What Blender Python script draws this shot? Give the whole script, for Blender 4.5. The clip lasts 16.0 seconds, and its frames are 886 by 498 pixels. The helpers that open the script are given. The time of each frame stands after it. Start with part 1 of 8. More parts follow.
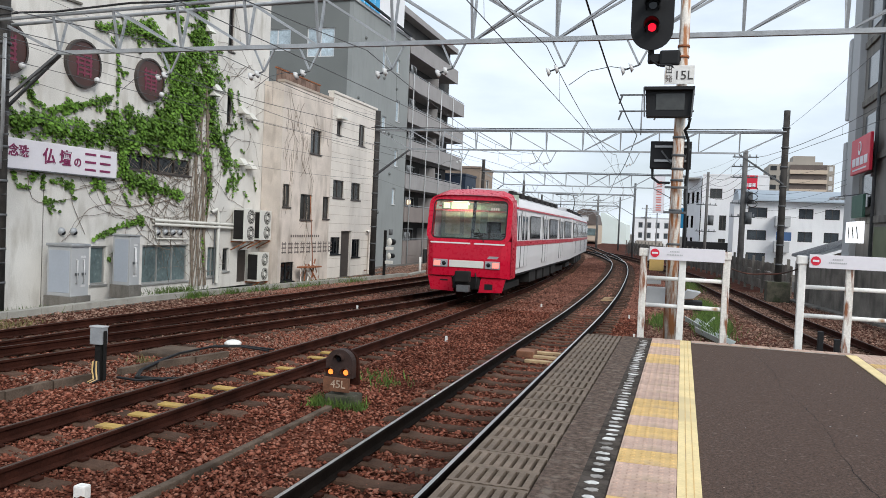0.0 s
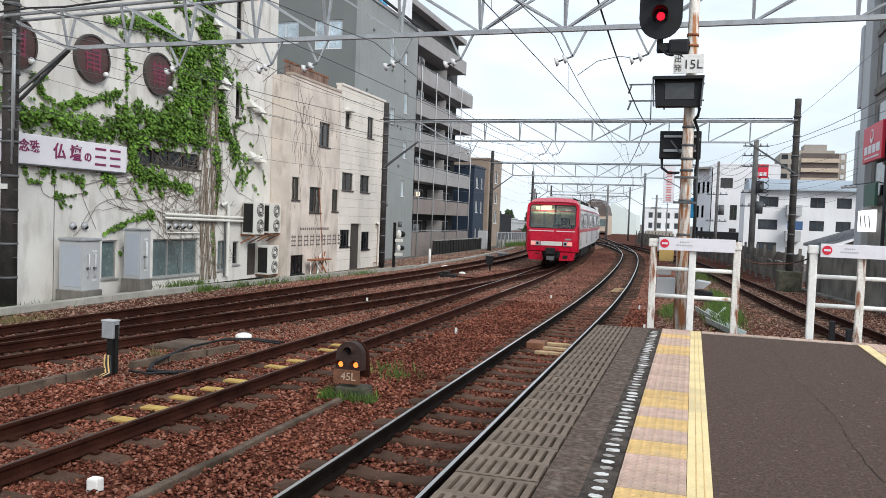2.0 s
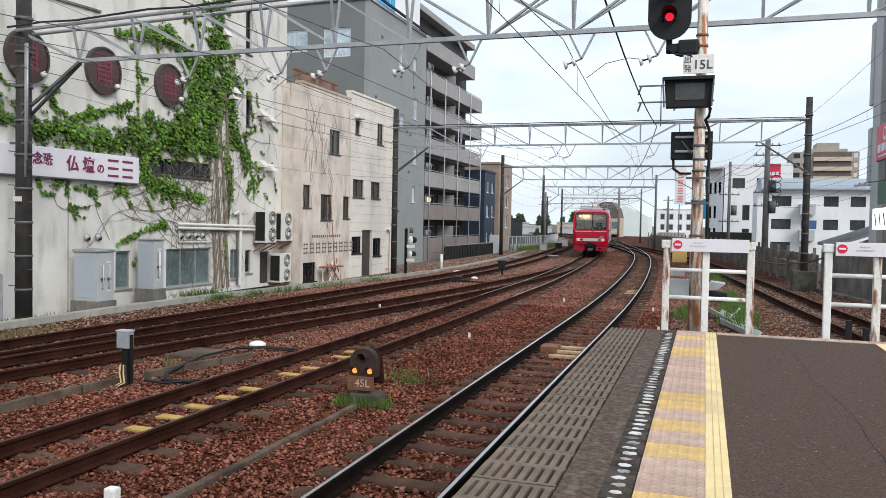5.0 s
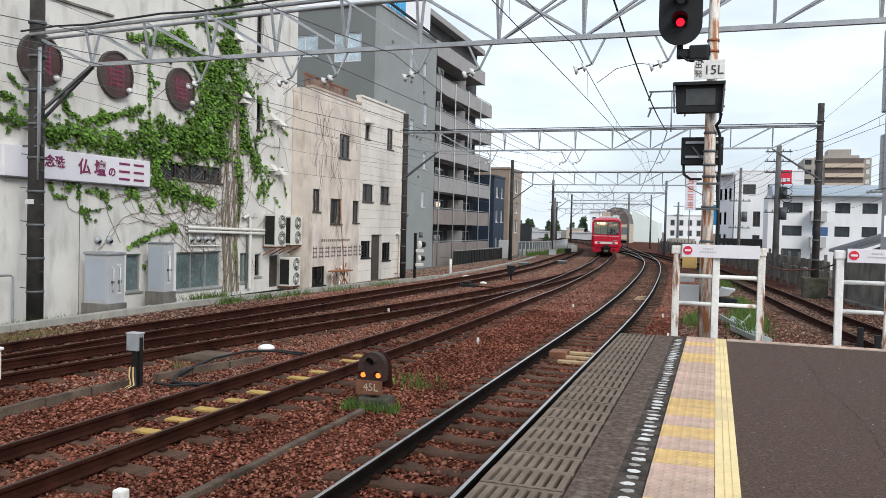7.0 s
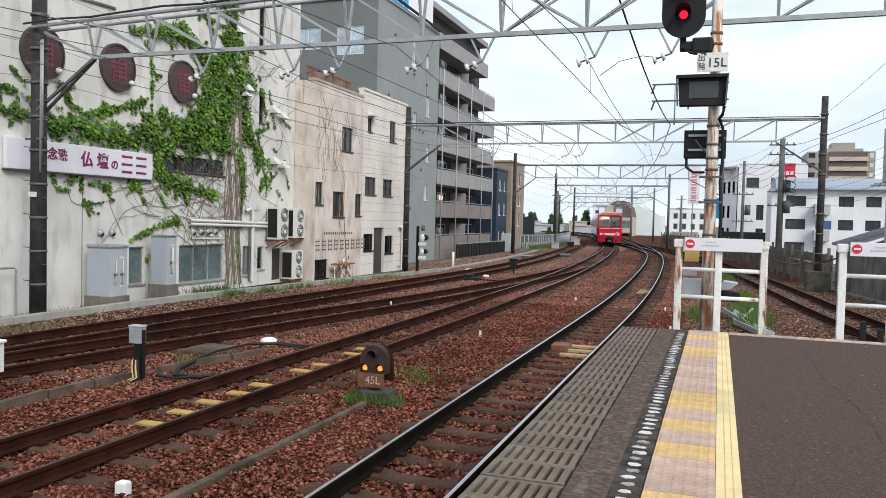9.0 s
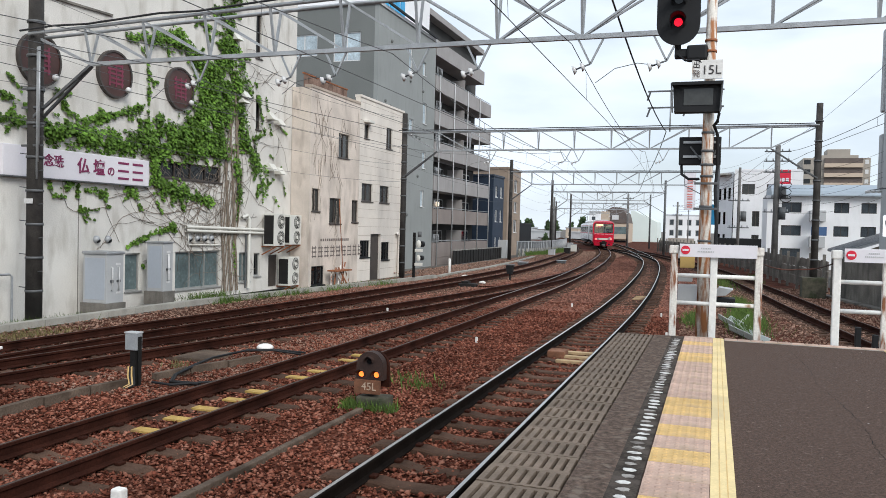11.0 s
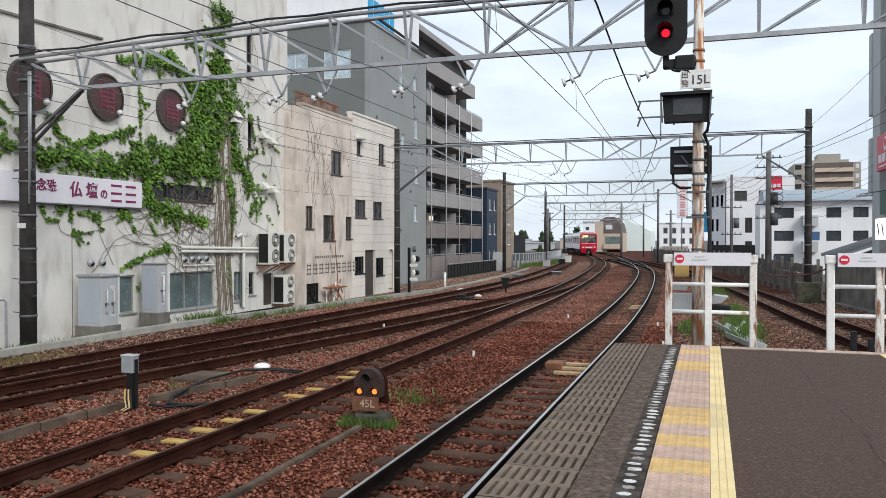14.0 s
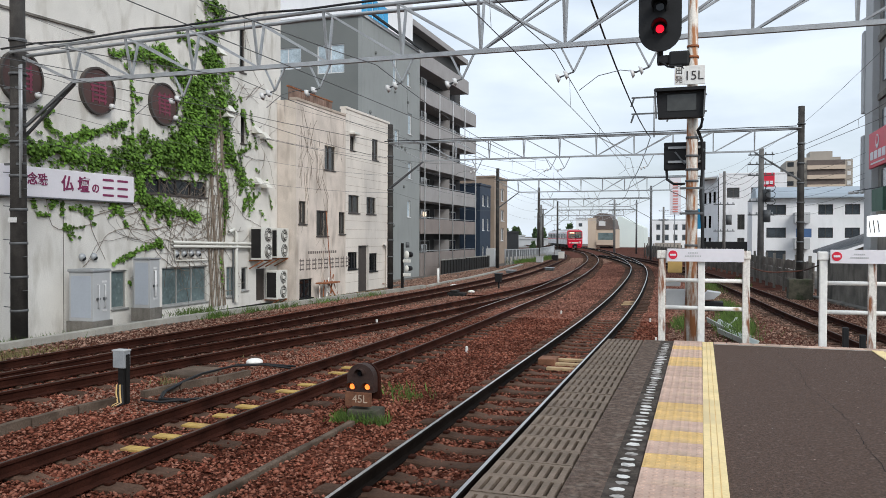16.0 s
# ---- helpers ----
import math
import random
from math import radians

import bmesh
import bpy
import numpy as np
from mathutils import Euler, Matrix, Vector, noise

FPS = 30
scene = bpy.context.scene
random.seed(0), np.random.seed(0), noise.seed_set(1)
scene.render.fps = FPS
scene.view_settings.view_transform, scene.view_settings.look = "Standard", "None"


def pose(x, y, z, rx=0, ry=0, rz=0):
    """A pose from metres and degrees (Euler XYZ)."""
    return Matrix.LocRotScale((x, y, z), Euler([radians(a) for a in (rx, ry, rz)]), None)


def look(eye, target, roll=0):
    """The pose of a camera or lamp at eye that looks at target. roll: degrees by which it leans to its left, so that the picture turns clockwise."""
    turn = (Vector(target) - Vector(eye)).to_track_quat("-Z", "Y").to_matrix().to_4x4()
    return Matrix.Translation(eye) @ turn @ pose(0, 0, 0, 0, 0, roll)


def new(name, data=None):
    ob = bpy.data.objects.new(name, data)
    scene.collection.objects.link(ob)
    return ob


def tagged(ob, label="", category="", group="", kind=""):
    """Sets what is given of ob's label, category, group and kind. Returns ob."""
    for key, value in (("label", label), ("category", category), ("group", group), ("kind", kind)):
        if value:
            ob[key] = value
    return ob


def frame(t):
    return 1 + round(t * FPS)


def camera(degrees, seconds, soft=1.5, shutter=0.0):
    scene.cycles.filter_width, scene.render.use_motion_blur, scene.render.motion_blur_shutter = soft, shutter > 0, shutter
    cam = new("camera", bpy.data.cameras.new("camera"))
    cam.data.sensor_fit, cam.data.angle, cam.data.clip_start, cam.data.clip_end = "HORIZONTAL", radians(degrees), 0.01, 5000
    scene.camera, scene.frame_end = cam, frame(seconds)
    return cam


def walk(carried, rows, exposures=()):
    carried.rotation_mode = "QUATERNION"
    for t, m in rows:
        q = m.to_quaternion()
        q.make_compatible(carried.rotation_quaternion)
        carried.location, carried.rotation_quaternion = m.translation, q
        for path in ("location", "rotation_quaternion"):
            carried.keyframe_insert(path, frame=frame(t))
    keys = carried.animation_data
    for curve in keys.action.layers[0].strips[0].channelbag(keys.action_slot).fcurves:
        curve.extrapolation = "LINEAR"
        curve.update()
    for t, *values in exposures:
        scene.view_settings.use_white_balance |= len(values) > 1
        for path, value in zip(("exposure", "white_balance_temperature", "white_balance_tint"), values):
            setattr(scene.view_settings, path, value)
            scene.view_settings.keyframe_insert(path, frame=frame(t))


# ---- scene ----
cam = camera(58.86, 16.0, soft=0.58)
walk(cam, [
    (0.0, pose(0.000, -0.000, 2.330, 88.289, -2.499, 16.978)),
    (0.5, pose(-0.001, 0.002, 2.327, 88.252, -2.438, 17.270)),
    (1.0, pose(-0.001, 0.018, 2.330, 87.649, -1.954, 17.305)),
    (1.5, pose(-0.000, 0.016, 2.335, 87.689, -1.895, 17.763)),
    (2.0, pose(0.007, 0.008, 2.334, 87.656, -2.067, 17.668)),
    (2.5, pose(0.002, 0.017, 2.333, 87.714, -1.740, 18.378)),
    (3.0, pose(0.002, 0.003, 2.334, 88.040, -1.393, 18.570)),
    (3.5, pose(0.004, 0.004, 2.332, 88.004, -1.445, 18.407)),
    (4.0, pose(-0.001, 0.008, 2.331, 87.978, -1.245, 18.295)),
    (6.5, pose(0.004, 0.020, 2.329, 88.265, -1.169, 18.911)),
    (7.0, pose(0.000, 0.017, 2.325, 88.360, -1.381, 19.156)),
    (7.5, pose(0.006, 0.029, 2.323, 88.164, -1.410, 19.421)),
    (8.0, pose(0.002, 0.033, 2.318, 87.936, -1.473, 19.409)),
    (8.5, pose(0.006, 0.037, 2.320, 87.736, -1.445, 19.435)),
    (9.0, pose(0.007, 0.028, 2.325, 87.854, -1.435, 19.358)),
    (11.5, pose(0.020, 0.008, 2.326, 88.469, -1.294, 18.954)),
    (12.0, pose(0.012, 0.007, 2.331, 88.628, -1.020, 18.825)),
    (12.5, pose(0.011, -0.001, 2.325, 88.778, -0.436, 19.145)),
    (13.0, pose(0.011, -0.001, 2.328, 88.854, -0.243, 19.113)),
    (13.5, pose(0.017, 0.008, 2.332, 89.228, 0.102, 18.923)),
    (14.0, pose(0.024, -0.007, 2.337, 89.350, 0.014, 18.698)),
    (14.5, pose(0.021, -0.005, 2.331, 89.192, -0.028, 18.556)),
    (15.0, pose(0.020, -0.002, 2.330, 89.138, -0.137, 18.389)),
    (15.5, pose(0.017, 0.001, 2.332, 89.193, -0.239, 18.346)),
    (16.0, pose(0.014, 0.012, 2.330, 89.050, -0.159, 18.202)),
], exposures=[(0.0, 0.03), (1.5, 0.17), (3.0, 0.11), (6.5, 0.09), (9.0, 0.11), (11.5, 0.05), (12.5, 0.03), (14.0, -0.01), (16.0, -0.04)])

# ---- light: bright overcast sky, soft sun behind the camera to the right ----
world = bpy.data.worlds.new("world")
scene.world = world
world.use_nodes = True
wn, wl = world.node_tree.nodes, world.node_tree.links
wn.clear()
sky = wn.new("ShaderNodeTexSky")
sky.sky_type, sky.sun_disc = "NISHITA", False
sky.sun_elevation, sky.sun_rotation = radians(38), radians(132)
sky.dust_density, sky.ozone_density = 2.0, 1.0
coord = wn.new("ShaderNodeTexCoord")
stretch = wn.new("ShaderNodeMapping")
stretch.inputs["Scale"].default_value = (1.0, 1.0, 3.2)
cloud = wn.new("ShaderNodeTexNoise")
cloud.inputs["Scale"].default_value, cloud.inputs["Detail"].default_value = 2.6, 7
ramp = wn.new("ShaderNodeValToRGB")
ramp.color_ramp.elements[0].position, ramp.color_ramp.elements[0].color = 0.34, (0.55, 0.55, 0.55, 1)
ramp.color_ramp.elements[1].position, ramp.color_ramp.elements[1].color = 0.58, (1, 1, 1, 1)
skymix = wn.new("ShaderNodeMix")
skymix.data_type = "RGBA"
skymix.inputs["B"].default_value = (8.85, 9.9, 11.1, 1)
background = wn.new("ShaderNodeBackground")
background.inputs["Strength"].default_value = 0.105
wout = wn.new("ShaderNodeOutputWorld")
wl.new(coord.outputs["Generated"], stretch.inputs["Vector"])
wl.new(stretch.outputs["Vector"], cloud.inputs["Vector"])
wl.new(cloud.outputs["Fac"], ramp.inputs["Fac"])
wl.new(ramp.outputs["Color"], skymix.inputs["Factor"])
wl.new(sky.outputs["Color"], skymix.inputs["A"])
wl.new(skymix.outputs["Result"], background.inputs["Color"])
wl.new(background.outputs["Background"], wout.inputs["Surface"])
sun = new("sun", bpy.data.lights.new("sun", "SUN"))
sun.data.energy, sun.data.angle, sun.data.color = 2.25, radians(26), (1.0, 0.97, 0.92)
sun.matrix_world = look((58, -52, 60), (0, 0, 0))

# ---- materials ----
def mat(name, col, rough=0.8, var=0.25, scale=6.0, fine=60.0, bump=0.15, metal=0.0, streak=0.0, dirt=None,
        rand=0.0, island=0.0, spot=0.5, bump_fine=True, spec=0.4, tall=1.0):
    """Base colour with broad and fine variation, optional run-down streaks, dirt patches and per-piece variation."""
    m = bpy.data.materials.new(name)
    m.use_nodes = True
    n, l = m.node_tree.nodes, m.node_tree.links
    b = n["Principled BSDF"]
    b.inputs["Roughness"].default_value, b.inputs["Metallic"].default_value = rough, metal
    b.inputs["Specular IOR Level"].default_value = spec
    tc = n.new("ShaderNodeTexCoord")

    def noise_at(sc, detail=4, vec=None):
        t = n.new("ShaderNodeTexNoise")
        t.inputs["Scale"].default_value, t.inputs["Detail"].default_value = sc, detail
        l.new(vec or tc.outputs["Object"], t.inputs["Vector"])
        return t.outputs["Fac"]

    def mix(kind, fac, a, bb):
        x = n.new("ShaderNodeMix")
        x.data_type, x.blend_type = "RGBA", kind
        for sock, v in ((x.inputs["Factor"], fac), (x.inputs["A"], a), (x.inputs["B"], bb)):
            if hasattr(v, "is_output"):
                l.new(v, sock)
            else:
                sock.default_value = v
        return x.outputs["Result"]

    def ranged(v, lo, hi, a=0.0, bb=1.0):
        x = n.new("ShaderNodeMapRange")
        x.inputs["From Min"].default_value, x.inputs["From Max"].default_value = lo, hi
        x.inputs["To Min"].default_value, x.inputs["To Max"].default_value = a, bb
        l.new(v, x.inputs["Value"])
        return x.outputs["Result"]

    c = (*col, 1)
    dark = (*[v * (1 - var) for v in col], 1)
    lite = (*[min(1, v * (1 + var)) for v in col], 1)
    out = mix("MIX", ranged(noise_at(scale), 0.3, 0.7), dark, lite)
    f = noise_at(fine, 3)
    out = mix("MULTIPLY", 1.0, out, mix("MIX", ranged(f, 0.32, 0.68), (1 - var * 0.6, 1 - var * 0.6, 1 - var * 0.6, 1), (1 + var * 0.4, 1 + var * 0.4, 1 + var * 0.4, 1)))
    if streak:
        mp = n.new("ShaderNodeMapping")
        mp.inputs["Scale"].default_value = (1.5, 1.5, 0.45)
        l.new(tc.outputs["Object"], mp.inputs["Vector"])
        s = ranged(noise_at(1.6, 8, mp.outputs["Vector"]), 0.52, 0.75)
        out = mix("MIX", mix("MULTIPLY", 1.0, s, (streak, streak, streak, 1)), out, (*(dirt or [v * 0.35 for v in col]), 1))
    elif dirt:
        mp = n.new("ShaderNodeMapping")
        mp.inputs["Scale"].default_value = (1.0, 1.0, tall)
        l.new(tc.outputs["Object"], mp.inputs["Vector"])
        s = ranged(noise_at(scale * 0.45, 8, mp.outputs["Vector"]), spot, spot + 0.12)
        out = mix("MIX", s, out, (*dirt, 1))
    if rand or island:
        if rand:
            r = n.new("ShaderNodeObjectInfo").outputs["Random"]
        else:
            r = n.new("ShaderNodeNewGeometry").outputs["Random Per Island"]
        k = max(rand, island)
        v = ranged(r, 0, 1, 1 - k, 1 + k)
        cb = n.new("ShaderNodeCombineColor")
        for i in range(3):
            l.new(v, cb.inputs[i])
        out = mix("MULTIPLY", 1.0, out, cb.outputs["Color"])
    l.new(out, b.inputs["Base Color"])
    l.new(ranged(f, 0, 1, max(0.02, rough - 0.12), min(1, rough + 0.1)), b.inputs["Roughness"])
    if bump:
        bp = n.new("ShaderNodeBump")
        bp.inputs["Strength"].default_value, bp.inputs["Distance"].default_value = bump, 0.02
        l.new(f if bump_fine else noise_at(scale), bp.inputs["Height"])
        l.new(bp.outputs["Normal"], b.inputs["Normal"])
    return m


def glow(name, col, strength):
    m = bpy.data.materials.new(name)
    m.use_nodes = True
    b = m.node_tree.nodes["Principled BSDF"]
    b.inputs["Base Color"].default_value = (*col, 1)
    b.inputs["Emission Color"].default_value = (*col, 1)
    b.inputs["Emission Strength"].default_value = strength
    return m


def glass(name, col=(0.03, 0.04, 0.045), rough=0.06):
    """Opaque window glass, by default dark to stand in for an unlit room."""
    m = mat(name, col, rough, 0.3, 1.2, 9.0, 0.0, spec=0.4)
    return m


def clear(name, tint=(0.8, 0.9, 0.88)):
    m = bpy.data.materials.new(name)
    m.use_nodes = True
    b = m.node_tree.nodes["Principled BSDF"]
    b.inputs["Base Color"].default_value = (*tint, 1)
    b.inputs["Roughness"].default_value = 0.02
    b.inputs["Transmission Weight"].default_value = 1.0
    b.inputs["IOR"].default_value = 1.45
    return m


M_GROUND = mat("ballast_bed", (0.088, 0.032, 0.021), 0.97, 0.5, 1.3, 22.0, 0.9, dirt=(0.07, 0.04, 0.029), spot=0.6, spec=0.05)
M_STONE = mat("ballast_stone", (0.215, 0.080, 0.053), 0.95, 0.35, 0.7, 40.0, 0.4, island=0.3, spec=0.06)


def vary_stones(m, tones):
    """Gives each loose stone one of several tones by chance."""
    n, l = m.node_tree.nodes, m.node_tree.links
    geo = n.new("ShaderNodeNewGeometry")
    r = n.new("ShaderNodeValToRGB")
    r.color_ramp.interpolation = "CONSTANT"
    e = r.color_ramp.elements
    e[0].position, e[0].color = 0.0, (*tones[0], 1)
    e[1].position, e[1].color = 1.0 / len(tones), (*tones[1], 1)
    for k in range(2, len(tones)):
        x = e.new(k / len(tones))
        x.color = (*tones[k], 1)
    l.new(geo.outputs["Random Per Island"], r.inputs["Fac"])
    base = n["Principled BSDF"].inputs["Base Color"]
    old = base.links[0].from_socket
    x = n.new("ShaderNodeMix")
    x.data_type, x.blend_type = "RGBA", "MULTIPLY"
    x.inputs["Factor"].default_value = 1.0
    l.new(old, x.inputs["A"])
    l.new(r.outputs["Color"], x.inputs["B"])
    l.new(x.outputs["Result"], base)


vary_stones(M_STONE, [(0.42, 0.35, 0.34), (0.75, 0.68, 0.66), (1.0, 0.98, 0.96), (0.58, 0.5, 0.49), (1.25, 1.35, 1.38), (0.9, 0.85, 0.82), (1.35, 1.65, 1.75), (0.34, 0.28, 0.27), (1.1, 1.15, 1.15), (0.8, 0.7, 0.68)])
M_STONE_FAR = mat("paler_ballast_stone", (0.275, 0.132, 0.098), 0.95, 0.3, 0.5, 40.0, 0.4, island=0.45, spec=0.06)
M_STONE_GREY = mat("grey_stone", (0.25, 0.155, 0.118), 0.95, 0.3, 3.0, 40.0, 0.4, island=0.5, spec=0.06)
M_EARTH = mat("town_ground", (0.115, 0.10, 0.085), 0.95, 0.3, 0.3, 8.0, 0.3)
M_ASPHALT = mat("platform_asphalt", (0.098, 0.059, 0.043), 0.86, 0.5, 60.0, 130.0, 1.0, spec=0.35, dirt=(0.165, 0.116, 0.092), spot=0.6)
M_CONCRETE = mat("concrete", (0.3, 0.29, 0.265), 0.9, 0.25, 2.5, 60.0, 0.3, dirt=(0.16, 0.15, 0.13), spot=0.55)
M_DARKCONC = mat("dirty_concrete", (0.17, 0.158, 0.14), 0.92, 0.35, 1.6, 40.0, 0.3, streak=0.8, dirt=(0.05, 0.048, 0.042))
# near-black web: shade below the rail head is put into the colour
M_RAILDARK = mat("shade_dark_rail_web", (0.009, 0.0065, 0.0055), 0.9, 0.35, 5.0, 50.0, 0.2, spec=0.06)
M_TROUGH = mat("weathered_trough_lid", (0.118, 0.088, 0.068), 0.95, 0.35, 2.5, 40.0, 0.4, dirt=(0.06, 0.044, 0.034), spot=0.5, spec=0.1)
M_DWARF = mat("rusty_black_housing", (0.035, 0.018, 0.014), 0.7, 0.4, 5.0, 40.0, 0.15, dirt=(0.09, 0.03, 0.018), spot=0.55)
M_LIGHTASPHALT = mat("bleached_asphalt", (0.12, 0.083, 0.064), 0.92, 0.55, 26.0, 110.0, 1.0, dirt=(0.19, 0.15, 0.122), spot=0.55, spec=0.3)
# the sky's reflection is put into this pane's pale base colour
M_SKYPANE = glass("sky_tinted_pane", (0.42, 0.5, 0.55), 0.12)
# rust, darkened further by the shade on the rail sides
M_RAIL = mat("shade_darkened_rusty_rail", (0.034, 0.0115, 0.0075), 0.9, 0.5, 2.0, 50.0, 0.2, spec=0.08)
M_RAILTOP = mat("polished_rail_head", (0.55, 0.525, 0.50), 0.34, 0.04, 1.0, 6.0, 0.0, metal=1.0)
M_RAILDULL = mat("dull_rail_head", (0.060, 0.038, 0.029), 0.6, 0.35, 3.0, 40.0, 0.05, metal=0.3)
M_RAILWORN = mat("half_polished_rail_head", (0.36, 0.335, 0.31), 0.4, 0.12, 1.0, 8.0, 0.0, metal=1.0)
M_GLASSFAR = glass("greyish_far_window", (0.055, 0.065, 0.075), 0.12)
M_GLASSMID = glass("dull_window", (0.05, 0.052, 0.05), 0.1)
M_GRIME = mat("blackened_asphalt", (0.058, 0.048, 0.041), 0.95, 0.5, 12.0, 70.0, 0.6, dirt=(0.09, 0.075, 0.066), spot=0.5, spec=0.1)
M_SLEEPER = mat("sleeper", (0.088, 0.052, 0.037), 0.95, 0.35, 4.0, 50.0, 0.4, rand=0.3, spec=0.1)
M_YELLOW = mat("yellow_tile", (0.60, 0.40, 0.165), 0.8, 0.16, 5.0, 70.0, 0.2, rand=0.1, dirt=(0.47, 0.33, 0.18), spot=0.55)
M_PINK = mat("faded_pink_tile", (0.47, 0.33, 0.265), 0.85, 0.18, 5.0, 70.0, 0.2, rand=0.12, dirt=(0.38, 0.28, 0.21), spot=0.53)
M_STRIP = mat("yellow_strip", (0.74, 0.59, 0.31), 0.8, 0.12, 3.0, 60.0, 0.15, dirt=(0.6, 0.48, 0.27), spot=0.6)
M_SLAT = mat("weathered_grey_slat", (0.15, 0.113, 0.085), 0.85, 0.25, 5.0, 60.0, 0.3, rand=0.12)
M_BLACK = mat("black_paint", (0.006, 0.0065, 0.008), 0.65, 0.3, 4.0, 40.0, 0.05)
# near-black: stands in for shade in gaps and behind windows; also dark posts
M_VOID = mat("near_black_shade_and_parts", (0.005, 0.004, 0.0035), 0.95, 0.3, 3.0, 30.0, 0.2)
M_WHITE = mat("worn_white_paint", (0.76, 0.75, 0.72), 0.6, 0.08, 14.0, 40.0, 0.1, dirt=(0.36, 0.22, 0.13), spot=0.63, tall=0.4)
M_RUSTWHITE = mat("white_paint_over_rust", (0.72, 0.69, 0.64), 0.75, 0.12, 40.0, 60.0, 0.25, dirt=(0.24, 0.095, 0.045), spot=0.515, tall=0.16)
M_RUSTPOST = mat("flaking_white_paint", (0.70, 0.66, 0.60), 0.75, 0.14, 34.0, 60.0, 0.3, dirt=(0.36, 0.15, 0.062), spot=0.445, tall=0.16)
M_RUST = mat("rust", (0.27, 0.10, 0.045), 0.9, 0.35, 8.0, 50.0, 0.3)
M_OLDRUST = mat("brown_rusted_sheet", (0.21, 0.135, 0.105), 0.9, 0.4, 2.0, 30.0, 0.2, streak=0.7, dirt=(0.08, 0.045, 0.03))
M_DOTPAINT = mat("white_line_paint", (0.62, 0.61, 0.59), 0.8, 0.2, 25.0, 90.0, 0.4, dirt=(0.2, 0.18, 0.165), spot=0.56)
M_DOTWORN = mat("worn_line_paint", (0.34, 0.32, 0.30), 0.8, 0.2, 25.0, 90.0, 0.4, dirt=(0.12, 0.105, 0.095), spot=0.48)
M_BLOTCHCONC = mat("blotched_dark_concrete", (0.075, 0.07, 0.05), 0.95, 0.35, 6.0, 50.0, 0.4, dirt=(0.03, 0.04, 0.018), spot=0.5)
M_STEEL = mat("galvanised_steel", (0.36, 0.375, 0.39), 0.5, 0.15, 4.0, 40.0, 0.05, metal=0.35)
M_STEELDARK = mat("grey_steel", (0.11, 0.115, 0.12), 0.6, 0.2, 4.0, 40.0, 0.05, metal=0.2)
M_WIREPALE = mat("weathered_grey_wire", (0.085, 0.085, 0.088), 0.6, 0.2, 4.0, 40.0, 0.0)
M_WIRE = mat("wire", (0.018, 0.018, 0.02), 0.6, 0.2, 4.0, 40.0, 0.0)
M_UPOLE = mat("grey_concrete_pole", (0.15, 0.145, 0.14), 0.85, 0.25, 2.0, 40.0, 0.15, streak=0.4)
M_POLE = mat("dark_pole", (0.040, 0.036, 0.033), 0.85, 0.45, 3.0, 40.0, 0.15, streak=0.5)
M_PLASTER = mat("stained_white_render", (0.67, 0.65, 0.61), 0.9, 0.12, 0.6, 30.0, 0.3, streak=0.8, dirt=(0.40, 0.372, 0.325), spec=0.2)
M_BEIGE = mat("dirty_beige_render", (0.65, 0.575, 0.51), 0.9, 0.16, 0.9, 30.0, 0.25, streak=0.8, dirt=(0.34, 0.285, 0.24), spec=0.2)
M_SIDING = mat("cream_siding", (0.72, 0.67, 0.61), 0.8, 0.08, 0.8, 20.0, 0.1, streak=0.22, dirt=(0.35, 0.31, 0.26))
M_BEIGEDARK = mat("brown_grey_render", (0.42, 0.35, 0.29), 0.92, 0.2, 0.9, 30.0, 0.25, streak=0.6, dirt=(0.2, 0.165, 0.135))
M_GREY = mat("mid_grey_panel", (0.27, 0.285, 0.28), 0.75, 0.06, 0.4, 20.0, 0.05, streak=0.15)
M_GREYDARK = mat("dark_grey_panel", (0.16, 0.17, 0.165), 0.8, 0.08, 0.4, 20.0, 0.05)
# darkened: the shade in the balcony recesses is put into this wall's colour
M_WINGWALL = mat("shade_dark_recess_wall", (0.06, 0.058, 0.056), 0.85, 0.2, 0.6, 20.0, 0.05)
M_BALC = mat("grey_balcony_front", (0.32, 0.305, 0.30), 0.75, 0.08, 0.6, 20.0, 0.05, streak=0.15)
M_BALCLOW = mat("brown_grey_panel", (0.235, 0.20, 0.185), 0.8, 0.1, 0.6, 20.0, 0.05)
M_BLUE = mat("navy_cladding", (0.02, 0.034, 0.06), 0.6, 0.15, 0.8, 20.0, 0.05)
M_BROWN = mat("brown_tile_wall", (0.30, 0.235, 0.185), 0.85, 0.12, 0.8, 20.0, 0.1)
M_GLASS = glass("dark_window", (0.009, 0.011, 0.013))
M_GLASSGREEN = glass("frosted_green_window", (0.12, 0.16, 0.165), 0.25)
M_FRAME = mat("aluminium_frame", (0.42, 0.42, 0.41), 0.45, 0.1, 4.0, 30.0, 0.0, metal=0.5)
M_FRAMEDARK = mat("dark_bronze_frame", (0.06, 0.05, 0.045), 0.5, 0.2, 4.0, 30.0, 0.0)
M_CABINET = mat("grey_cabinet", (0.42, 0.43, 0.44), 0.5, 0.06, 1.5, 30.0, 0.03)
M_ACWHITE = mat("ivory_casing", (0.66, 0.65, 0.60), 0.5, 0.06, 2.0, 30.0, 0.02, dirt=(0.42, 0.39, 0.33), spot=0.62)
M_PURPLE = mat("purple_letters", (0.20, 0.025, 0.09), 0.6, 0.15, 4.0, 30.0, 0.0)
M_SIGNWHITE = mat("sign_panel", (0.72, 0.70, 0.74), 0.5, 0.04, 1.0, 20.0, 0.0)
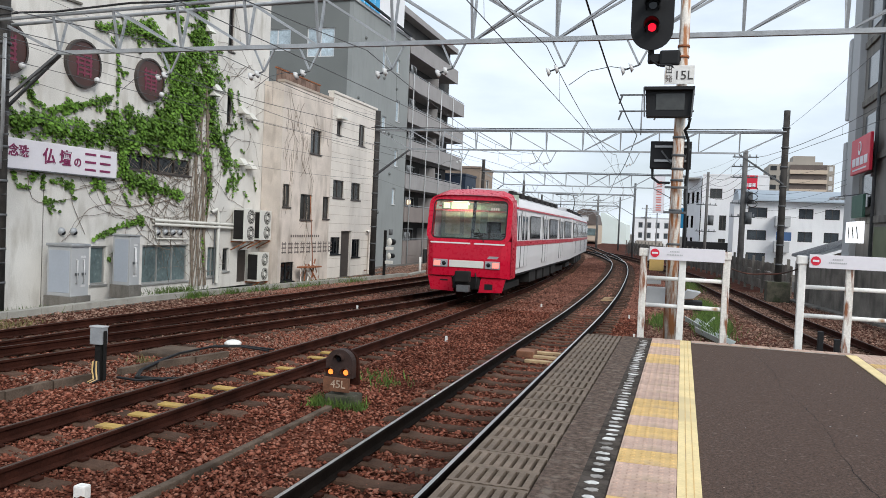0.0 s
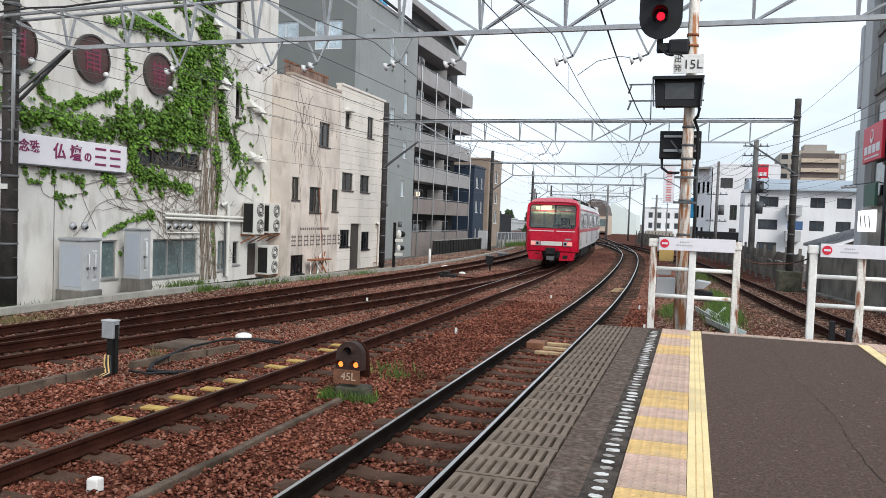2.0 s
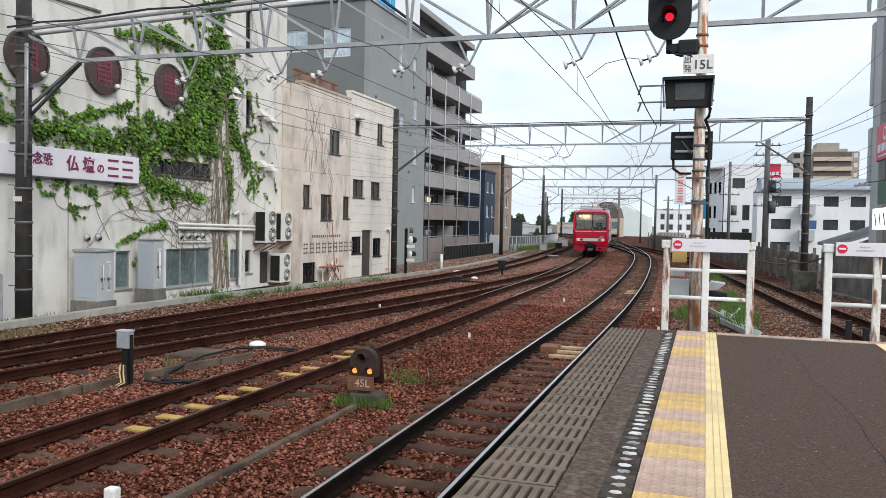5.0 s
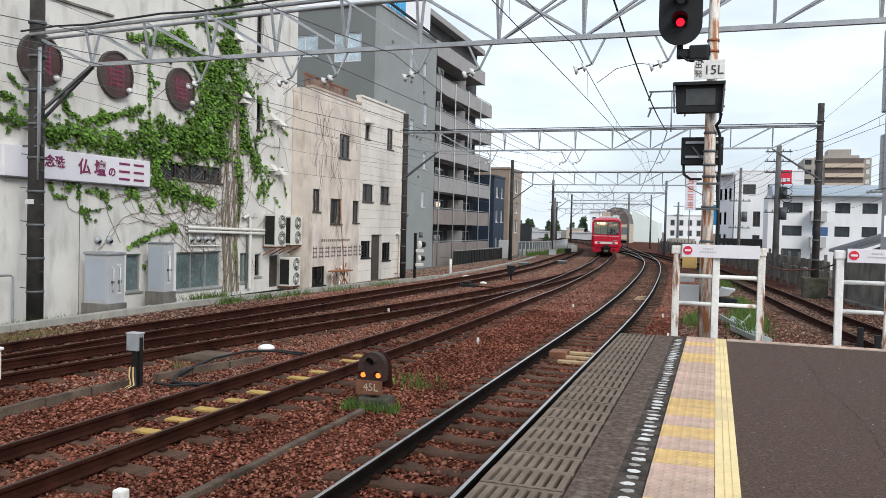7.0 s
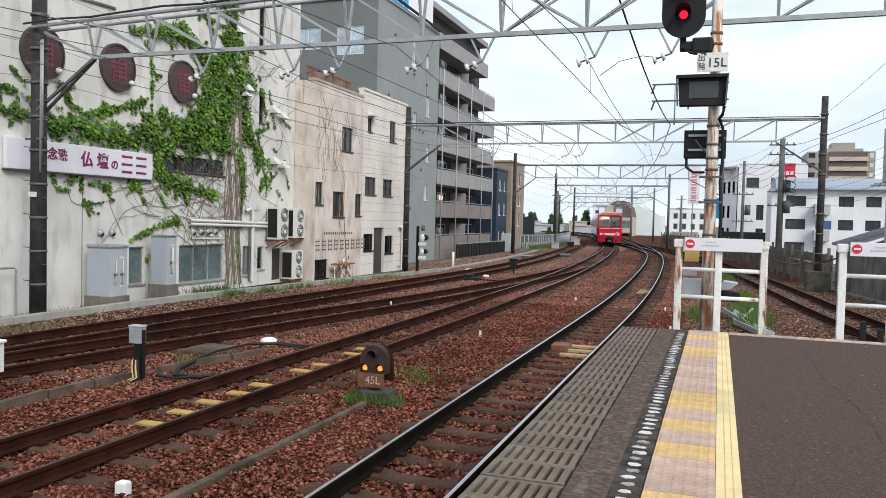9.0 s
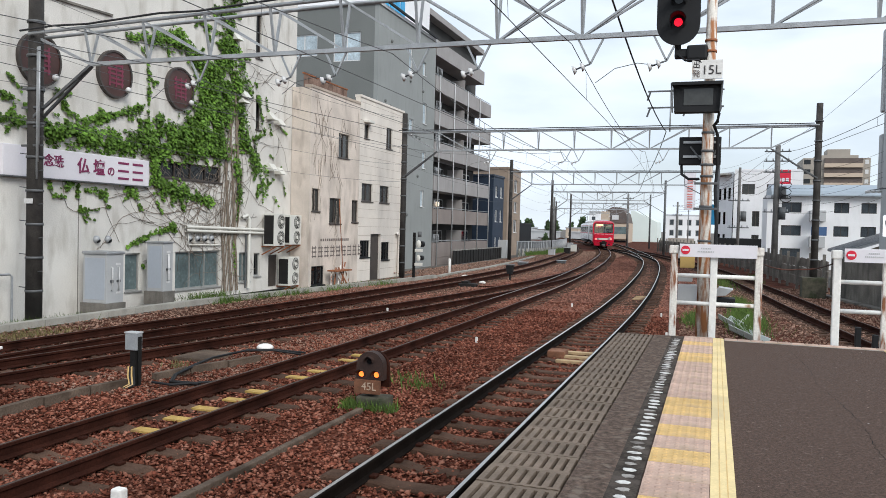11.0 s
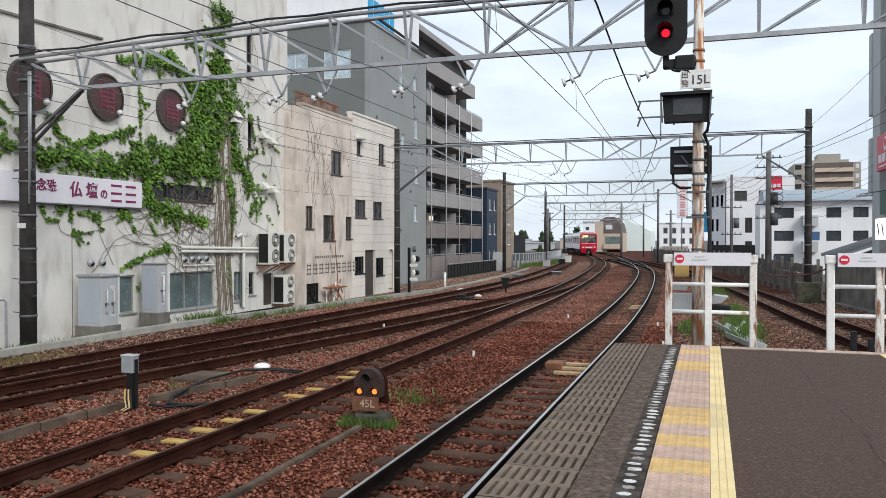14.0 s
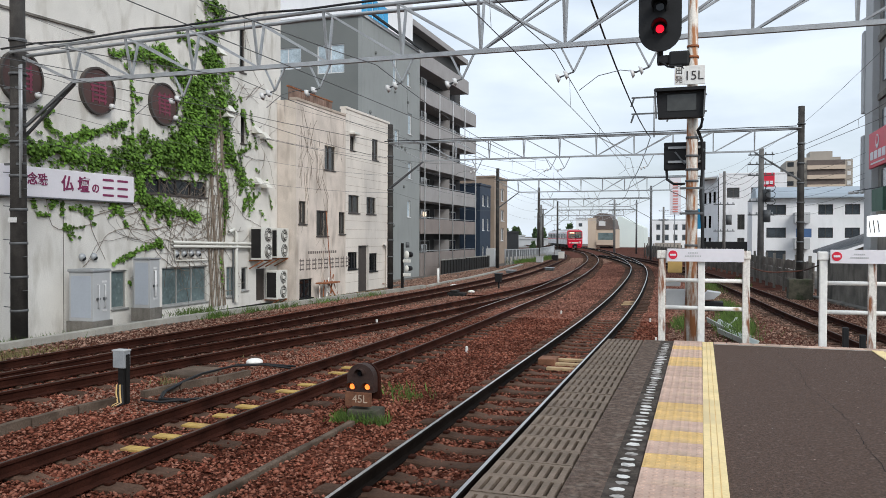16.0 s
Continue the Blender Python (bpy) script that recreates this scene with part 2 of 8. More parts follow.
M_DISC = mat("brown_round_panel", (0.075, 0.038, 0.034), 0.55, 0.2, 1.5, 30.0, 0.05)
M_LEAF = mat("ivy_leaf", (0.10, 0.195, 0.028), 0.6, 0.35, 1.0, 30.0, 0.0, island=0.6, spec=0.2)
M_STEM = mat("ivy_stem", (0.20, 0.16, 0.125), 0.95, 0.3, 8.0, 40.0, 0.2)
M_STEMDARK = mat("dark_ivy_stem", (0.09, 0.07, 0.055), 0.95, 0.3, 8.0, 40.0, 0.2)
M_GRASS = mat("grass_blade", (0.085, 0.145, 0.026), 0.7, 0.3, 2.0, 20.0, 0.0, island=0.45)
M_DRYGRASS = mat("dry_grass_blade", (0.17, 0.145, 0.06), 0.8, 0.25, 2.0, 20.0, 0.0, island=0.4)
M_TRED = mat("train_red_paint", (0.50, 0.004, 0.027), 0.3, 0.05, 1.0, 12.0, 0.0, spec=0.3)
M_TWHITE = mat("train_white_paint", (0.74, 0.73, 0.735), 0.35, 0.05, 0.8, 12.0, 0.0, spec=0.5)
M_TGREY = mat("train_underframe", (0.012, 0.011, 0.0105), 0.85, 0.3, 3.0, 30.0, 0.1)
M_TROOF = mat("train_roof", (0.46, 0.46, 0.47), 0.7, 0.12, 1.0, 20.0, 0.05)
M_TGLASS = clear("train_front_glass")
M_DISCMARK = mat("dull_purple_marks", (0.18, 0.036, 0.065), 0.6, 0.2, 4.0, 30.0, 0.0)
# daylight seen through the car is put into this pale pane colour
M_TPANE = mat("pale_daylight_pane", (0.62, 0.70, 0.50), 0.4, 0.3, 1.5, 9.0, 0.0)
M_TSEAT = mat("train_interior", (0.34, 0.42, 0.34), 0.7, 0.15, 2.0, 20.0, 0.0)
M_REDSIGN = mat("red_sign", (0.62, 0.02, 0.05), 0.5, 0.08, 1.0, 20.0, 0.0)
M_FADEDRED = mat("faded_red_marks", (0.62, 0.24, 0.22), 0.6, 0.12, 1.0, 20.0, 0.0)
M_RED = glow("red_aspect", (0.85, 0.006, 0.025), 1.6)
M_TAIL = glow("tail_lamp", (1.0, 0.15, 0.12), 1.8)
M_ORANGE = glow("orange_aspect", (1.0, 0.21, 0.035), 1.9)
M_DEST = glow("destination_panel", (0.95, 0.93, 0.5), 0.85)
# added glow for the cab, in place of daylight through the windows
M_CABFILL = glow("cab_fill_glow", (0.93, 1.0, 0.78), 75.0)
M_WHITEFAR = mat("far_white_wall", (0.80, 0.805, 0.82), 0.8, 0.04, 0.3, 10.0, 0.0, streak=0.1)
M_FARGREY = mat("far_grey_wall", (0.46, 0.47, 0.48), 0.8, 0.06, 0.3, 10.0, 0.0)
M_FARBROWN = mat("far_brown_wall", (0.34, 0.305, 0.265), 0.8, 0.08, 0.3, 10.0, 0.0)
# green paled: distance haze is put into this wall colour
M_FARPALE = mat("haze_paled_green_wall", (0.68, 0.75, 0.72), 0.8, 0.04, 0.2, 10.0, 0.0)
M_FARBEIGE = mat("far_beige_wall", (0.52, 0.42, 0.33), 0.8, 0.05, 0.3, 10.0, 0.0)
M_ROOFTILE = mat("grey_roof_tile", (0.17, 0.175, 0.185), 0.6, 0.15, 0.6, 12.0, 0.1)
M_ROOFANDGAP = mat("dark_brown_roof_and_gap_shade", (0.12, 0.095, 0.085), 0.7, 0.15, 0.5, 10.0, 0.1)
M_OLDWOOD = mat("old_wood_fence", (0.15, 0.13, 0.112), 0.95, 0.3, 3.0, 40.0, 0.3, rand=0.25)
M_INS = mat("white_insulator", (0.62, 0.62, 0.62), 0.3, 0.08, 3.0, 30.0, 0.0)
M_TEXT = mat("dark_lettering", (0.05, 0.045, 0.045), 0.7, 0.2, 4.0, 30.0, 0.0)
M_PALETEXT = mat("worn_pale_lettering", (0.42, 0.32, 0.24), 0.85, 0.25, 8.0, 40.0, 0.0)
M_FADETEXT = mat("faded_lettering", (0.15, 0.125, 0.115), 0.85, 0.25, 4.0, 30.0, 0.0)
M_CYAN = mat("blue_sign_letters", (0.03, 0.33, 0.62), 0.5, 0.08, 1.0, 20.0, 0.0)
M_TREE = mat("far_foliage", (0.055, 0.095, 0.035), 0.8, 0.3, 0.5, 10.0, 0.0, island=0.4)
M_MINT = mat("pale_green_pipe", (0.42, 0.46, 0.44), 0.6, 0.1, 3.0, 30.0, 0.0)
M_OCHRE = mat("ochre_box", (0.50, 0.34, 0.12), 0.7, 0.1, 3.0, 30.0, 0.05)

# ---- building helpers ----
ORIGIN = {}


def thing(name, loc, label, category="", group="", kind=""):
    ob = new(name)
    ob.location = loc
    ob.empty_display_size = 0.2
    ORIGIN[ob.name] = Vector(loc)
    return tagged(ob, label, category, group, kind)


def mesh_of(name, bm, *mats):
    me = bpy.data.meshes.new(name)
    bm.normal_update()
    bm.to_mesh(me)
    bm.free()
    for m in mats:
        me.materials.append(m)
    return me


def part(name, bm, material, parent=None, label="", smooth=False, kind=""):
    """Links a bmesh, drawn in world places, as one mesh object under its thing."""
    mats = material if isinstance(material, (list, tuple)) else (material,)
    o = ORIGIN.get(parent.name, Vector()) if parent else Vector()
    if parent:
        bmesh.ops.translate(bm, vec=-o, verts=bm.verts)
    me = mesh_of(name, bm, *mats)
    if smooth:
        me.shade_smooth()
    ob = new(name, me)
    if parent:
        ob.parent = parent
        ORIGIN[ob.name] = o
    return tagged(ob, label, kind=kind)


def single(name, bm, material, label, category="", group="", kind="", smooth=False):
    """A thing of one mesh."""
    mats = material if isinstance(material, (list, tuple)) else (material,)
    me = mesh_of(name, bm, *mats)
    if smooth:
        me.shade_smooth()
    return tagged(new(name, me), label, category, group, kind)


def B():
    return bmesh.new()


def box(bm, x0, x1, y0, y1, z0, z1, bevel=0.0, mi=0):
    g = bmesh.ops.create_cube(bm, size=1.0)["verts"]
    for v in g:
        v.co = Vector(((x0 + x1) / 2 + v.co.x * (x1 - x0), (y0 + y1) / 2 + v.co.y * (y1 - y0), (z0 + z1) / 2 + v.co.z * (z1 - z0)))
    fs = {f for v in g for f in v.link_faces}
    for f in fs:
        f.material_index = mi
    if bevel:
        es = list({e for v in g for e in v.link_edges})
        r = bmesh.ops.bevel(bm, geom=es, offset=bevel, segments=2, affect="EDGES", profile=0.6)
        for f in r["faces"]:
            f.material_index = mi
    return bm


def beam(bm, a, b, w, h=None, mi=0):
    """A square bar from a to b."""
    a, b, h = Vector(a), Vector(b), h or w
    d = b - a
    q = d.to_track_quat("Z", "Y").to_matrix()
    vs = []
    for p in (a, b):
        for sx, sy in ((-1, -1), (1, -1), (1, 1), (-1, 1)):
            vs.append(bm.verts.new(p + q @ Vector((sx * w / 2, sy * h / 2, 0))))
    for idx in ((3, 2, 1, 0), (4, 5, 6, 7), (0, 1, 5, 4), (1, 2, 6, 5), (2, 3, 7, 6), (3, 0, 4, 7)):
        f = bm.faces.new([vs[i] for i in idx])
        f.material_index = mi
    return bm


def rod(bm, a, b, r, r2=None, n=10, mi=0, caps=True):
    """A round bar from a to b."""
    a, b, r2 = Vector(a), Vector(b), r if r2 is None else r2
    q = (b - a).to_track_quat("Z", "Y").to_matrix()
    rings = []
    for p, rr in ((a, r), (b, r2)):
        rings.append([bm.verts.new(p + q @ Vector((rr * math.cos(k * 2 * math.pi / n), rr * math.sin(k * 2 * math.pi / n), 0))) for k in range(n)])
    for k in range(n):
        f = bm.faces.new((rings[0][k], rings[0][(k + 1) % n], rings[1][(k + 1) % n], rings[1][k]))
        f.material_index, f.smooth = mi, True
    if caps:
        for ring in (rings[0][::-1], rings[1]):
            f = bm.faces.new(ring)
            f.material_index = mi
    return bm


def tube(bm, pts, r, n=6, mi=0):
    """A bent pipe, cable or wire through pts."""
    pts = [Vector(p) for p in pts]
    rings = []
    for i, p in enumerate(pts):
        d = (pts[min(i + 1, len(pts) - 1)] - pts[max(i - 1, 0)]).normalized()
        up = Vector((0, 0, 1)) if abs(d.z) < 0.9 else Vector((1, 0, 0))
        s = d.cross(up).normalized()
        u = s.cross(d)
        rings.append([bm.verts.new(p + r * (math.cos(k * 2 * math.pi / n) * s + math.sin(k * 2 * math.pi / n) * u)) for k in range(n)])
    for a, b in zip(rings, rings[1:]):
        for k in range(n):
            f = bm.faces.new((a[k], a[(k + 1) % n], b[(k + 1) % n], b[k]))
            f.material_index, f.smooth = mi, True
    return bm


def prism(bm, poly, axis, lo, hi, mi=0):
    """A solid from a polygon of pairs, pulled along axis 'x', 'y' or 'z'."""
    def at(p, t):
        return {"x": (t, p[0], p[1]), "y": (p[0], t, p[1]), "z": (p[0], p[1], t)}[axis]
    a, b = [bm.verts.new(at(p, lo)) for p in poly], [bm.verts.new(at(p, hi)) for p in poly]
    for k in range(len(poly)):
        bm.faces.new((a[k], a[(k + 1) % len(poly)], b[(k + 1) % len(poly)], b[k])).material_index = mi
    bm.faces.new(a[::-1]).material_index = mi
    bm.faces.new(b).material_index = mi
    bmesh.ops.recalc_face_normals(bm, faces=bm.faces)
    return bm


def ball(bm, c, r, sx=1, sy=1, sz=1, seg=12, mi=0):
    g = bmesh.ops.create_uvsphere(bm, u_segments=seg, v_segments=max(6, seg // 2), radius=r)["verts"]
    for v in g:
        v.co = Vector((c[0] + v.co.x * sx, c[1] + v.co.y * sy, c[2] + v.co.z * sz))
    for f in {f for v in g for f in v.link_faces}:
        f.material_index, f.smooth = mi, True
    return bm


def wall_x(bm, x, thick, y0, y1, z0, z1, holes=()):
    """A wall whose face is at x and looks to +x; holes are (y0, y1, z0, z1)."""
    ys = sorted({y0, y1, *[v for h in holes for v in h[:2]]})
    zs = sorted({z0, z1, *[v for h in holes for v in h[2:]]})
    solid = [[not any(h[0] <= (a + b) / 2 <= h[1] and h[2] <= (c + d) / 2 <= h[3] for h in holes) for c, d in zip(zs, zs[1:])] for a, b in zip(ys, ys[1:])]
    vs = {}

    def v(x_, i, j):
        return vs.setdefault((x_, i, j), bm.verts.new((x_, ys[i], zs[j]))) if (x_, i, j) not in vs else vs[(x_, i, j)]
    xb = x - thick
    ni, nj = len(ys) - 1, len(zs) - 1
    for i in range(ni):
        for j in range(nj):
            if not solid[i][j]:
                continue
            bm.faces.new((v(x, i, j), v(x, i + 1, j), v(x, i + 1, j + 1), v(x, i, j + 1)))
            bm.faces.new((v(xb, i, j + 1), v(xb, i + 1, j + 1), v(xb, i + 1, j), v(xb, i, j)))
            for di, dj, (p, q) in ((-1, 0, ((i, j), (i, j + 1))), (1, 0, ((i + 1, j + 1), (i + 1, j))), (0, -1, ((i + 1, j), (i, j))), (0, 1, ((i, j + 1), (i + 1, j + 1)))):
                a, b = i + di, j + dj
                if not (0 <= a < ni and 0 <= b < nj) or not solid[a][b]:
                    bm.faces.new((v(x, *p), v(x, *q), v(xb, *q), v(xb, *p)))
    bmesh.ops.recalc_face_normals(bm, faces=bm.faces)
    return bm


def wall_y(bm, y, thick, x0, x1, z0, z1, holes=()):
    """A wall whose face is at y and looks to -y; holes are (x0, x1, z0, z1)."""
    wall_x(bm, 0, thick, x0, x1, z0, z1, holes)
    for p in bm.verts:
        p.co = Vector((p.co.y, y - p.co.x, p.co.z))
    bmesh.ops.recalc_face_normals(bm, faces=bm.faces)
    return bm


def window_x(parent, x, y0, y1, z0, z1, panes=2, frame_m=None, glass_m=None, deep=0.08, bar=0.05, name="window", sill=True):
    """A window set back in a wall that looks to +x: frame with panes, and a sill."""
    frame_m, glass_m = frame_m or M_FRAMEDARK, glass_m or M_GLASS
    bm = B()
    xa, xb = x - deep - 0.05, x - deep + 0.02
    box(bm, xa, xb, y0, y1, z0, z0 + bar)
    box(bm, xa, xb, y0, y1, z1 - bar, z1)
    for k in range(panes + 1):
        yy = y0 + (y1 - y0 - bar) * k / panes
        box(bm, xa + 0.001, xb - 0.001 - 0.01 * (k % 2), yy, yy + bar, z0 + bar * 0.5, z1 - bar * 0.5)
    w = part(name, bm, frame_m, parent)
    for k in range(panes):
        ya = y0 + (y1 - y0 - bar) * k / panes + bar * 0.8
        yb = y0 + (y1 - y0 - bar) * (k + 1) / panes + bar * 0.2
        part("pane", box(B(), xa + 0.012 + 0.014 * (k % 2), xa + 0.02 + 0.014 * (k % 2), ya, yb, z0 + bar * 0.6, z1 - bar * 0.6), glass_m, w)
    if sill:
        part("sill", box(B(), x - deep, x + 0.05, y0 - 0.04, y1 + 0.04, z0 - 0.05, z0 + 0.005, 0.008), frame_m, w)
    return w


def window_y(parent, y, x0, x1, z0, z1, panes=2, frame_m=None, glass_m=None, bar=0.07, deep=0.08):
    """A window in a wall that looks to -y."""
    frame_m, glass_m = frame_m or M_FRAME, glass_m or M_GLASS
    bm = B()
    ya, yb = y + deep - 0.02, y + deep + 0.05
    box(bm, x0, x1, ya, yb, z0, z0 + bar)
    box(bm, x0, x1, ya, yb, z1 - bar, z1)
    for k in range(panes + 1):
        xx = x0 + (x1 - x0 - bar) * k / panes
        box(bm, xx, xx + bar, ya + 0.001, yb - 0.001, z0 + bar * 0.5, z1 - bar * 0.5)
    w = part("window", bm, frame_m, parent)
    for k in range(panes):
        part("pane", box(B(), x0 + (x1 - x0 - bar) * k / panes + bar * 0.8, x0 + (x1 - x0 - bar) * (k + 1) / panes + bar * 0.2, ya + 0.03, ya + 0.04, z0 + bar * 0.6, z1 - bar * 0.6), glass_m, w)
    return w


def writing(name, body, size, m, material, parent=None, depth=0.004, bold=0.0):
    """Letters in the built-in font, as a mesh."""
    cu = bpy.data.curves.new(name, "FONT")
    cu.body, cu.size, cu.extrude, cu.align_x, cu.align_y = body, size, depth, "CENTER", "CENTER"
    cu.offset = bold
    tmp = new(name, cu)
    bpy.context.view_layer.update()
    me = bpy.data.meshes.new_from_object(tmp.evaluated_get(bpy.context.evaluated_depsgraph_get()))
    bpy.data.objects.remove(tmp)
    me.materials.clear()
    me.materials.append(material)
    o = ORIGIN.get(parent.name, Vector()) if parent else Vector()
    me.transform(Matrix.Translation(-o) @ m)
    ob = new(name, me)
    if parent:
        ob.parent = parent
    return ob


FACE_X = Matrix(((0, 0, 1, 0), (1, 0, 0, 0), (0, 1, 0, 0), (0, 0, 0, 1)))   # letters that look to +x and read along +y
FACE_MY = Matrix(((1, 0, 0, 0), (0, 0, -1, 0), (0, 1, 0, 0), (0, 0, 0, 1)))  # letters that look to -y and read along +x

# ---- the lines of the tracks ----
def smooth_line(pts, step=0.6):
    """An even chain of places along a smooth line through pts."""
    P = [Vector((*p, 0)) for p in pts]
    P = [2 * P[0] - P[1], *P, 2 * P[-1] - P[-2]]
    raw = []
    for i in range(1, len(P) - 2):
        a, b, c, d = P[i - 1:i + 3]
        n = max(4, int((c - b).length / 0.4))
        for k in range(n):
            t = k / n
            raw.append(0.5 * ((2 * b) + (c - a) * t + (2 * a - 5 * b + 4 * c - d) * t * t + (3 * b - a - 3 * c + d) * t ** 3))
    raw.append(P[-2])
    out, left = [raw[0]], step
    for a, b in zip(raw, raw[1:]):
        L = (b - a).length
        pos = 0.0
        while L - pos >= left:
            pos += left
            out.append(a.lerp(b, pos / L))
            left = step
        left -= L - pos
    return out


LINE_1 = smooth_line([(-2.6, -14), (-2.6, 0), (-2.6, 12), (-2.6, 20), (-2.65, 25), (-2.86, 33), (-3.39, 45), (-4.08, 56), (-5.08, 67), (-6.98, 82), (-9.5, 98), (-12.3, 115), (-18.2, 145), (-27.5, 180), (-44.5, 225)])
LINE_2 = smooth_line([(-6.26, -14), (-6.24, 0), (-6.23, 7), (-6.21, 12), (-6.19, 16), (-6.21, 20), (-6.31, 26), (-6.42, 32), (-6.88, 41.5), (-7.6, 52), (-8.33, 61), (-10.2, 79), (-13.1, 99), (-16.2, 116.5), (-18.9, 128), (-23.2, 146), (-33.5, 180), (-52, 225)])
LINE_3 = smooth_line([(-11.7, -6), (-10.95, 4), (-10.22, 10), (-9.42, 15), (-8.45, 21), (-7.75, 27), (-7.22, 34), (-7.05, 40), (-7.2, 47), (-7.55, 52)])
LINE_4 = smooth_line([(-12.2, -14), (-11.95, 0), (-11.66, 12), (-11.3, 18), (-10.92, 26), (-10.65, 32), (-10.6, 40), (-11.0, 50), (-12.0, 62), (-13.6, 78), (-16.0, 95), (-19.5, 112), (-26, 135)])
LINE_5 = smooth_line([(6.2, -14), (5.6, 0), (4.8, 10), (3.9, 19), (3.05, 26), (2.45, 32), (1.75, 38.5), (0.65, 48), (-0.7, 57), (-3.0, 70), (-5.6, 82), (-9.4, 97)])
LINE_X = smooth_line([(-5.0, 66), (-6.3, 74), (-8.2, 84), (-10.6, 94), (-12.9, 101)])


def heading(line, i):
    d = line[min(i + 1, len(line) - 1)] - line[max(i - 1, 0)]
    return math.atan2(-d.x, d.y)


RAIL_SHAPE = [(-0.019, 0), (0.019, 0), (0.0325, -0.007), (0.033, -0.035), (0.009, -0.05), (0.009, -0.125), (0.063, -0.145), (0.063, -0.155), (-0.063, -0.155), (-0.063, -0.145), (-0.009, -0.125), (-0.009, -0.05), (-0.033, -0.035), (-0.0325, -0.007)]


def rail_mesh(line, off, step=2, worn_from=None):
    bm = B()
    rings = []
    for i in [*range(0, len(line) - 1, step), len(line) - 1]:
        a = heading(line, i)
        side = Vector((math.cos(a), math.sin(a), 0))
        rings.append([bm.verts.new(line[i] + side * (off + u) + Vector((0, 0, w))) for u, w in RAIL_SHAPE])
    n = len(RAIL_SHAPE)
    for p, q in zip(rings, rings[1:]):
        for k in range(n):
            f = bm.faces.new((p[k], p[(k + 1) % n], q[(k + 1) % n], q[k]))
            f.material_index = (2 if worn_from and p[0].co.y > worn_from else 1) if k == 0 else 0
    bm.faces.new(rings[0])
    bmesh.ops.recalc_face_normals(bm, faces=bm.faces)
    return bm


sleeper_bm = B()
prof = [(-1.0, -0.19), (-0.93, -0.152), (-0.36, -0.150), (-0.22, -0.178), (0.22, -0.178), (0.36, -0.150), (0.93, -0.152), (1.0, -0.19), (1.0, -0.32), (-1.0, -0.32)]
prism(sleeper_bm, prof, "y", -0.12, 0.12)
bmesh.ops.bevel(sleeper_bm, geom=[e for e in sleeper_bm.edges if abs(e.verts[0].co.y - e.verts[1].co.y) < 0.01 and e.verts[0].co.z > -0.25], offset=0.02, segments=1, affect="EDGES")
SLEEPER = mesh_of("sleeper", sleeper_bm, M_SLEEPER)
clip_bm = B()
for s in (-1, 1):
    for u in (-0.1, 0.1):
        box(clip_bm, s * 0.5335 + u - 0.035, s * 0.5335 + u + 0.035, -0.05, 0.05, -0.15, -0.118, 0.01)
CLIP = mesh_of("rail_clip", clip_bm, M_RAIL)


def build_track(line, head, label, y_near, y_far, worn_from=None):
    t = thing("railway_track", line[0], label, "railway track", kind="structure")
    for s in (-0.5335, 0.5335):
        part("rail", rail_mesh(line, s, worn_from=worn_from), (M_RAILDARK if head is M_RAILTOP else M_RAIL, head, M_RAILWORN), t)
    rest = B()
    for i, p in enumerate(line):
        a = heading(line, i)
        if y_near <= p.y <= y_far:
            sl = new("sleeper", SLEEPER)
            sl.parent = t
            sl.location = p - line[0] + Vector((random.uniform(-0.03, 0.03), 0, random.uniform(-0.012, 0.004) - (0.0 if head is M_RAILTOP else 0.018)))
            sl.rotation_euler = (0, 0, a + random.uniform(-0.012, 0.012))
            if p.y < 22:
                c = new("rail_clip", CLIP)
                c.parent = sl
        elif p.y > y_far and i % 2 == 0:
            m = Matrix.Translation(p) @ Matrix.Rotation(a, 4, "Z")
            q = [m @ Vector((sx, sy, -0.15)) for sx, sy in ((-1, -0.11), (1, -0.11), (1, 0.11), (-1, 0.11))]
            q2 = [v - Vector((0, 0, 0.1)) for v in q]
            va, vb = [rest.verts.new(v) for v in q], [rest.verts.new(v) for v in q2]
            rest.faces.new(va)
            for k in range(4):
                rest.faces.new((va[k], vb[k], vb[(k + 1) % 4], va[(k + 1) % 4]))
    if rest.verts:
        part("sleepers", rest, M_SLEEPER, t, kind="stuff")
    else:
        rest.free()
    return t


# ---- ground: ballast between the lines, lower town ground beyond, out to the horizon ----
def ground_z(x, y):
    left = -14.5 - max(0, y - 60) ** 1.6 * 0.0115
    right = 6.2 - max(0, y - 30) * 0.09
    z = -0.228
    if x < left:
        z = -0.28 - min(0.72, (left - x) * 0.09)
    if x > right:
        z = -0.25 - min(0.6, (x - right) * 0.1)
    return z


xs = [-2500, -900, -300, -120, -60, -40, -30, -25, -21, -18, -16, -15, *np.arange(-14.4, 6.3, 0.4), 7, 8, 10, 14, 20, 30, 45, 80, 200, 700, 2500]
ys = [-2500, -700, -150, -50, -15, -6, *np.arange(0, 30, 0.4), *np.arange(30, 80, 1.5), 85, 92, 100, 110, 120, 135, 150, 175, 210, 260, 350, 600, 1200, 4000]
gb = B()
grid = [[gb.verts.new((x, y, ground_z(x, y) + (0.03 * noise.noise((x * 0.8, y * 0.8, 0)) if -13 < x < 7 and 0 < y < 60 else 0))) for y in ys] for x in xs]
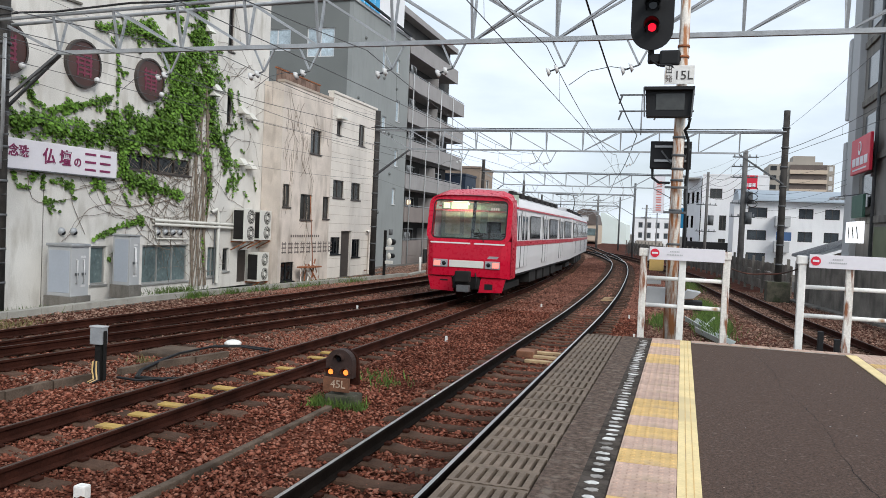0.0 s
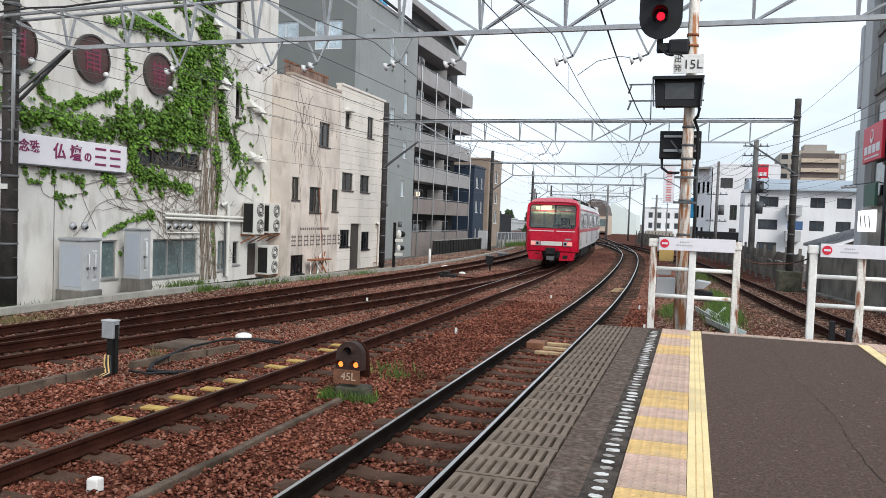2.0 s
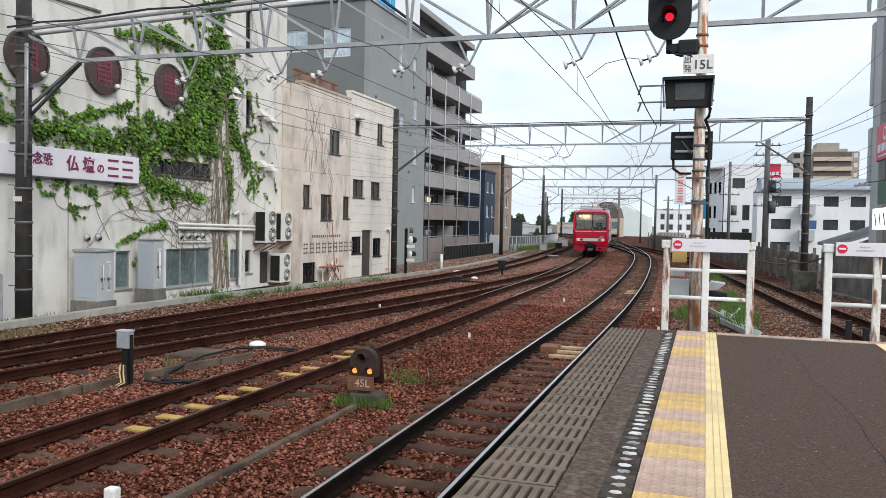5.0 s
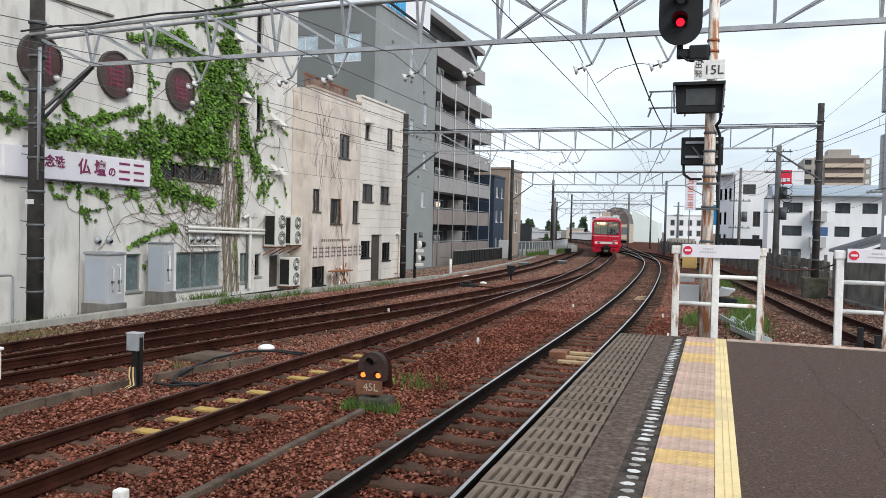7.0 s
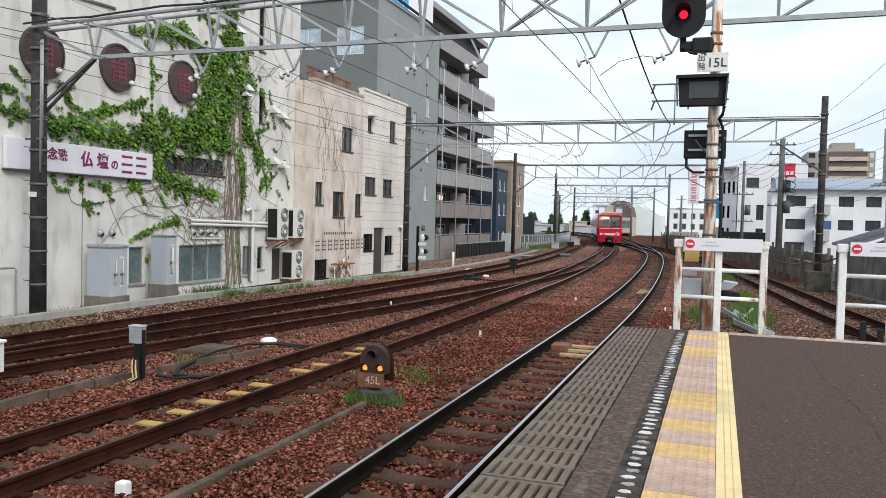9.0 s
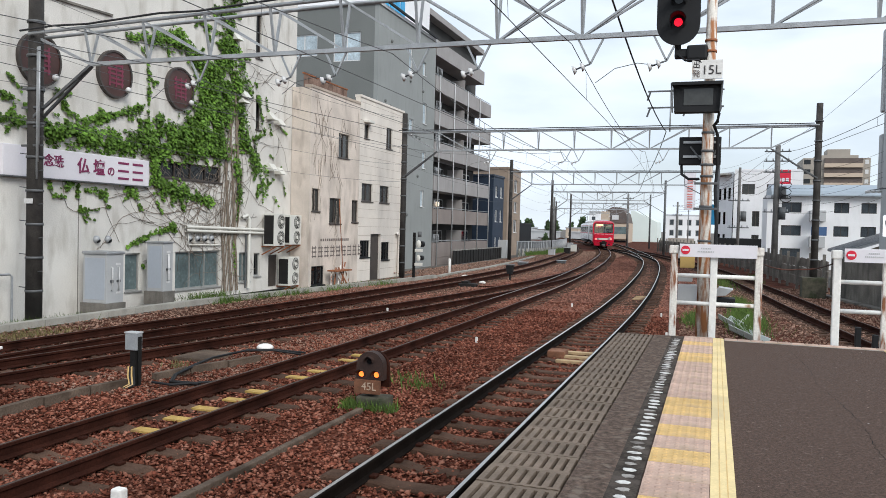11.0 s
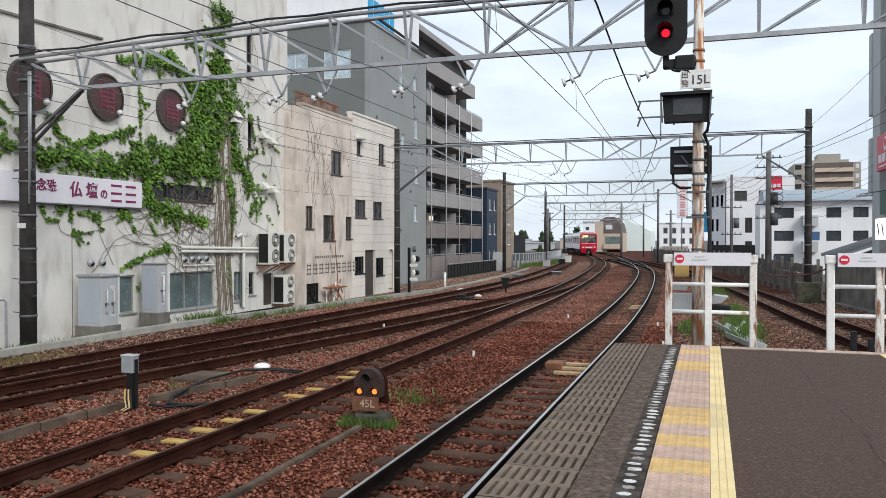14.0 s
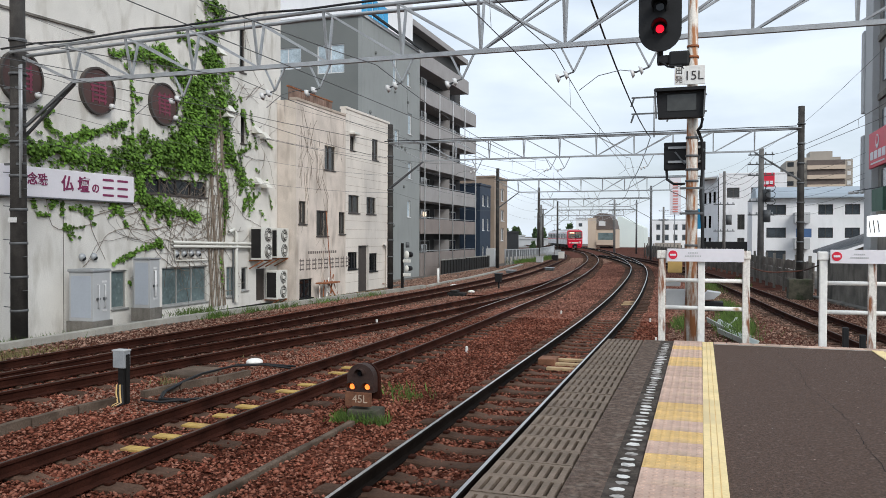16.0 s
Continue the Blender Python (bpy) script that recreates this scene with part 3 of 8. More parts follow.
for i in range(len(xs) - 1):
    for j in range(len(ys) - 1):
        f = gb.faces.new((grid[i][j], grid[i + 1][j], grid[i + 1][j + 1], grid[i][j + 1]))
        mx, my = (xs[i] + xs[i + 1]) / 2, (ys[j] + ys[j + 1]) / 2
        f.material_index = 0 if (-14.5 - max(0, my - 60) ** 1.6 * 0.0115 < mx < 6.2 - max(0, my - 30) * 0.05 and -50 < my < 230) else 1
        f.smooth = True
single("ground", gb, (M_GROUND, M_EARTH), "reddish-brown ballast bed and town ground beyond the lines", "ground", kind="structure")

build_track(LINE_1, M_RAILTOP, "curving platform track with polished rails on sleepers", -3, 62)
build_track(LINE_2, M_RAILDULL, "brown main track with yellow-marked sleepers in red ballast", 2, 62, 24)
build_track(LINE_3, M_RAILDULL, "rusty siding joining the main track", 4, 46)
build_track(LINE_4, M_RAILDULL, "rusty outer track beside the low kerb", 6, 62)
build_track(LINE_5, M_RAILDULL, "rusty track along the concrete wall", 8, 60)
build_track(LINE_X, M_RAILTOP, "crossover between two curving tracks", 66, 75)


def scatter_stones(name, label, material, count, x0, x1, y0, y1, size, seed, near=0.0):
    """Loose broken stones as one heap of small uneven solids."""
    rng = np.random.default_rng(seed)
    y = y0 + (y1 - y0) * rng.random(count) ** (1.0 + near)
    x = x0 + (x1 - x0) * rng.random(count)
    in_view = x > -1.22 * y - 0.6  # leaves out stones beyond the left edge of the camera's view
    x, y = x[in_view], y[in_view]
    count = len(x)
    r = size * (0.55 + 0.9 * rng.random(count) ** 2)
    base = np.array([(1, 0, 0), (-1, 0, 0), (0, 1, 0), (0, -1, 0), (0, 0, 0.42), (0, 0, -0.42)], dtype=float)
    tri = np.array([(0, 2, 4), (2, 1, 4), (1, 3, 4), (3, 0, 4), (2, 0, 5), (1, 2, 5), (3, 1, 5), (0, 3, 5)])
    v = base[None] * (0.6 + 0.75 * rng.random((count, 6, 1)))
    v += rng.normal(0, 0.16, (count, 6, 3))
    ang = rng.random(count) * 6.283
    tilt = rng.normal(0, 0.5, count)
    ca, sa, ct, st = np.cos(ang), np.sin(ang), np.cos(tilt), np.sin(tilt)
    X = v[..., 0] * ct[:, None] + v[..., 2] * st[:, None]
    Z = -v[..., 0] * st[:, None] + v[..., 2] * ct[:, None]
    Xr = X * ca[:, None] - v[..., 1] * sa[:, None]
    Yr = X * sa[:, None] + v[..., 1] * ca[:, None]
    lift = -0.218 + 0.028 * rng.random(count)
    co = np.stack([Xr * r[:, None] + x[:, None], Yr * r[:, None] + y[:, None], Z * r[:, None] + lift[:, None]], -1).reshape(-1, 3)
    faces = (tri[None] + 6 * np.arange(count)[:, None, None]).reshape(-1, 3)
    me = bpy.data.meshes.new(name)
    me.vertices.add(len(co))
    me.vertices.foreach_set("co", co.ravel())
    me.loops.add(faces.size)
    me.loops.foreach_set("vertex_index", faces.ravel().astype(np.int32))
    me.polygons.add(len(faces))
    me.polygons.foreach_set("loop_start", np.arange(0, faces.size, 3, dtype=np.int32))
    me.update(calc_edges=True)
    me.materials.append(material)
    return tagged(new(name, me), label, "ballast", kind="stuff")


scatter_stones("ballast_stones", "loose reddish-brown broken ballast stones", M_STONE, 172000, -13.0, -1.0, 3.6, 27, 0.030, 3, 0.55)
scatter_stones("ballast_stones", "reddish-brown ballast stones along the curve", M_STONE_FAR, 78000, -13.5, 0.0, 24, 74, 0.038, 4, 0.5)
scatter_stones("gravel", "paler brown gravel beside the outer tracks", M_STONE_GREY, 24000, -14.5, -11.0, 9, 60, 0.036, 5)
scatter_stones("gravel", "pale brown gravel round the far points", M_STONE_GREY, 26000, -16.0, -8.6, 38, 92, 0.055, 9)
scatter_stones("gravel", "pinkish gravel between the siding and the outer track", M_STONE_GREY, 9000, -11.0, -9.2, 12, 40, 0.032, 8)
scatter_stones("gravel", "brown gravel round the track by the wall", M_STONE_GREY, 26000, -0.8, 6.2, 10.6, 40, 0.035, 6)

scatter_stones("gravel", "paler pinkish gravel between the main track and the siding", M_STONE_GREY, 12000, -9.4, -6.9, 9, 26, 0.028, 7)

# ---- platform ----
PZ = 1.03
plat = thing("platform", (1.0, 0, 0), "dark asphalt station platform with tactile paving", "platform", kind="structure")
part("platform_body", box(B(), -0.66, 2.95, -14, 10.18, -0.3, PZ, 0.012), M_ASPHALT, plat, "worn dark asphalt surface")
part("bleached_strip", box(B(), -0.658, -0.302, -14, 10.17, PZ - 0.02, PZ + 0.0015), M_LIGHTASPHALT, plat, "bleached grey asphalt strip")
# near-black block; the shade beneath the slotted boards is put into its colour
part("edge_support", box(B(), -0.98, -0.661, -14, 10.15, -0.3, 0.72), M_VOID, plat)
part("end_coping", box(B(), 0.165, 2.9, 10.02, 10.185, PZ - 0.2, PZ + 0.005, 0.004), M_CONCRETE, plat)
x = 0.17
while x < 2.86:
    part("coping_tile", box(B(), x, x + 0.142, 10.03, 10.175, PZ, PZ + 0.012, 0.004), M_PINK, plat)
    x += 0.15
part("line_strip", box(B(), 0.037, 0.160, -14, 10.14, PZ, PZ + 0.011, 0.003), M_STRIP, plat, "pale yellow line strip")
part("line_strip", box(B(), 1.87, 1.985, -14, 10.02, PZ, PZ + 0.011, 0.003), M_STRIP, plat, "pale yellow line strip")
for gx in (0.083, 0.122):
    part("groove", box(B(), gx - 0.003, gx + 0.003, -14, 10.13, PZ + 0.0105, PZ + 0.0117), M_YELLOW, plat)


def tile_mesh(m, w=0.33, d=0.296):
    bm = box(B(), -w / 2, w / 2, -d / 2, d / 2, 0, 0.013, 0.004)
    for i in range(6):
        for j in range(5):
            cx, cy = (i - 2.5) * w / 6, (j - 2) * d / 5
            top = [bm.verts.new((cx + 0.011 * math.cos(k * 1.0472), cy + 0.011 * math.sin(k * 1.0472), 0.018)) for k in range(6)]
            low = [bm.verts.new((cx + 0.017 * math.cos(k * 1.0472), cy + 0.017 * math.sin(k * 1.0472), 0.0128)) for k in range(6)]
            bm.faces.new(top)
            for k in range(6):
                bm.faces.new((low[k], low[(k + 1) % 6], top[(k + 1) % 6], top[k]))
    return mesh_of("tactile_tile", bm, m)


TILES = [tile_mesh(M_PINK), tile_mesh(M_YELLOW)]
# the run of colours from the platform's end towards the camera
ORDER = "0 1 0 0 1 1 0 0 0 0 0 0 1 1 0 1 0 1 0 0 1 0 1 0".split()
for k in range(40):
    tile = new("tactile_tile", TILES[int(ORDER[k % len(ORDER)])])
    tile.parent = plat
    tile.location = (-0.13 - 1.0, 9.82 - 0.303 * k, PZ)
    tile.rotation_euler = (random.uniform(-0.004, 0.004), random.uniform(-0.004, 0.004), random.uniform(-0.006, 0.006))
for k in range(12):
    tile = new("tactile_tile", TILES[int(ORDER[(k * 7 + 3) % len(ORDER)])])
    tile.parent = plat
    tile.location = (2.155 - 1.0, 9.86 - 0.3 * k, PZ)

part("end_tile", box(B(), -0.295, 0.035, 9.975, 10.16, PZ, PZ + 0.012, 0.004), M_PINK, plat)
# worn white dots along the edge, on a blackened band
part("blackened_band", box(B(), -0.452, -0.302, -14, 10.12, PZ - 0.02, PZ + 0.0026), M_GRIME, plat, "blackened asphalt band")
for k in range(76):
    y = 9.85 - k * 0.115
    bm = B()
    n = 13
    wx, wy_ = random.uniform(0.032, 0.050), random.uniform(0.022, 0.040)
    cx = -0.378 + random.uniform(-0.01, 0.01)
    ring = [bm.verts.new((cx + wx * random.uniform(0.72, 1.15) * math.cos(j * 6.283 / n), y + wy_ * random.uniform(0.7, 1.15) * math.sin(j * 6.283 / n), PZ + 0.0055)) for j in range(n)]
    bm.faces.new(ring)
    low = [bm.verts.new(v.co - Vector((0, 0, 0.0035))) for v in ring]
    for j in range(n):
        bm.faces.new((ring[j], low[j], low[(j + 1) % n], ring[(j + 1) % n]))
    part("white_dot", bm, M_DOTPAINT if random.random() < 0.6 else M_DOTWORN, plat)

# slotted edge boards beside the track
slot_bm = B()
PL = 0.30
for i in range(8):
    xx = -1.10 + i * 0.0557
    box(slot_bm, xx, xx + 0.033, -PL / 2 + 0.004, PL / 2 - 0.004, -0.04, 0.0)
for yy in (-PL / 2 + 0.004, PL / 2 - 0.034):
    box(slot_bm, -1.099, -0.669, yy, yy + 0.03, -0.039, -0.0015)
bmesh.ops.translate(slot_bm, vec=(0.88, 0, 0), verts=slot_bm.verts)
SLOT = mesh_of("edge_grating", slot_bm, M_SLAT)
for k in range(42):
    o = new("edge_grating", SLOT)
    o.parent = plat
    o.location = (-0.88 - 1.0, 10.0 - PL * k, PZ + random.uniform(-0.003, 0.002))
    o["label"] = "weathered grey slotted edge board"

# cracks and spots in the asphalt
for pts in ([(0.83, 9.7), (0.88, 9.0), (0.93, 8.3), (0.9, 7.6), (0.97, 6.8), (1.02, 6.0), (0.99, 5.2), (1.05, 4.2)], [(1.35, 8.0), (1.6, 7.6), (1.7, 7.0)], [(-0.64, 7.1), (-0.5, 7.12), (-0.36, 7.05)]):
    ch = smooth_line(pts, 0.06)
    bm = B()
    prev = None
    for i, p in enumerate(ch):
        w = 0.0008 + 0.0018 * random.random()
        jog = random.uniform(-0.012, 0.012)
        q = (bm.verts.new((p.x - w + jog, p.y, PZ + 0.002)), bm.verts.new((p.x + w + jog, p.y, PZ + 0.002)))
        if prev:
            bm.faces.new((prev[0], prev[1], q[1], q[0]))
        prev = q
    part("crack", bm, M_VOID, plat)
for k in range(26):
    cx, cy, r_ = random.uniform(0.25, 1.8), random.uniform(3.8, 9.8), random.uniform(0.004, 0.009)
    bm = B()
    bm.faces.new([bm.verts.new((cx + r_ * math.cos(j) * random.uniform(0.7, 1.2), cy + r_ * math.sin(j), PZ + 0.002)) for j in np.arange(0, 6.28, 0.9)])
    part("speck", bm, M_PINK if k % 3 else M_DOTPAINT, plat)

# ---- white building with ivy ----
WX = -16.8
LEDGE = (7.7, 8.19)
wb = thing("white_building", (WX - 5, 22, -0.3), "tall stained white rendered building overgrown with ivy", "building")
white_holes = [(20.75, 24.1, 3.68, 4.22), (21.62, 24.1, -0.02, 1.26), (19.28, 19.95, 0.1, 1.26), (25.0, 25.5, 3.42, 4.3), (25.3, 26.0, 0.03, 1.15), (26.3, 26.75, 0.2, 1.1),
               (26.27, 26.62, 5.87, 7.2), (26.2, 26.6, 8.6, 10.3), (27.35, 28.1, -0.28, 1.0), (25.1, 25.45, 5.6, 6.5)]
part("wall", wall_x(B(), WX, 0.3, 6, 29.28, -0.4, 13.5, white_holes), M_PLASTER, wb)
part("wall", box(B(), WX - 10, WX - 0.301, 29.0, 29.3, -0.4, 13.5), M_PLASTER, wb)
part("wall", box(B(), WX - 10, WX - 0.301, 6, 6.3, -0.4, 13.5), M_PLASTER, wb)
part("roof", box(B(), WX - 10, WX - 0.3, 6.3, 29.0, 13.0, 13.3), M_CONCRETE, wb)
# near-black sheet added to stand in for the unlit inside
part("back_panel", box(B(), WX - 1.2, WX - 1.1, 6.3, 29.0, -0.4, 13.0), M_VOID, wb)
part("ledge", prism(B(), [(7, LEDGE[0]), (18.6, LEDGE[1]), (18.6, LEDGE[1] + 0.06), (7, LEDGE[0] + 0.07)], "x", WX + 0.001, WX + 0.06), M_DARKCONC, wb)
window_x(wb, WX, 20.75, 24.1, 3.68, 4.22, 4)
window_x(wb, WX, 21.62, 24.1, -0.02, 1.26, 3, M_FRAME, M_GLASSGREEN)
window_x(wb, WX, 19.28, 19.95, 0.1, 1.26, 1, M_FRAME, M_GLASSGREEN)
window_x(wb, WX, 25.0, 25.5, 3.42, 4.3, 1)
window_x(wb, WX, 25.3, 26.0, 0.03, 1.15, 2, M_FRAME, M_GLASSGREEN)
window_x(wb, WX, 26.3, 26.75, 0.2, 1.1, 1, M_FRAME)
window_x(wb, WX, 26.27, 26.62, 5.87, 7.2, 1)
window_x(wb, WX, 26.2, 26.6, 8.6, 10.3, 1)
window_x(wb, WX, 25.1, 25.45, 5.6, 6.5, 1)
part("door", box(B(), WX - 0.16, WX - 0.1, 27.35, 28.1, -0.28, 1.0, 0.01), M_FRAMEDARK, wb)

for y_ in (11.9, 17.42):
    part("wall_joint", box(B(), WX + 0.001, WX + 0.006, y_ - 0.012, y_ + 0.012, -0.38, 3.28), M_DARKCONC, wb)
part("wall_joint", box(B(), WX + 0.001, WX + 0.006, 6.2, 14.75, 3.33, 3.36), M_DARKCONC, wb)
hr = thing("hand_rail", (-16.5, 14.5, -0.4), "thin grey bent hand rail before the white wall", "rail")
part("bar", tube(B(), [(-16.5, 12.6, 0.87), (-16.5, 14.9, 0.86), (-16.5, 14.97, 0.80), (-16.5, 14.97, -0.45)], 0.03, 8), M_STEEL, hr)
part("post", rod(B(), (-16.5, 13.0, -0.45), (-16.5, 13.0, 0.86), 0.03, n=8), M_STEEL, hr)

# ---- beige building ----
BX, BK = -15.9, 1.2045


def bz(z):
    return 2.33 + (z - 2.33) * BK


bb = thing("beige_building", (BX - 4, 34, -0.2), "three-storey dirty beige rendered building with small windows", "building")
bh = [(y0 * BK, y1 * BK, bz(z0), bz(z1)) for y0, y1, z0, z1 in (
    (26.19, 27.07, 4.78, 5.67), (28.4, 28.83, 5.73, 6.3), (30.59, 31.23, 5.55, 6.43), (24.23, 24.78, 2.74, 3.53), (25.55, 26.48, 2.32, 3.25), (27.4, 27.95, 2.39, 3.24),
    (28.25, 29.29, 3.24, 3.95), (30.01, 30.98, 3.24, 3.95), (29.19, 30.22, 0.02, 1.93), (30.3, 31.16, 0.83, 1.59), (28.2, 29.13, 1.0, 1.68), (24.28, 25.24, 0.13, 0.81))]
BY0, BY1, BY2, BT1, BT2 = 24.05 * BK, 27.98 * BK, 32.45 * BK, bz(7.0), bz(7.3)
part("wall", wall_x(B(), BX, 0.25, BY0, BY1, -0.5, BT1, [h for h in bh if h[1] < BY1]), M_BEIGE, bb)
part("wall", wall_x(B(), BX + 0.003, 0.25, BY1, BY2, -0.5, BT2, [h for h in bh if h[0] > BY1]), M_SIDING, bb, "cream siding with fine horizontal joints")
part("side_wall", box(B(), WX - 6, BX - 0.251, BY0 + 0.42, BY0 + 0.67, -0.5, BT1), M_BEIGE, bb, "bare stained side wall")
part("corner_pier", box(B(), WX + 0.02, BX - 0.252, BY0, BY0 + 0.419, -0.5, BT1), M_BEIGE, bb)
part("end_wall", box(B(), BX - 8, BX - 0.251, BY2 - 0.25, BY2, -0.5, BT2), M_SIDING, bb)
part("roof", box(B(), WX - 6, BX - 0.25, BY0 + 0.67, BY2 - 0.26, BT1 - 0.4, BT1 - 0.2), M_CONCRETE, bb)
# near-black sheet in place of the dark rooms
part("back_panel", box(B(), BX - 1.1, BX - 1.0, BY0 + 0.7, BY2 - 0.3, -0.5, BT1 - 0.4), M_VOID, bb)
part("parapet", box(B(), BX - 0.3, BX + 0.03, BY0 - 0.03, BY1, BT1 - 0.03, BT1 + 0.09, 0.015), M_BEIGEDARK, bb)
part("parapet", box(B(), BX - 0.3, BX + 0.05, BY1, BY2 + 0.05, BT2 - 0.02, BT2 + 0.1, 0.015), M_SIDING, bb)
for k in range(20):
    zj = 0.1 + k * 0.42
    cuts = sorted((h[0], h[1]) for h in bh if h[2] - 0.02 < zj < h[3] + 0.02 and h[0] > BY1)
    y = BY1 + 0.01
    for c0, c1 in [*cuts, (BY2 - 0.01, BY2)]:
        if c0 - y > 0.05 and zj < BT2 - 0.1:
            part("siding_joint", box(B(), BX - 0.01, BX + 0.006, y, c0 - 0.02, zj, zj + 0.014), M_BEIGEDARK, bb)
        y = c1 + 0.02
for h in bh:
    if h[3] - h[2] > 1.8:
        # solid slab; the doorway's unlit inside is put into its dark colour
        part("door", box(B(), BX - 0.2, BX - 0.13, h[0], h[1], h[2], h[3], 0.01), M_FRAMEDARK, bb, "dark doorway filled by a solid slab")
    else:
        window_x(bb, BX, *h, 2, M_FRAMEDARK if h[2] > 2 else M_BLACK, M_GLASSMID if h[2] > 2 else M_GLASS)

# ---- grey building with balconies ----
GX = -21.2
K = 1.128  # 21.2 / 18.8


def gz(z):
    return 2.33 + (z - 2.33) * K


GY0, GY1, GY2 = 42.1 * K, 51.9 * K, 66.2 * K
gb_ = thing("grey_apartment_building", (GX - 5, 55, -1.0), "tall grey apartment block with stacked balconies", "building")
gh = [(46.9 * K, 47.5 * K, gz(12.2), gz(13.9)), (49.4 * K, 50.0 * K, gz(12.4), gz(13.3)), (49.6 * K, 50.3 * K, gz(9.2), gz(10.6)), (47.2 * K, 47.9 * K, gz(8.2), gz(9.2)), (49.7 * K, 50.3 * K, gz(6.2), gz(7.3)), (49.5 * K, 50.1 * K, gz(3.6), gz(4.7))]
part("wall", wall_x(B(), GX, 0.3, GY0, GY1, -1.2, gz(15.1), gh), M_GREY, gb_)
part("upper_wall", wall_x(B(), GX - 0.6, 0.3, GY0 + 0.35, GY1 - 0.01, gz(15.1) + 0.26, gz(20), []), M_WHITEFAR, gb_, "white set-back upper wall")
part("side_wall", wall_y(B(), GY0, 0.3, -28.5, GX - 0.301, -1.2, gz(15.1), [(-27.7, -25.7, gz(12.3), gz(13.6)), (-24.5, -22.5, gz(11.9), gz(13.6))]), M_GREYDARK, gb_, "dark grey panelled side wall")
window_y(gb_, GY0, -27.7, -25.7, gz(12.3), gz(13.6), 2, M_INS, M_SKYPANE)
window_y(gb_, GY0, -24.5, -22.5, gz(11.9), gz(13.6), 2, M_INS, M_SKYPANE)
for h in gh:
    window_x(gb_, GX, *h, 1, M_INS, M_SKYPANE)
part("roof", box(B(), -28.5, GX - 0.31, GY0 + 0.31, GY1, gz(15.0) - 0.3, gz(15.0)), M_CONCRETE, gb_)
part("parapet", box(B(), -28.6, GX + 0.1, GY0 - 0.1, GY1 + 0.05, gz(15.1), gz(15.1) + 0.22, 0.02), M_FARGREY, gb_)
part("upper_side", box(B(), -30, GX - 0.91, GY0 + 0.35, GY0 + 0.65, gz(15.1) + 0.26, gz(20)), M_WHITEFAR, gb_, "pale grey upper side wall")
part("upper_roof", box(B(), -30, GX - 0.91, GY0 + 0.66, GY1 - 0.01, gz(19.6), gz(19.8)), M_CONCRETE, gb_)
# balcony wing
LEV = [gz(v) for v in (15.35, 12.9, 10.55, 8.25, 5.9, 3.55, 1.15)]
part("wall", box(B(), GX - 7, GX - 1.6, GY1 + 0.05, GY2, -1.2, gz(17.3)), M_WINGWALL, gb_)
part("wing_roof", box(B(), GX - 7, GX - 0.8, GY1 + 0.05, GY2 + 0.1, gz(17.3), gz(17.3) + 0.5, 0.03), M_BALC, gb_)
for lv, z in enumerate(LEV):
    y1 = GY2 if lv else GY2 - 2.6
    low = lv >= 5
    part("balcony_slab", box(B(), GX - 1.6, GX + 0.02, GY1 + 0.1, y1, z - 1.2, z - 1.0, 0.02), M_BALC, gb_)
    part("balcony_front", box(B(), GX - 0.1, GX + 0.06, GY1 + 0.1, y1, z - 1.22, z, 0.015), M_BALCLOW if low else M_BALC, gb_)
    part("balcony_end", box(B(), GX - 1.6, GX - 0.101, y1 - 0.1, y1, z - 1.19, z, 0.01), M_BALCLOW if low else M_BALC, gb_)
    for k in range(4):
        ya = GY1 + 0.5 + k * (y1 - GY1 - 0.6) / 4
        w = part("balcony_window", box(B(), GX - 1.599, GX - 1.56, ya + 0.2, ya + 2.5, z - 1.0, z + 0.95), M_FRAME, gb_)
        for j in range(2):
            part("pane", box(B(), GX - 1.57, GX - 1.552, ya + 0.28 + j * 1.1, ya + 1.3 + j * 1.1, z - 0.95, z + 0.87), M_GLASS, w)
for k in range(5):
    ya = GY1 + 0.9 + k * (GY2 - GY1 - 1.2) / 4
    part("downpipe", rod(B(), (GX + 0.13, ya, -1.0), (GX + 0.13, ya, LEV[1 if k < 4 else 2] + 0.1), 0.045, n=8), M_FARGREY, gb_)
for lv, z in enumerate(LEV[1:], 1):
    rail = B()
    for j in range(5):
        rod(rail, (GX + 0.10, GY1 + 0.16 + j * 0.3, z), (GX + 0.10, GY1 + 0.16 + j * 0.3, z + 0.62), 0.022, n=5)
    for zz in (0.05, 0.62):
        rod(rail, (GX + 0.10, GY1 + 0.12, z + zz), (GX + 0.10, GY1 + 1.4, z + zz), 0.026, n=5)
    part("safety_rail", rail, M_STEEL, gb_)
    part("partition", box(B(), GX - 1.55, GX - 0.12, (GY1 + GY2) / 2 - 0.05, (GY1 + GY2) / 2 + 0.05, z - 0.99, z + 1.0), M_BALC, gb_)
    part("top_rail", rod(B(), (GX - 0.02, GY1 + 0.1, z + 0.12), (GX - 0.02, GY2 - 0.1, z + 0.12), 0.03, n=6), M_STEEL, gb_)
part("ground_wall", box(B(), GX - 0.2, GX + 0.05, GY1 + 0.1, GY2 - 3, -1.2, gz(1.15) - 1.23), M_BALCLOW, gb_)

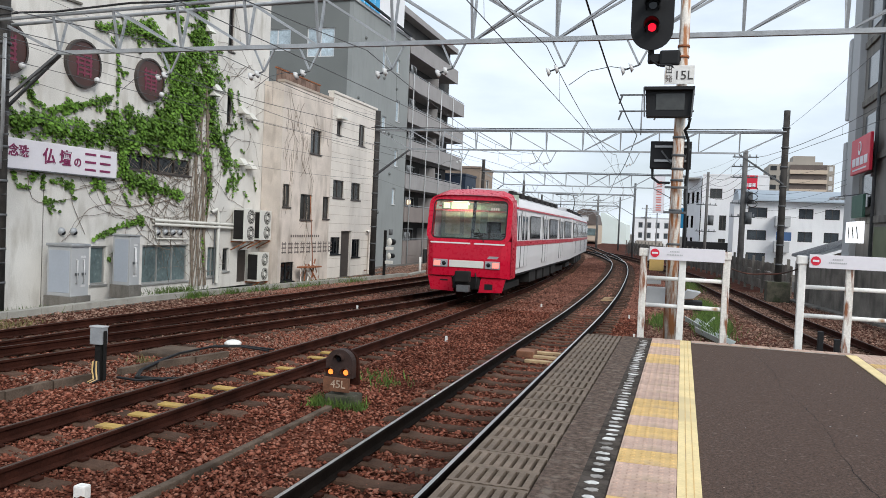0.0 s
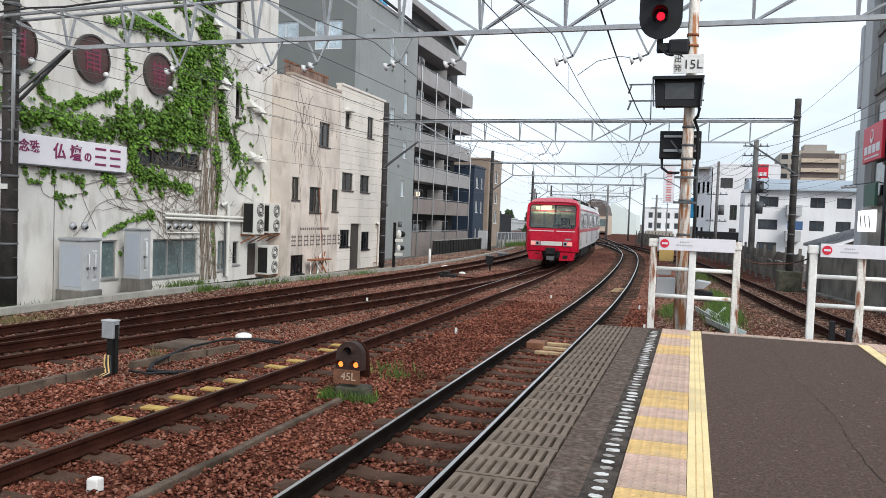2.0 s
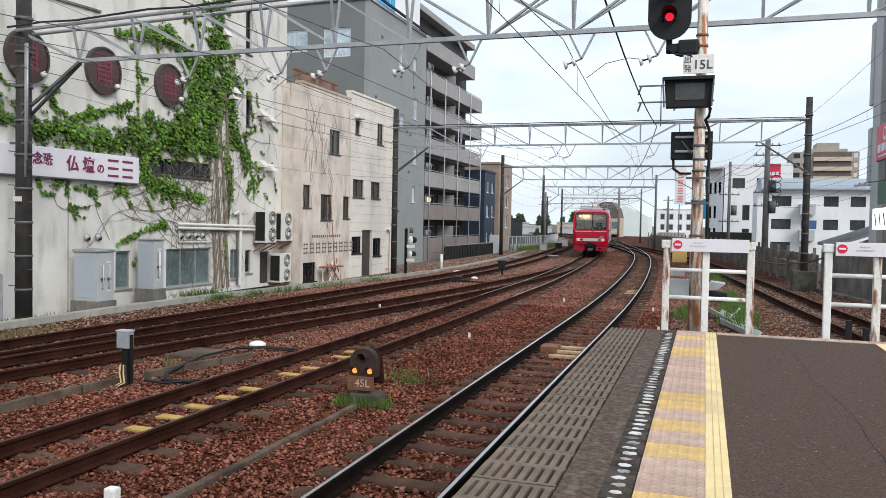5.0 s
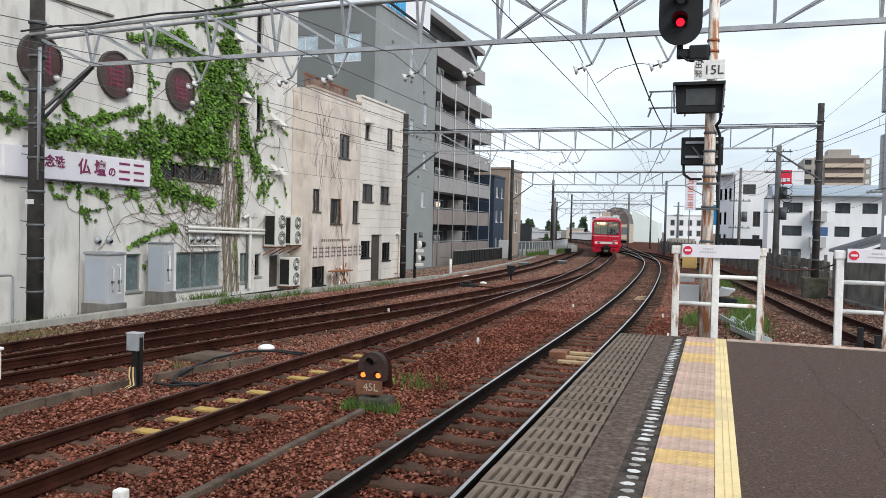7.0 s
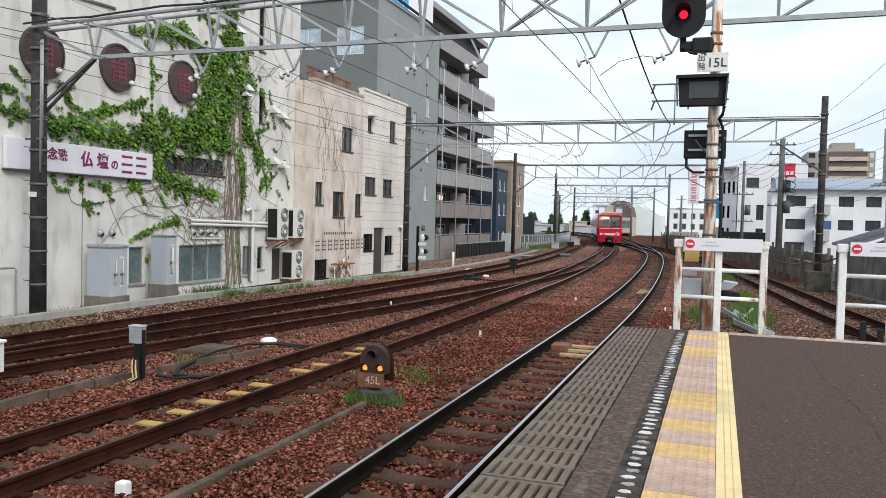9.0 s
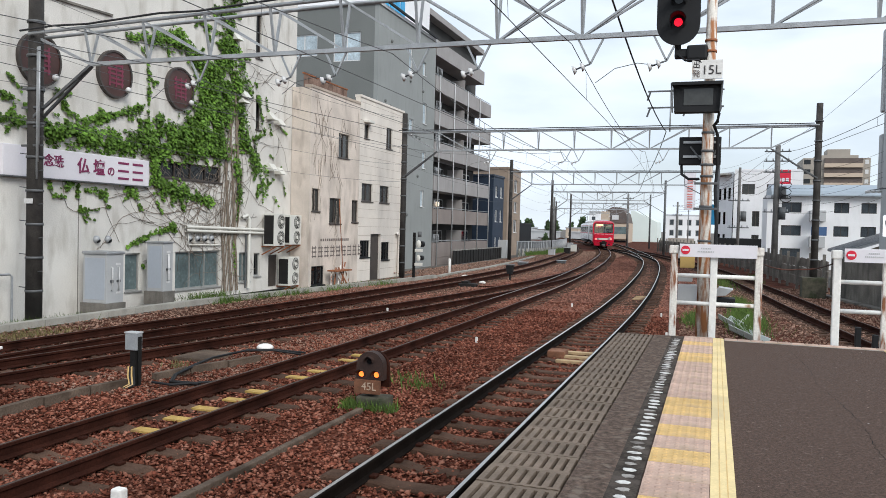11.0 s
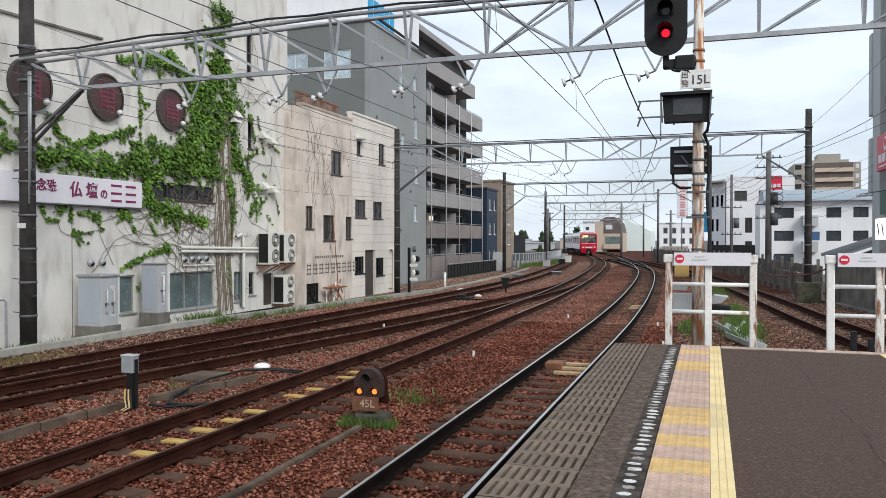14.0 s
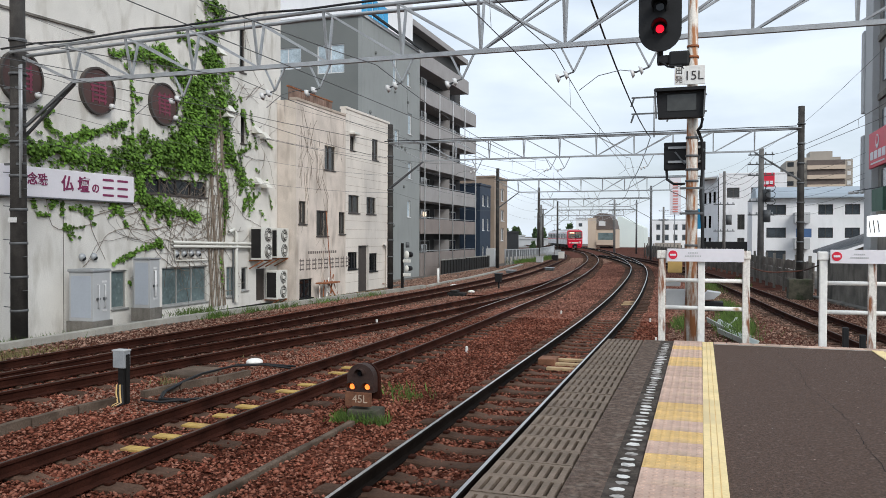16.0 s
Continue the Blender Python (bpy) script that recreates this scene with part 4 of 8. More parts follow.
# ---- far left: navy house, brown block, black shed ----
def simple_block(name, label, x0, x1, y0, y1, z0, z1, m, cat="building", wins=(), wy=(), roof_m=None):
    """A plain block whose windows look to +x (wins) and to -y (wy)."""
    t = thing(name, ((x0 + x1) / 2, (y0 + y1) / 2, z0), label, cat)
    part("wall", wall_x(B(), x1, 0.25, y0, y1, z0, z1, wins), m, t)
    part("wall", wall_y(B(), y0, 0.25, x0, x1 - 0.251, z0, z1, wy), m, t)
    part("wall", box(B(), x0, x1 - 0.251, y1 - 0.25, y1, z0, z1), m, t)
    part("wall", box(B(), x0, x0 + 0.25, y0 + 0.251, y1 - 0.251, z0, z1), m, t)
    part("roof", box(B(), x0 - 0.08, x1 + 0.08, y0 - 0.08, y1 + 0.08, z1, z1 + 0.22, 0.02), roof_m or m, t)
    # near-black sheet that makes the block's inside dark
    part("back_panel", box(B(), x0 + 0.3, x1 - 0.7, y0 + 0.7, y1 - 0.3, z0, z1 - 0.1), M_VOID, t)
    for h in wins:
        window_x(t, x1, *h, 2, M_INS, M_GLASSFAR, bar=0.09, deep=0.1)
    for h in wy:
        window_y(t, y0, *h, 2, M_INS, M_GLASSFAR, bar=0.09)
    return t


simple_block("navy_house", "navy-blue clad narrow house with small windows", -28.6, -21.2, 76.5, 80.6, -1.0, 7.45, M_BLUE, "house",
             [(77.3, 78.2, 5.4, 6.5), (79.2, 80.0, 5.4, 6.5), (77.3, 78.2, 2.9, 4.1), (79.2, 80.0, 2.9, 4.1), (77.4, 78.1, 0.2, 1.3), (79.2, 79.9, 0.2, 1.3)])
simple_block("brown_block", "brown tiled block behind the navy house", -29.6, -21.05, 81.6, 87.5, -1.0, 8.6, M_BROWN, "building",
             [(84.5, 86, 6.2, 7.6), (84.5, 86, 4.0, 5.2), (84.5, 86, 1.8, 3.2)])
simple_block("black_shed", "low black corrugated shed beside the line", -28, -21.4, 88.5, 95, -0.9, 2.7, M_BLACK, "shed")

# ---- train: two red and white cars, leaving ----
def loft(bm, rings, mi=0, cap0=True, cap1=True):
    vs = [[bm.verts.new(p) for p in r] for r in rings]
    n = len(vs[0])
    for a, b in zip(vs, vs[1:]):
        for k in range(n):
            f = bm.faces.new((a[k], a[(k + 1) % n], b[(k + 1) % n], b[k]))
            f.material_index = mi
    if cap0:
        bm.faces.new(vs[0][::-1]).material_index = mi
    if cap1:
        bm.faces.new(vs[-1]).material_index = mi
    bmesh.ops.recalc_face_normals(bm, faces=bm.faces)
    return bm


CAR = 18.4


def body_ring(y, half, top, low=0.85, round_top=0.42):
    """The outline of the car's section at y, from the lower left round over the roof."""
    pts = [(-half + 0.03, low), (-half, low + 0.5), (-half, 2.1), (-half + 0.04, top - round_top - 0.28)]
    for k in range(7):
        a = math.pi - k * math.pi / 6
        pts.append(((half - 0.06) * (abs(math.cos(a)) ** 0.55) * (1 if math.cos(a) > 0 else -1), top - round_top + round_top * (math.sin(a) ** 0.75)))
    pts += [(half - 0.04, top - round_top - 0.28), (half, 2.1), (half, low + 0.5), (half - 0.03, low)]
    return [Vector((p[0], y, p[1])) for p in pts]


def build_car(front):
    """A car in its own space: y = 0 at the end that faces the platform, running to CAR."""
    t = thing("train_car", (0, 0, 0), "white commuter train car with a red stripe" if not front else "red-ended white commuter train car with lit red lamps", "train", "cars of the train")
    ORIGIN[t.name] = Vector((0, 0, 0))
    half, top = 1.37, 3.54
    y0 = 0.97 if front else 0.25
    rings = [body_ring(y, half, top) for y in (y0, 4, 9, 14, CAR - 0.25)]
    part("body", loft(B(), rings, cap0=not front), M_TWHITE, t, "white painted steel body")
    part("roof", loft(B(), [[Vector((p.x * 0.985, p.y, p.z + 0.012)) for p in body_ring(y, half, top)[4:11]] + [Vector((1.0, y, 3.2)), Vector((-1.0, y, 3.2))] for y in (y0 + 0.3, CAR - 0.4)]), M_TROOF, t)
    for s in (-1, 1):
        xx = s * (half + 0.004)
        # stripe, doors, windows on each side
        part("stripe", box(B(), min(xx, xx + s * 0.019), max(xx, xx + s * 0.019), y0 + 0.02, CAR - 0.3, 1.78, 1.95), M_TRED, t, "red waist stripe")
        doors = [2.6, 7.7, 13.1] if front else [3.6, 9.0, 14.4]
        for d in doors:
            dr = part("door", box(B(), min(xx, xx + s * 0.012), max(xx, xx + s * 0.012), d - 0.66, d + 0.66, 1.05, 2.96, 0.004), M_TWHITE, t)
            for e in (-0.33, 0.33):
                part("door_glass", box(B(), min(xx, xx + s * 0.018), max(xx, xx + s * 0.018), d + e - 0.2, d + e + 0.2, 1.98, 2.8, 0.003), M_GLASS, dr)
            part("door_seam", box(B(), min(xx, xx + s * 0.017), max(xx, xx + s * 0.017), d - 0.012, d + 0.012, 1.06, 2.95), M_BLACK, dr)
            for e in (-0.68, 0.68):
                part("door_gap", box(B(), min(xx, xx + s * 0.010), max(xx, xx + s * 0.010), d + e - 0.015, d + e + 0.015, 1.05, 2.97), M_TGREY, dr)
        spans = [(3.75, 6.2, 2), (8.9, 11.6, 3), (14.4, 17.4, 3)] if front else [(0.7, 2.5, 2), (4.7, 7.9, 3), (10.1, 13.3, 3), (15.5, 17.6, 2)]
        for a, b, n in spans:
            w = part("side_window", box(B(), min(xx, xx + s * 0.010), max(xx, xx + s * 0.010), a, b, 1.99, 2.86, 0.004), M_FRAMEDARK, t)
            for k in range(n):
                ya = a + 0.06 + k * (b - a - 0.06) / n
                part("pane", box(B(), min(xx, xx + s * 0.016), max(xx, xx + s * 0.016), ya, ya + (b - a - 0.06) / n - 0.06, 2.04, 2.81, 0.003), M_GLASS, w)
        if front:
            cd = part("crew_door", box(B(), min(xx, xx + s * 0.012), max(xx, xx + s * 0.012), 1.18, 1.72, 1.05, 2.96, 0.004), M_TWHITE, t)
            part("door_glass", box(B(), min(xx, xx + s * 0.018), max(xx, xx + s * 0.018), 1.28, 1.50, 1.98, 2.8, 0.003), M_GLASS, cd)
        part("roof_line", box(B(), min(xx - s * 0.06, xx - s * 0.005), max(xx - s * 0.06, xx - s * 0.005), y0 + 0.3, CAR - 0.3, 3.02, 3.08), M_TRED, t, "thin red line below the roof")
        part("skirt", box(B(), min(s * 1.30, s * 1.33), max(s * 1.30, s * 1.33), y0 + 0.4, CAR - 0.5, 0.80, 0.94), M_TGREY, t)
    part("underframe", box(B(), -1.2, 1.2, 0.9, CAR - 0.4, 0.72, 0.93), M_TGREY, t)
    for a, b in ((5.0, 6.5), (7.0, 8.4), (8.8, 10.6), (11.2, 12.6)):
        part("equipment_box", box(B(), -1.22, 1.22, a, b, 0.25 + 0.08 * (a % 2), 0.73, 0.03), M_TGREY, t)
    for by in (2.6, CAR - 2.6):
        bg = part("bogie", box(B(), -1.0, 1.0, by - 1.55, by + 1.55, 0.38, 0.62, 0.04), M_TGREY, t)
        for wy_ in (-1.05, 1.05):
            for s in (-1, 1):
                part("wheel", rod(B(), (s * 0.46, by + wy_, 0.43), (s * 0.60, by + wy_, 0.43), 0.43, n=20), M_RAIL, bg)
            part("axle", rod(B(), (-0.46, by + wy_, 0.43), (0.46, by + wy_, 0.43), 0.07, n=8), M_TGREY, bg)
    for k in range(3):
        part("roof_unit", box(B(), -0.75, 0.75, 3.3 + k * 5.0, 5.5 + k * 5.0, top + 0.0, top + 0.24, 0.09), M_TROOF, t, "grey roof air conditioner")
    for k in range(8):
        part("roof_vent", box(B(), 0.82, 1.0, 2.2 + k * 1.6, 3.0 + k * 1.6, top - 0.1, top + 0.12, 0.03), M_TGREY, t)
    if not front:
        base = part("pantograph", box(B(), -0.5, 0.5, 13.2, 14.6, top + 0.1, top + 0.22, 0.02), M_TGREY, t)
        bm = B()
        for s in (-1, 1):
            rod(bm, (s * 0.45, 13.4, top + 0.22), (s * 0.5, 14.5, top + 0.9), 0.03, n=6)
            rod(bm, (s * 0.5, 14.5, top + 0.9), (s * 0.45, 13.6, top + 1.5), 0.025, n=6)
        rod(bm, (-0.8, 13.6, top + 1.5), (0.8, 13.6, top + 1.5), 0.035, n=6)
        part("arm", bm, M_TGREY, base)
        return t
    # the red end: window surround as a frame with a raked glass, lower face, skirt, coupler
    def face_y(z):
        return 0.08 if z < 1.9 else 0.08 + (z - 1.9) * 0.22

    def face_ring(grow, lo, hi, n=6, r=0.16, back=0.0, side=1.2):
        pts = []
        for cx, cz, a0 in ((side - r, lo + r, -90), (side - r, hi - r, 0), (-side + r, hi - r, 90), (-side + r, lo + r, 180)):
            for k in range(n):
                a = radians(a0 + 90 * k / (n - 1))
                pts.append(Vector((cx + (r + grow) * math.cos(a), 0, cz + (r + grow) * math.sin(a))))
        for p in pts:
            p.y = face_y(p.z) + back
        return pts
    outer_hi = [Vector((p.x, p.y, p.z)) for p in face_ring(0.16, 1.97, 3.22)]
    inner = face_ring(0.0, 1.97, 3.22)
    inner_b = face_ring(-0.01, 1.97, 3.22, back=0.10)
    rear = face_ring(0.17, 1.97, 3.26)
    for p in rear:
        p.y = 0.95
    part("window_surround", loft(B(), [rear, outer_hi, inner, inner_b], cap0=False, cap1=False), M_TRED, t, "red surround of the end window", smooth=False)
    pane = B()
    pane.faces.new([pane.verts.new(p + Vector((0, 0.06, 0))) for p in inner])
    pane.faces.new([pane.verts.new(p + Vector((0, 0.066, 0))) for p in inner][::-1])
    w = part("end_window", pane, M_TGLASS, t, "wide end window")
    w.visible_shadow = False
    part("centre_post", beam(B(), (0.12, face_y(1.97) + 0.09, 1.97), (0.12, face_y(3.22) + 0.09, 3.22), 0.10, 0.04), M_BLACK, t)
    seal = face_ring(0.012, 1.97, 3.22, back=-0.004)
    seal2 = face_ring(-0.03, 1.97, 3.22, back=-0.004)
    part("window_seal", loft(B(), [seal, seal2], cap0=False, cap1=False), M_BLACK, t)
    # cab behind the glass
    cab = part("cab", box(B(), -1.3, 1.3, 1.55, 1.6, 1.0, 3.5), M_TSEAT, t, "pale cab wall with pale panes for daylight seen through")
    part("desk", box(B(), 0.0, 1.22, 0.5, 1.0, 1.9, 2.18, 0.03), M_TGREY, cab)
    # opaque panes coloured bright, as if looking through to far windows
    part("cab_glass", box(B(), -0.5, 0.05, 1.53, 1.549, 1.9, 3.1), M_TPANE, cab)
    part("cab_glass", box(B(), 0.3, 1.1, 1.53, 1.549, 2.1, 2.85), M_TPANE, cab)
    part("cab_glass", box(B(), -1.15, -0.65, 1.53, 1.549, 2.1, 2.85), M_TPANE, cab)
    # added light source, hidden behind the destination panel to brighten the cab
    part("cab_lamp", box(B(), -0.64, -0.14, 0.6, 0.72, 3.10, 3.13), M_CABFILL, cab)
    part("cab_ceiling", box(B(), -1.24, 1.24, 0.45, 1.545, 3.18, 3.2), M_TSEAT, cab)
    part("seat", box(B(), 0.35, 0.8, 1.15, 1.4, 1.75, 2.55, 0.05), M_TGREY, cab)
    part("destination_panel", box(B(), -0.66, -0.12, face_y(3.1) + 0.08, face_y(3.1) + 0.10, 2.93, 3.15), M_DEST, t, "lit yellow-green destination panel")
    part("service_panel", box(B(), -0.92, -0.71, face_y(3.1) + 0.08, face_y(3.1) + 0.10, 2.95, 3.13), M_DEST, t)
    nb = B()
    for k in range(4):
        box(nb, 0.66 + k * 0.07, 0.71 + k * 0.07, face_y(2.95) + 0.045, face_y(2.95) + 0.05, 2.92, 3.0)
    part("number_bars", nb, M_INS, t)
    # lower face
    lower = []
    for y, h_, z0_, z1_ in ((0.95, 1.37, 0.72, 1.9), (0.3, 1.36, 0.72, 1.93), (0.12, 1.26, 0.74, 1.93), (0.06, 1.1, 0.76, 1.89)):
        lower.append([Vector((-h_, y, z0_)), Vector((-h_, y - 0.03, (z0_ + z1_) / 2)), Vector((-h_, y, z1_)), Vector((h_, y, z1_)), Vector((h_, y - 0.03, (z0_ + z1_) / 2)), Vector((h_, y, z0_))])
    part("lower_face", loft(B(), lower, cap0=False), M_TRED, t, "glossy red lower face")
    for s in (-1, 1):
        part("corner_panel", loft(B(), [[Vector((s * 1.375, 0.3, 0.74)), Vector((s * 1.375, 1.15, 0.74)), Vector((s * 1.37, 1.15, 0.76))], [Vector((s * 1.378, 0.3, 2.06)), Vector((s * 1.378, 1.15, 2.06)), Vector((s * 1.37, 1.15, 2.06))], [Vector((s * 1.34, 0.55, 3.3)), Vector((s * 1.35, 1.0, 3.3)), Vector((s * 1.33, 1.0, 3.3))]]), M_TRED, t)
        part("white_line", box(B(), min(s * 0.22, s * 1.2) - (0.12 if s < 0 else 0), max(s * 0.22, s * 1.2), 0.045, 0.07, 1.80, 1.845), M_TWHITE, t, "thin white line") if s > 0 else part("white_line", box(B(), -1.2, 0.1, 0.045, 0.07, 1.80, 1.845), M_TWHITE, t, "thin white line")
        lamp = part("lamp_housing", box(B(), min(s * 0.60, s * 1.08), max(s * 0.60, s * 1.08), 0.012, 0.07, 1.03, 1.28, 0.02), M_STEEL, t)
        part("tail_lamp", box(B(), min(s * 0.84, s * 1.05), max(s * 0.84, s * 1.05), 0.002, 0.03, 1.07, 1.24, 0.02), M_TAIL, lamp, "lit red tail lamp")
        part("headlamp", ball(B(), (s * 0.72, 0.03, 1.155), 0.085, 1, 0.4, 1), M_GLASS, lamp, "unlit round headlamp")
        part("apron", prism(B(), [(s * 0.48, 0.72), (s * 1.26, 0.72), (s * 1.15, 0.28), (s * 0.41, 0.25)], "y", 0.12, 0.2), M_TRED, t, "red lower apron")
        part("step_hole", box(B(), min(s * 0.6, s * 0.86), max(s * 0.6, s * 0.86), 0.112, 0.121, 0.36 if s > 0 else 0.58, 0.54 if s > 0 else 0.63), M_BLACK, t)
    part("centre_panel", box(B(), -0.56, 0.56, 0.02, 0.07, 1.04, 1.27, 0.015), M_ACWHITE, t, "pale grey panel between the lamps")
    part("badge", prism(B(), [(0.66, 1.36), (0.98, 1.36), (1.04, 1.44), (0.72, 1.44)], "y", 0.03, 0.062), M_STEEL, t)
    coup = part("coupler", box(B(), -0.16, 0.16, -0.28, 0.3, 0.62, 0.92, 0.03), M_TGREY, t, "black coupler with cables")
    part("coupler_head", box(B(), -0.24, 0.24, -0.42, -0.2, 0.6, 0.95, 0.04), M_TGREY, coup)
    part("electric_head", box(B(), -0.2, 0.2, -0.36, -0.1, 0.28, 0.5, 0.03), M_STEELDARK, coup)
    part("front_bracket", box(B(), -0.44, 0.44, 0.1, 0.35, 0.35, 0.93, 0.03), M_TGREY, t)
    for s in (-1, 1):
        part("hose", tube(B(), [(s * 0.3, 0.08, 0.9), (s * 0.36, -0.04, 0.7), (s * 0.33, -0.02, 0.45), (s * 0.25, 0.06, 0.35)], 0.025), M_BLACK, coup)
    part("wiper", beam(B(), (0.55, 0.06, 1.86), (0.3, face_y(2.3) - 0.012, 2.3), 0.025, 0.012), M_BLACK, t)
    part("end_roof", loft(B(), [body_ring(0.33, 1.33, 3.40, 3.0, 0.26)[3:12], body_ring(1.1, 1.375, 3.63, 3.0)[3:12]], cap0=False, cap1=False), M_TRED, t, "red roof edge")
    return t


CAR_1 = build_car(True)
CAR_2 = build_car(False)
for car in (CAR_1, CAR_2):
    for o in car.children_recursive:
        for v in o.data.vertices:  # broader and lower than first drawn
            v.co.x, v.co.z = v.co.x * 0.962, v.co.z * 0.94 + (0.11 if not o.name.startswith(("wheel", "axle", "bogie")) else 0.0)


def place_on_track(s):
    """The place and heading on the main track, s metres on from the platform's level."""
    i = min(len(LINE_2) - 2, max(0, (s + 14) / 0.6))
    k = int(i)
    p = LINE_2[k].lerp(LINE_2[k + 1], i - k)
    return p


def car_pose(s):
    a, b = place_on_track(s + 2.6), place_on_track(s + CAR - 2.6)
    d = (b - a).normalized()
    o = a - d * 2.6
    return Matrix.Translation(o) @ Matrix.Rotation(math.atan2(-d.x, d.y), 4, "Z")


# seconds, metres along the main track of the train's last end
TRAIN = [(0, 22.9), (0.5, 26.7), (1, 30.8), (1.5, 35.2), (2, 39.1), (2.5, 42.7), (3, 46.4), (3.5, 50.0), (4, 53.2), (5, 59.6), (6.5, 69.2), (7.5, 75.6), (8, 78.8), (9, 85.6), (10, 92.8), (11.5, 104.0), (13, 115.5), (14.5, 127.3), (16, 138.5)]

# ---- overhead line: lattice gantries on poles ----
def pole(parent, x, y, top, r=0.19, bands=True, m=None):
    p = part("pole", rod(B(), (x, y, -0.4), (x, y, top), r, r * 0.86, n=16), m or M_POLE, parent, "dark round concrete pole" if not m else "pole in a grey paled for haze")
    if bands:
        for k in range(9):
            part("band", rod(B(), (x, y, 0.5 + k * 0.8), (x, y, 0.56 + k * 0.8), r + 0.012, n=16), M_STEELDARK, p)
    return p


def gantry(y, xl, xr, zb, h, turn, first=1.65, step=1.62, top_pole=7.65, fat=1.0, arms=()):
    """A beam of one lower and two upper chords between two poles, its slanted struts mirrored at turn."""
    t = thing("overhead_gantry", ((xl + xr) / 2, y, 0), "galvanised steel lattice gantry on dark poles over the tracks", "gantry", "overhead line gantries")
    if y < 50:
        pole(t, xl, y, top_pole, 0.19 if y < 20 else 0.145)
        pole(t, xr, y, top_pole, 0.19 if y < 20 else 0.145)
    else:
        pole(t, xl, y, top_pole, 0.15, False)
        # paler than the near poles: distance haze is put into the colour
        pole(t, xr, y, top_pole, 0.13, False, M_STEELDARK)
    half = 0.22
    nodes = []
    x = xl + first
    while x < xr - 0.9:
        nodes.append(x)
        x += step
    part("lower_chord", beam(B(), (nodes[0], y, zb), (nodes[-1], y, zb), 0.085 * fat), M_STEEL, t)

    def zt(x_):
        u = min(1.0, (x_ - xl) / (5 * step), (xr - x_) / (5 * step)) if y < 20 else 1.0
        return zb + h * (0.74 + 0.26 * max(0.0, u))
    for s in (-1, 1):
        chain = [xl, *nodes, xr]
        part("upper_chord", tube(B(), [(a, y + s * half, zt(a)) for a in chain], 0.042 * fat, 4), M_STEEL, t)
    part("cable", tube(B(), [(xl - 0.2 + k * (xr - xl) / 24, y - half - 0.06, zt(xl + k * (xr - xl) / 24) + 0.07 + (0.03 if y < 20 else 0.008) * math.sin(k * 2.1)) for k in range(25)], 0.024 * fat), M_WIRE, t, "black cable laid along the beam")
    for i, x in enumerate(nodes):
        for s in (-1, 1):
            part("strut", beam(B(), (x, y, zb), (x, y + s * half, zt(x)), 0.05 * fat, 0.04 * fat), M_STEEL, t)
            nx = x + step if x < turn else x - step
            if nodes[0] - 0.1 <= nx <= nodes[-1] + 0.1:
                part("diagonal", beam(B(), (x, y + s * half, zt(x)), (nx, y, zb), 0.045 * fat, 0.04 * fat), M_STEEL, t)
    for px, nx in ((xl, nodes[0]), (xr, nodes[-1])):
        part("brace", beam(B(), (px, y, zt(px) - 0.02), (nx, y, zb), 0.06 * fat), M_STEEL, t)
        for s in (-1, 1):
            part("brace", beam(B(), (px, y + s * 0.13, zb - 1.25), (nx, y + s * 0.03, zb - 0.04), 0.06 * fat), M_STEELDARK, t)
    for ax in arms:
        bm = B()
        beam(bm, (ax - 0.25, y, zb), (ax, y, zb - 0.5), 0.035 * fat)
        beam(bm, (ax + 0.25, y, zb), (ax, y, zb - 0.5), 0.035 * fat)
        a = part("hanger", bm, M_STEEL, t)
        bm = B()
        tip = Vector((ax - 0.30, y, zb - 0.60))
        top_ = Vector((ax, y, zb - 0.5))
        rod(bm, top_, tip, 0.016 * fat, n=6)
        part("insulator_rod", bm, M_STEELDARK, a)
        for u in (0.45, 0.95):
            c0 = top_.lerp(tip, u)
            d_ = (tip - top_).normalized() * 0.03
            part("insulator", rod(B(), c0 - d_, c0 + d_, 0.05 * fat, 0.088 * fat, n=14), M_INS, a, "white porcelain insulator")
        if ax in (-2.25, -4.4, -5.65, -8.5):
            continue
        part("registration_arm", tube(B(), [(ax - 0.2, y, zb - 0.57), (ax - 0.5, y, zb - 0.52), (ax - 0.9, y, zb - 0.6), (ax - 1.25, y, zb - 0.85)], 0.007 * fat), M_STEELDARK, a)
    return t


GANTRIES = [(14.6, -15.4, 8.4, 5.87, 1.0, -3.8), (35, -14.15, 3.85, 5.87, 0.88, -4.0), (60, -15.2, 0.1, 5.75, 0.95, -7.0), (85, -16.9, -5.0, 5.5, 0.85, -11), (118, -20.6, -9.0, 5.4, 0.85, -15), (150, -29, -15.5, 5.4, 0.85, -22)]


def near(line, y):
    return min(line, key=lambda p: abs(p.y - y)).x


for gy, gl, gr, gzb, gh_, gt in GANTRIES:
    ax = [near(L, gy) + 0.75 for L in (LINE_1, LINE_2, LINE_3, LINE_4) if L[0].y < gy < L[-1].y]
    if gy < 20:
        ax = [-0.9, -2.25, -4.4, -5.65, -7.45, -8.5, near(LINE_4, gy) + 0.75]
    gantry(gy, gl, gr, gzb, gh_, gt, top_pole=8.6 if gy < 20 else 7.65, fat=1.0 if gy < 20 else 0.85, arms=ax)


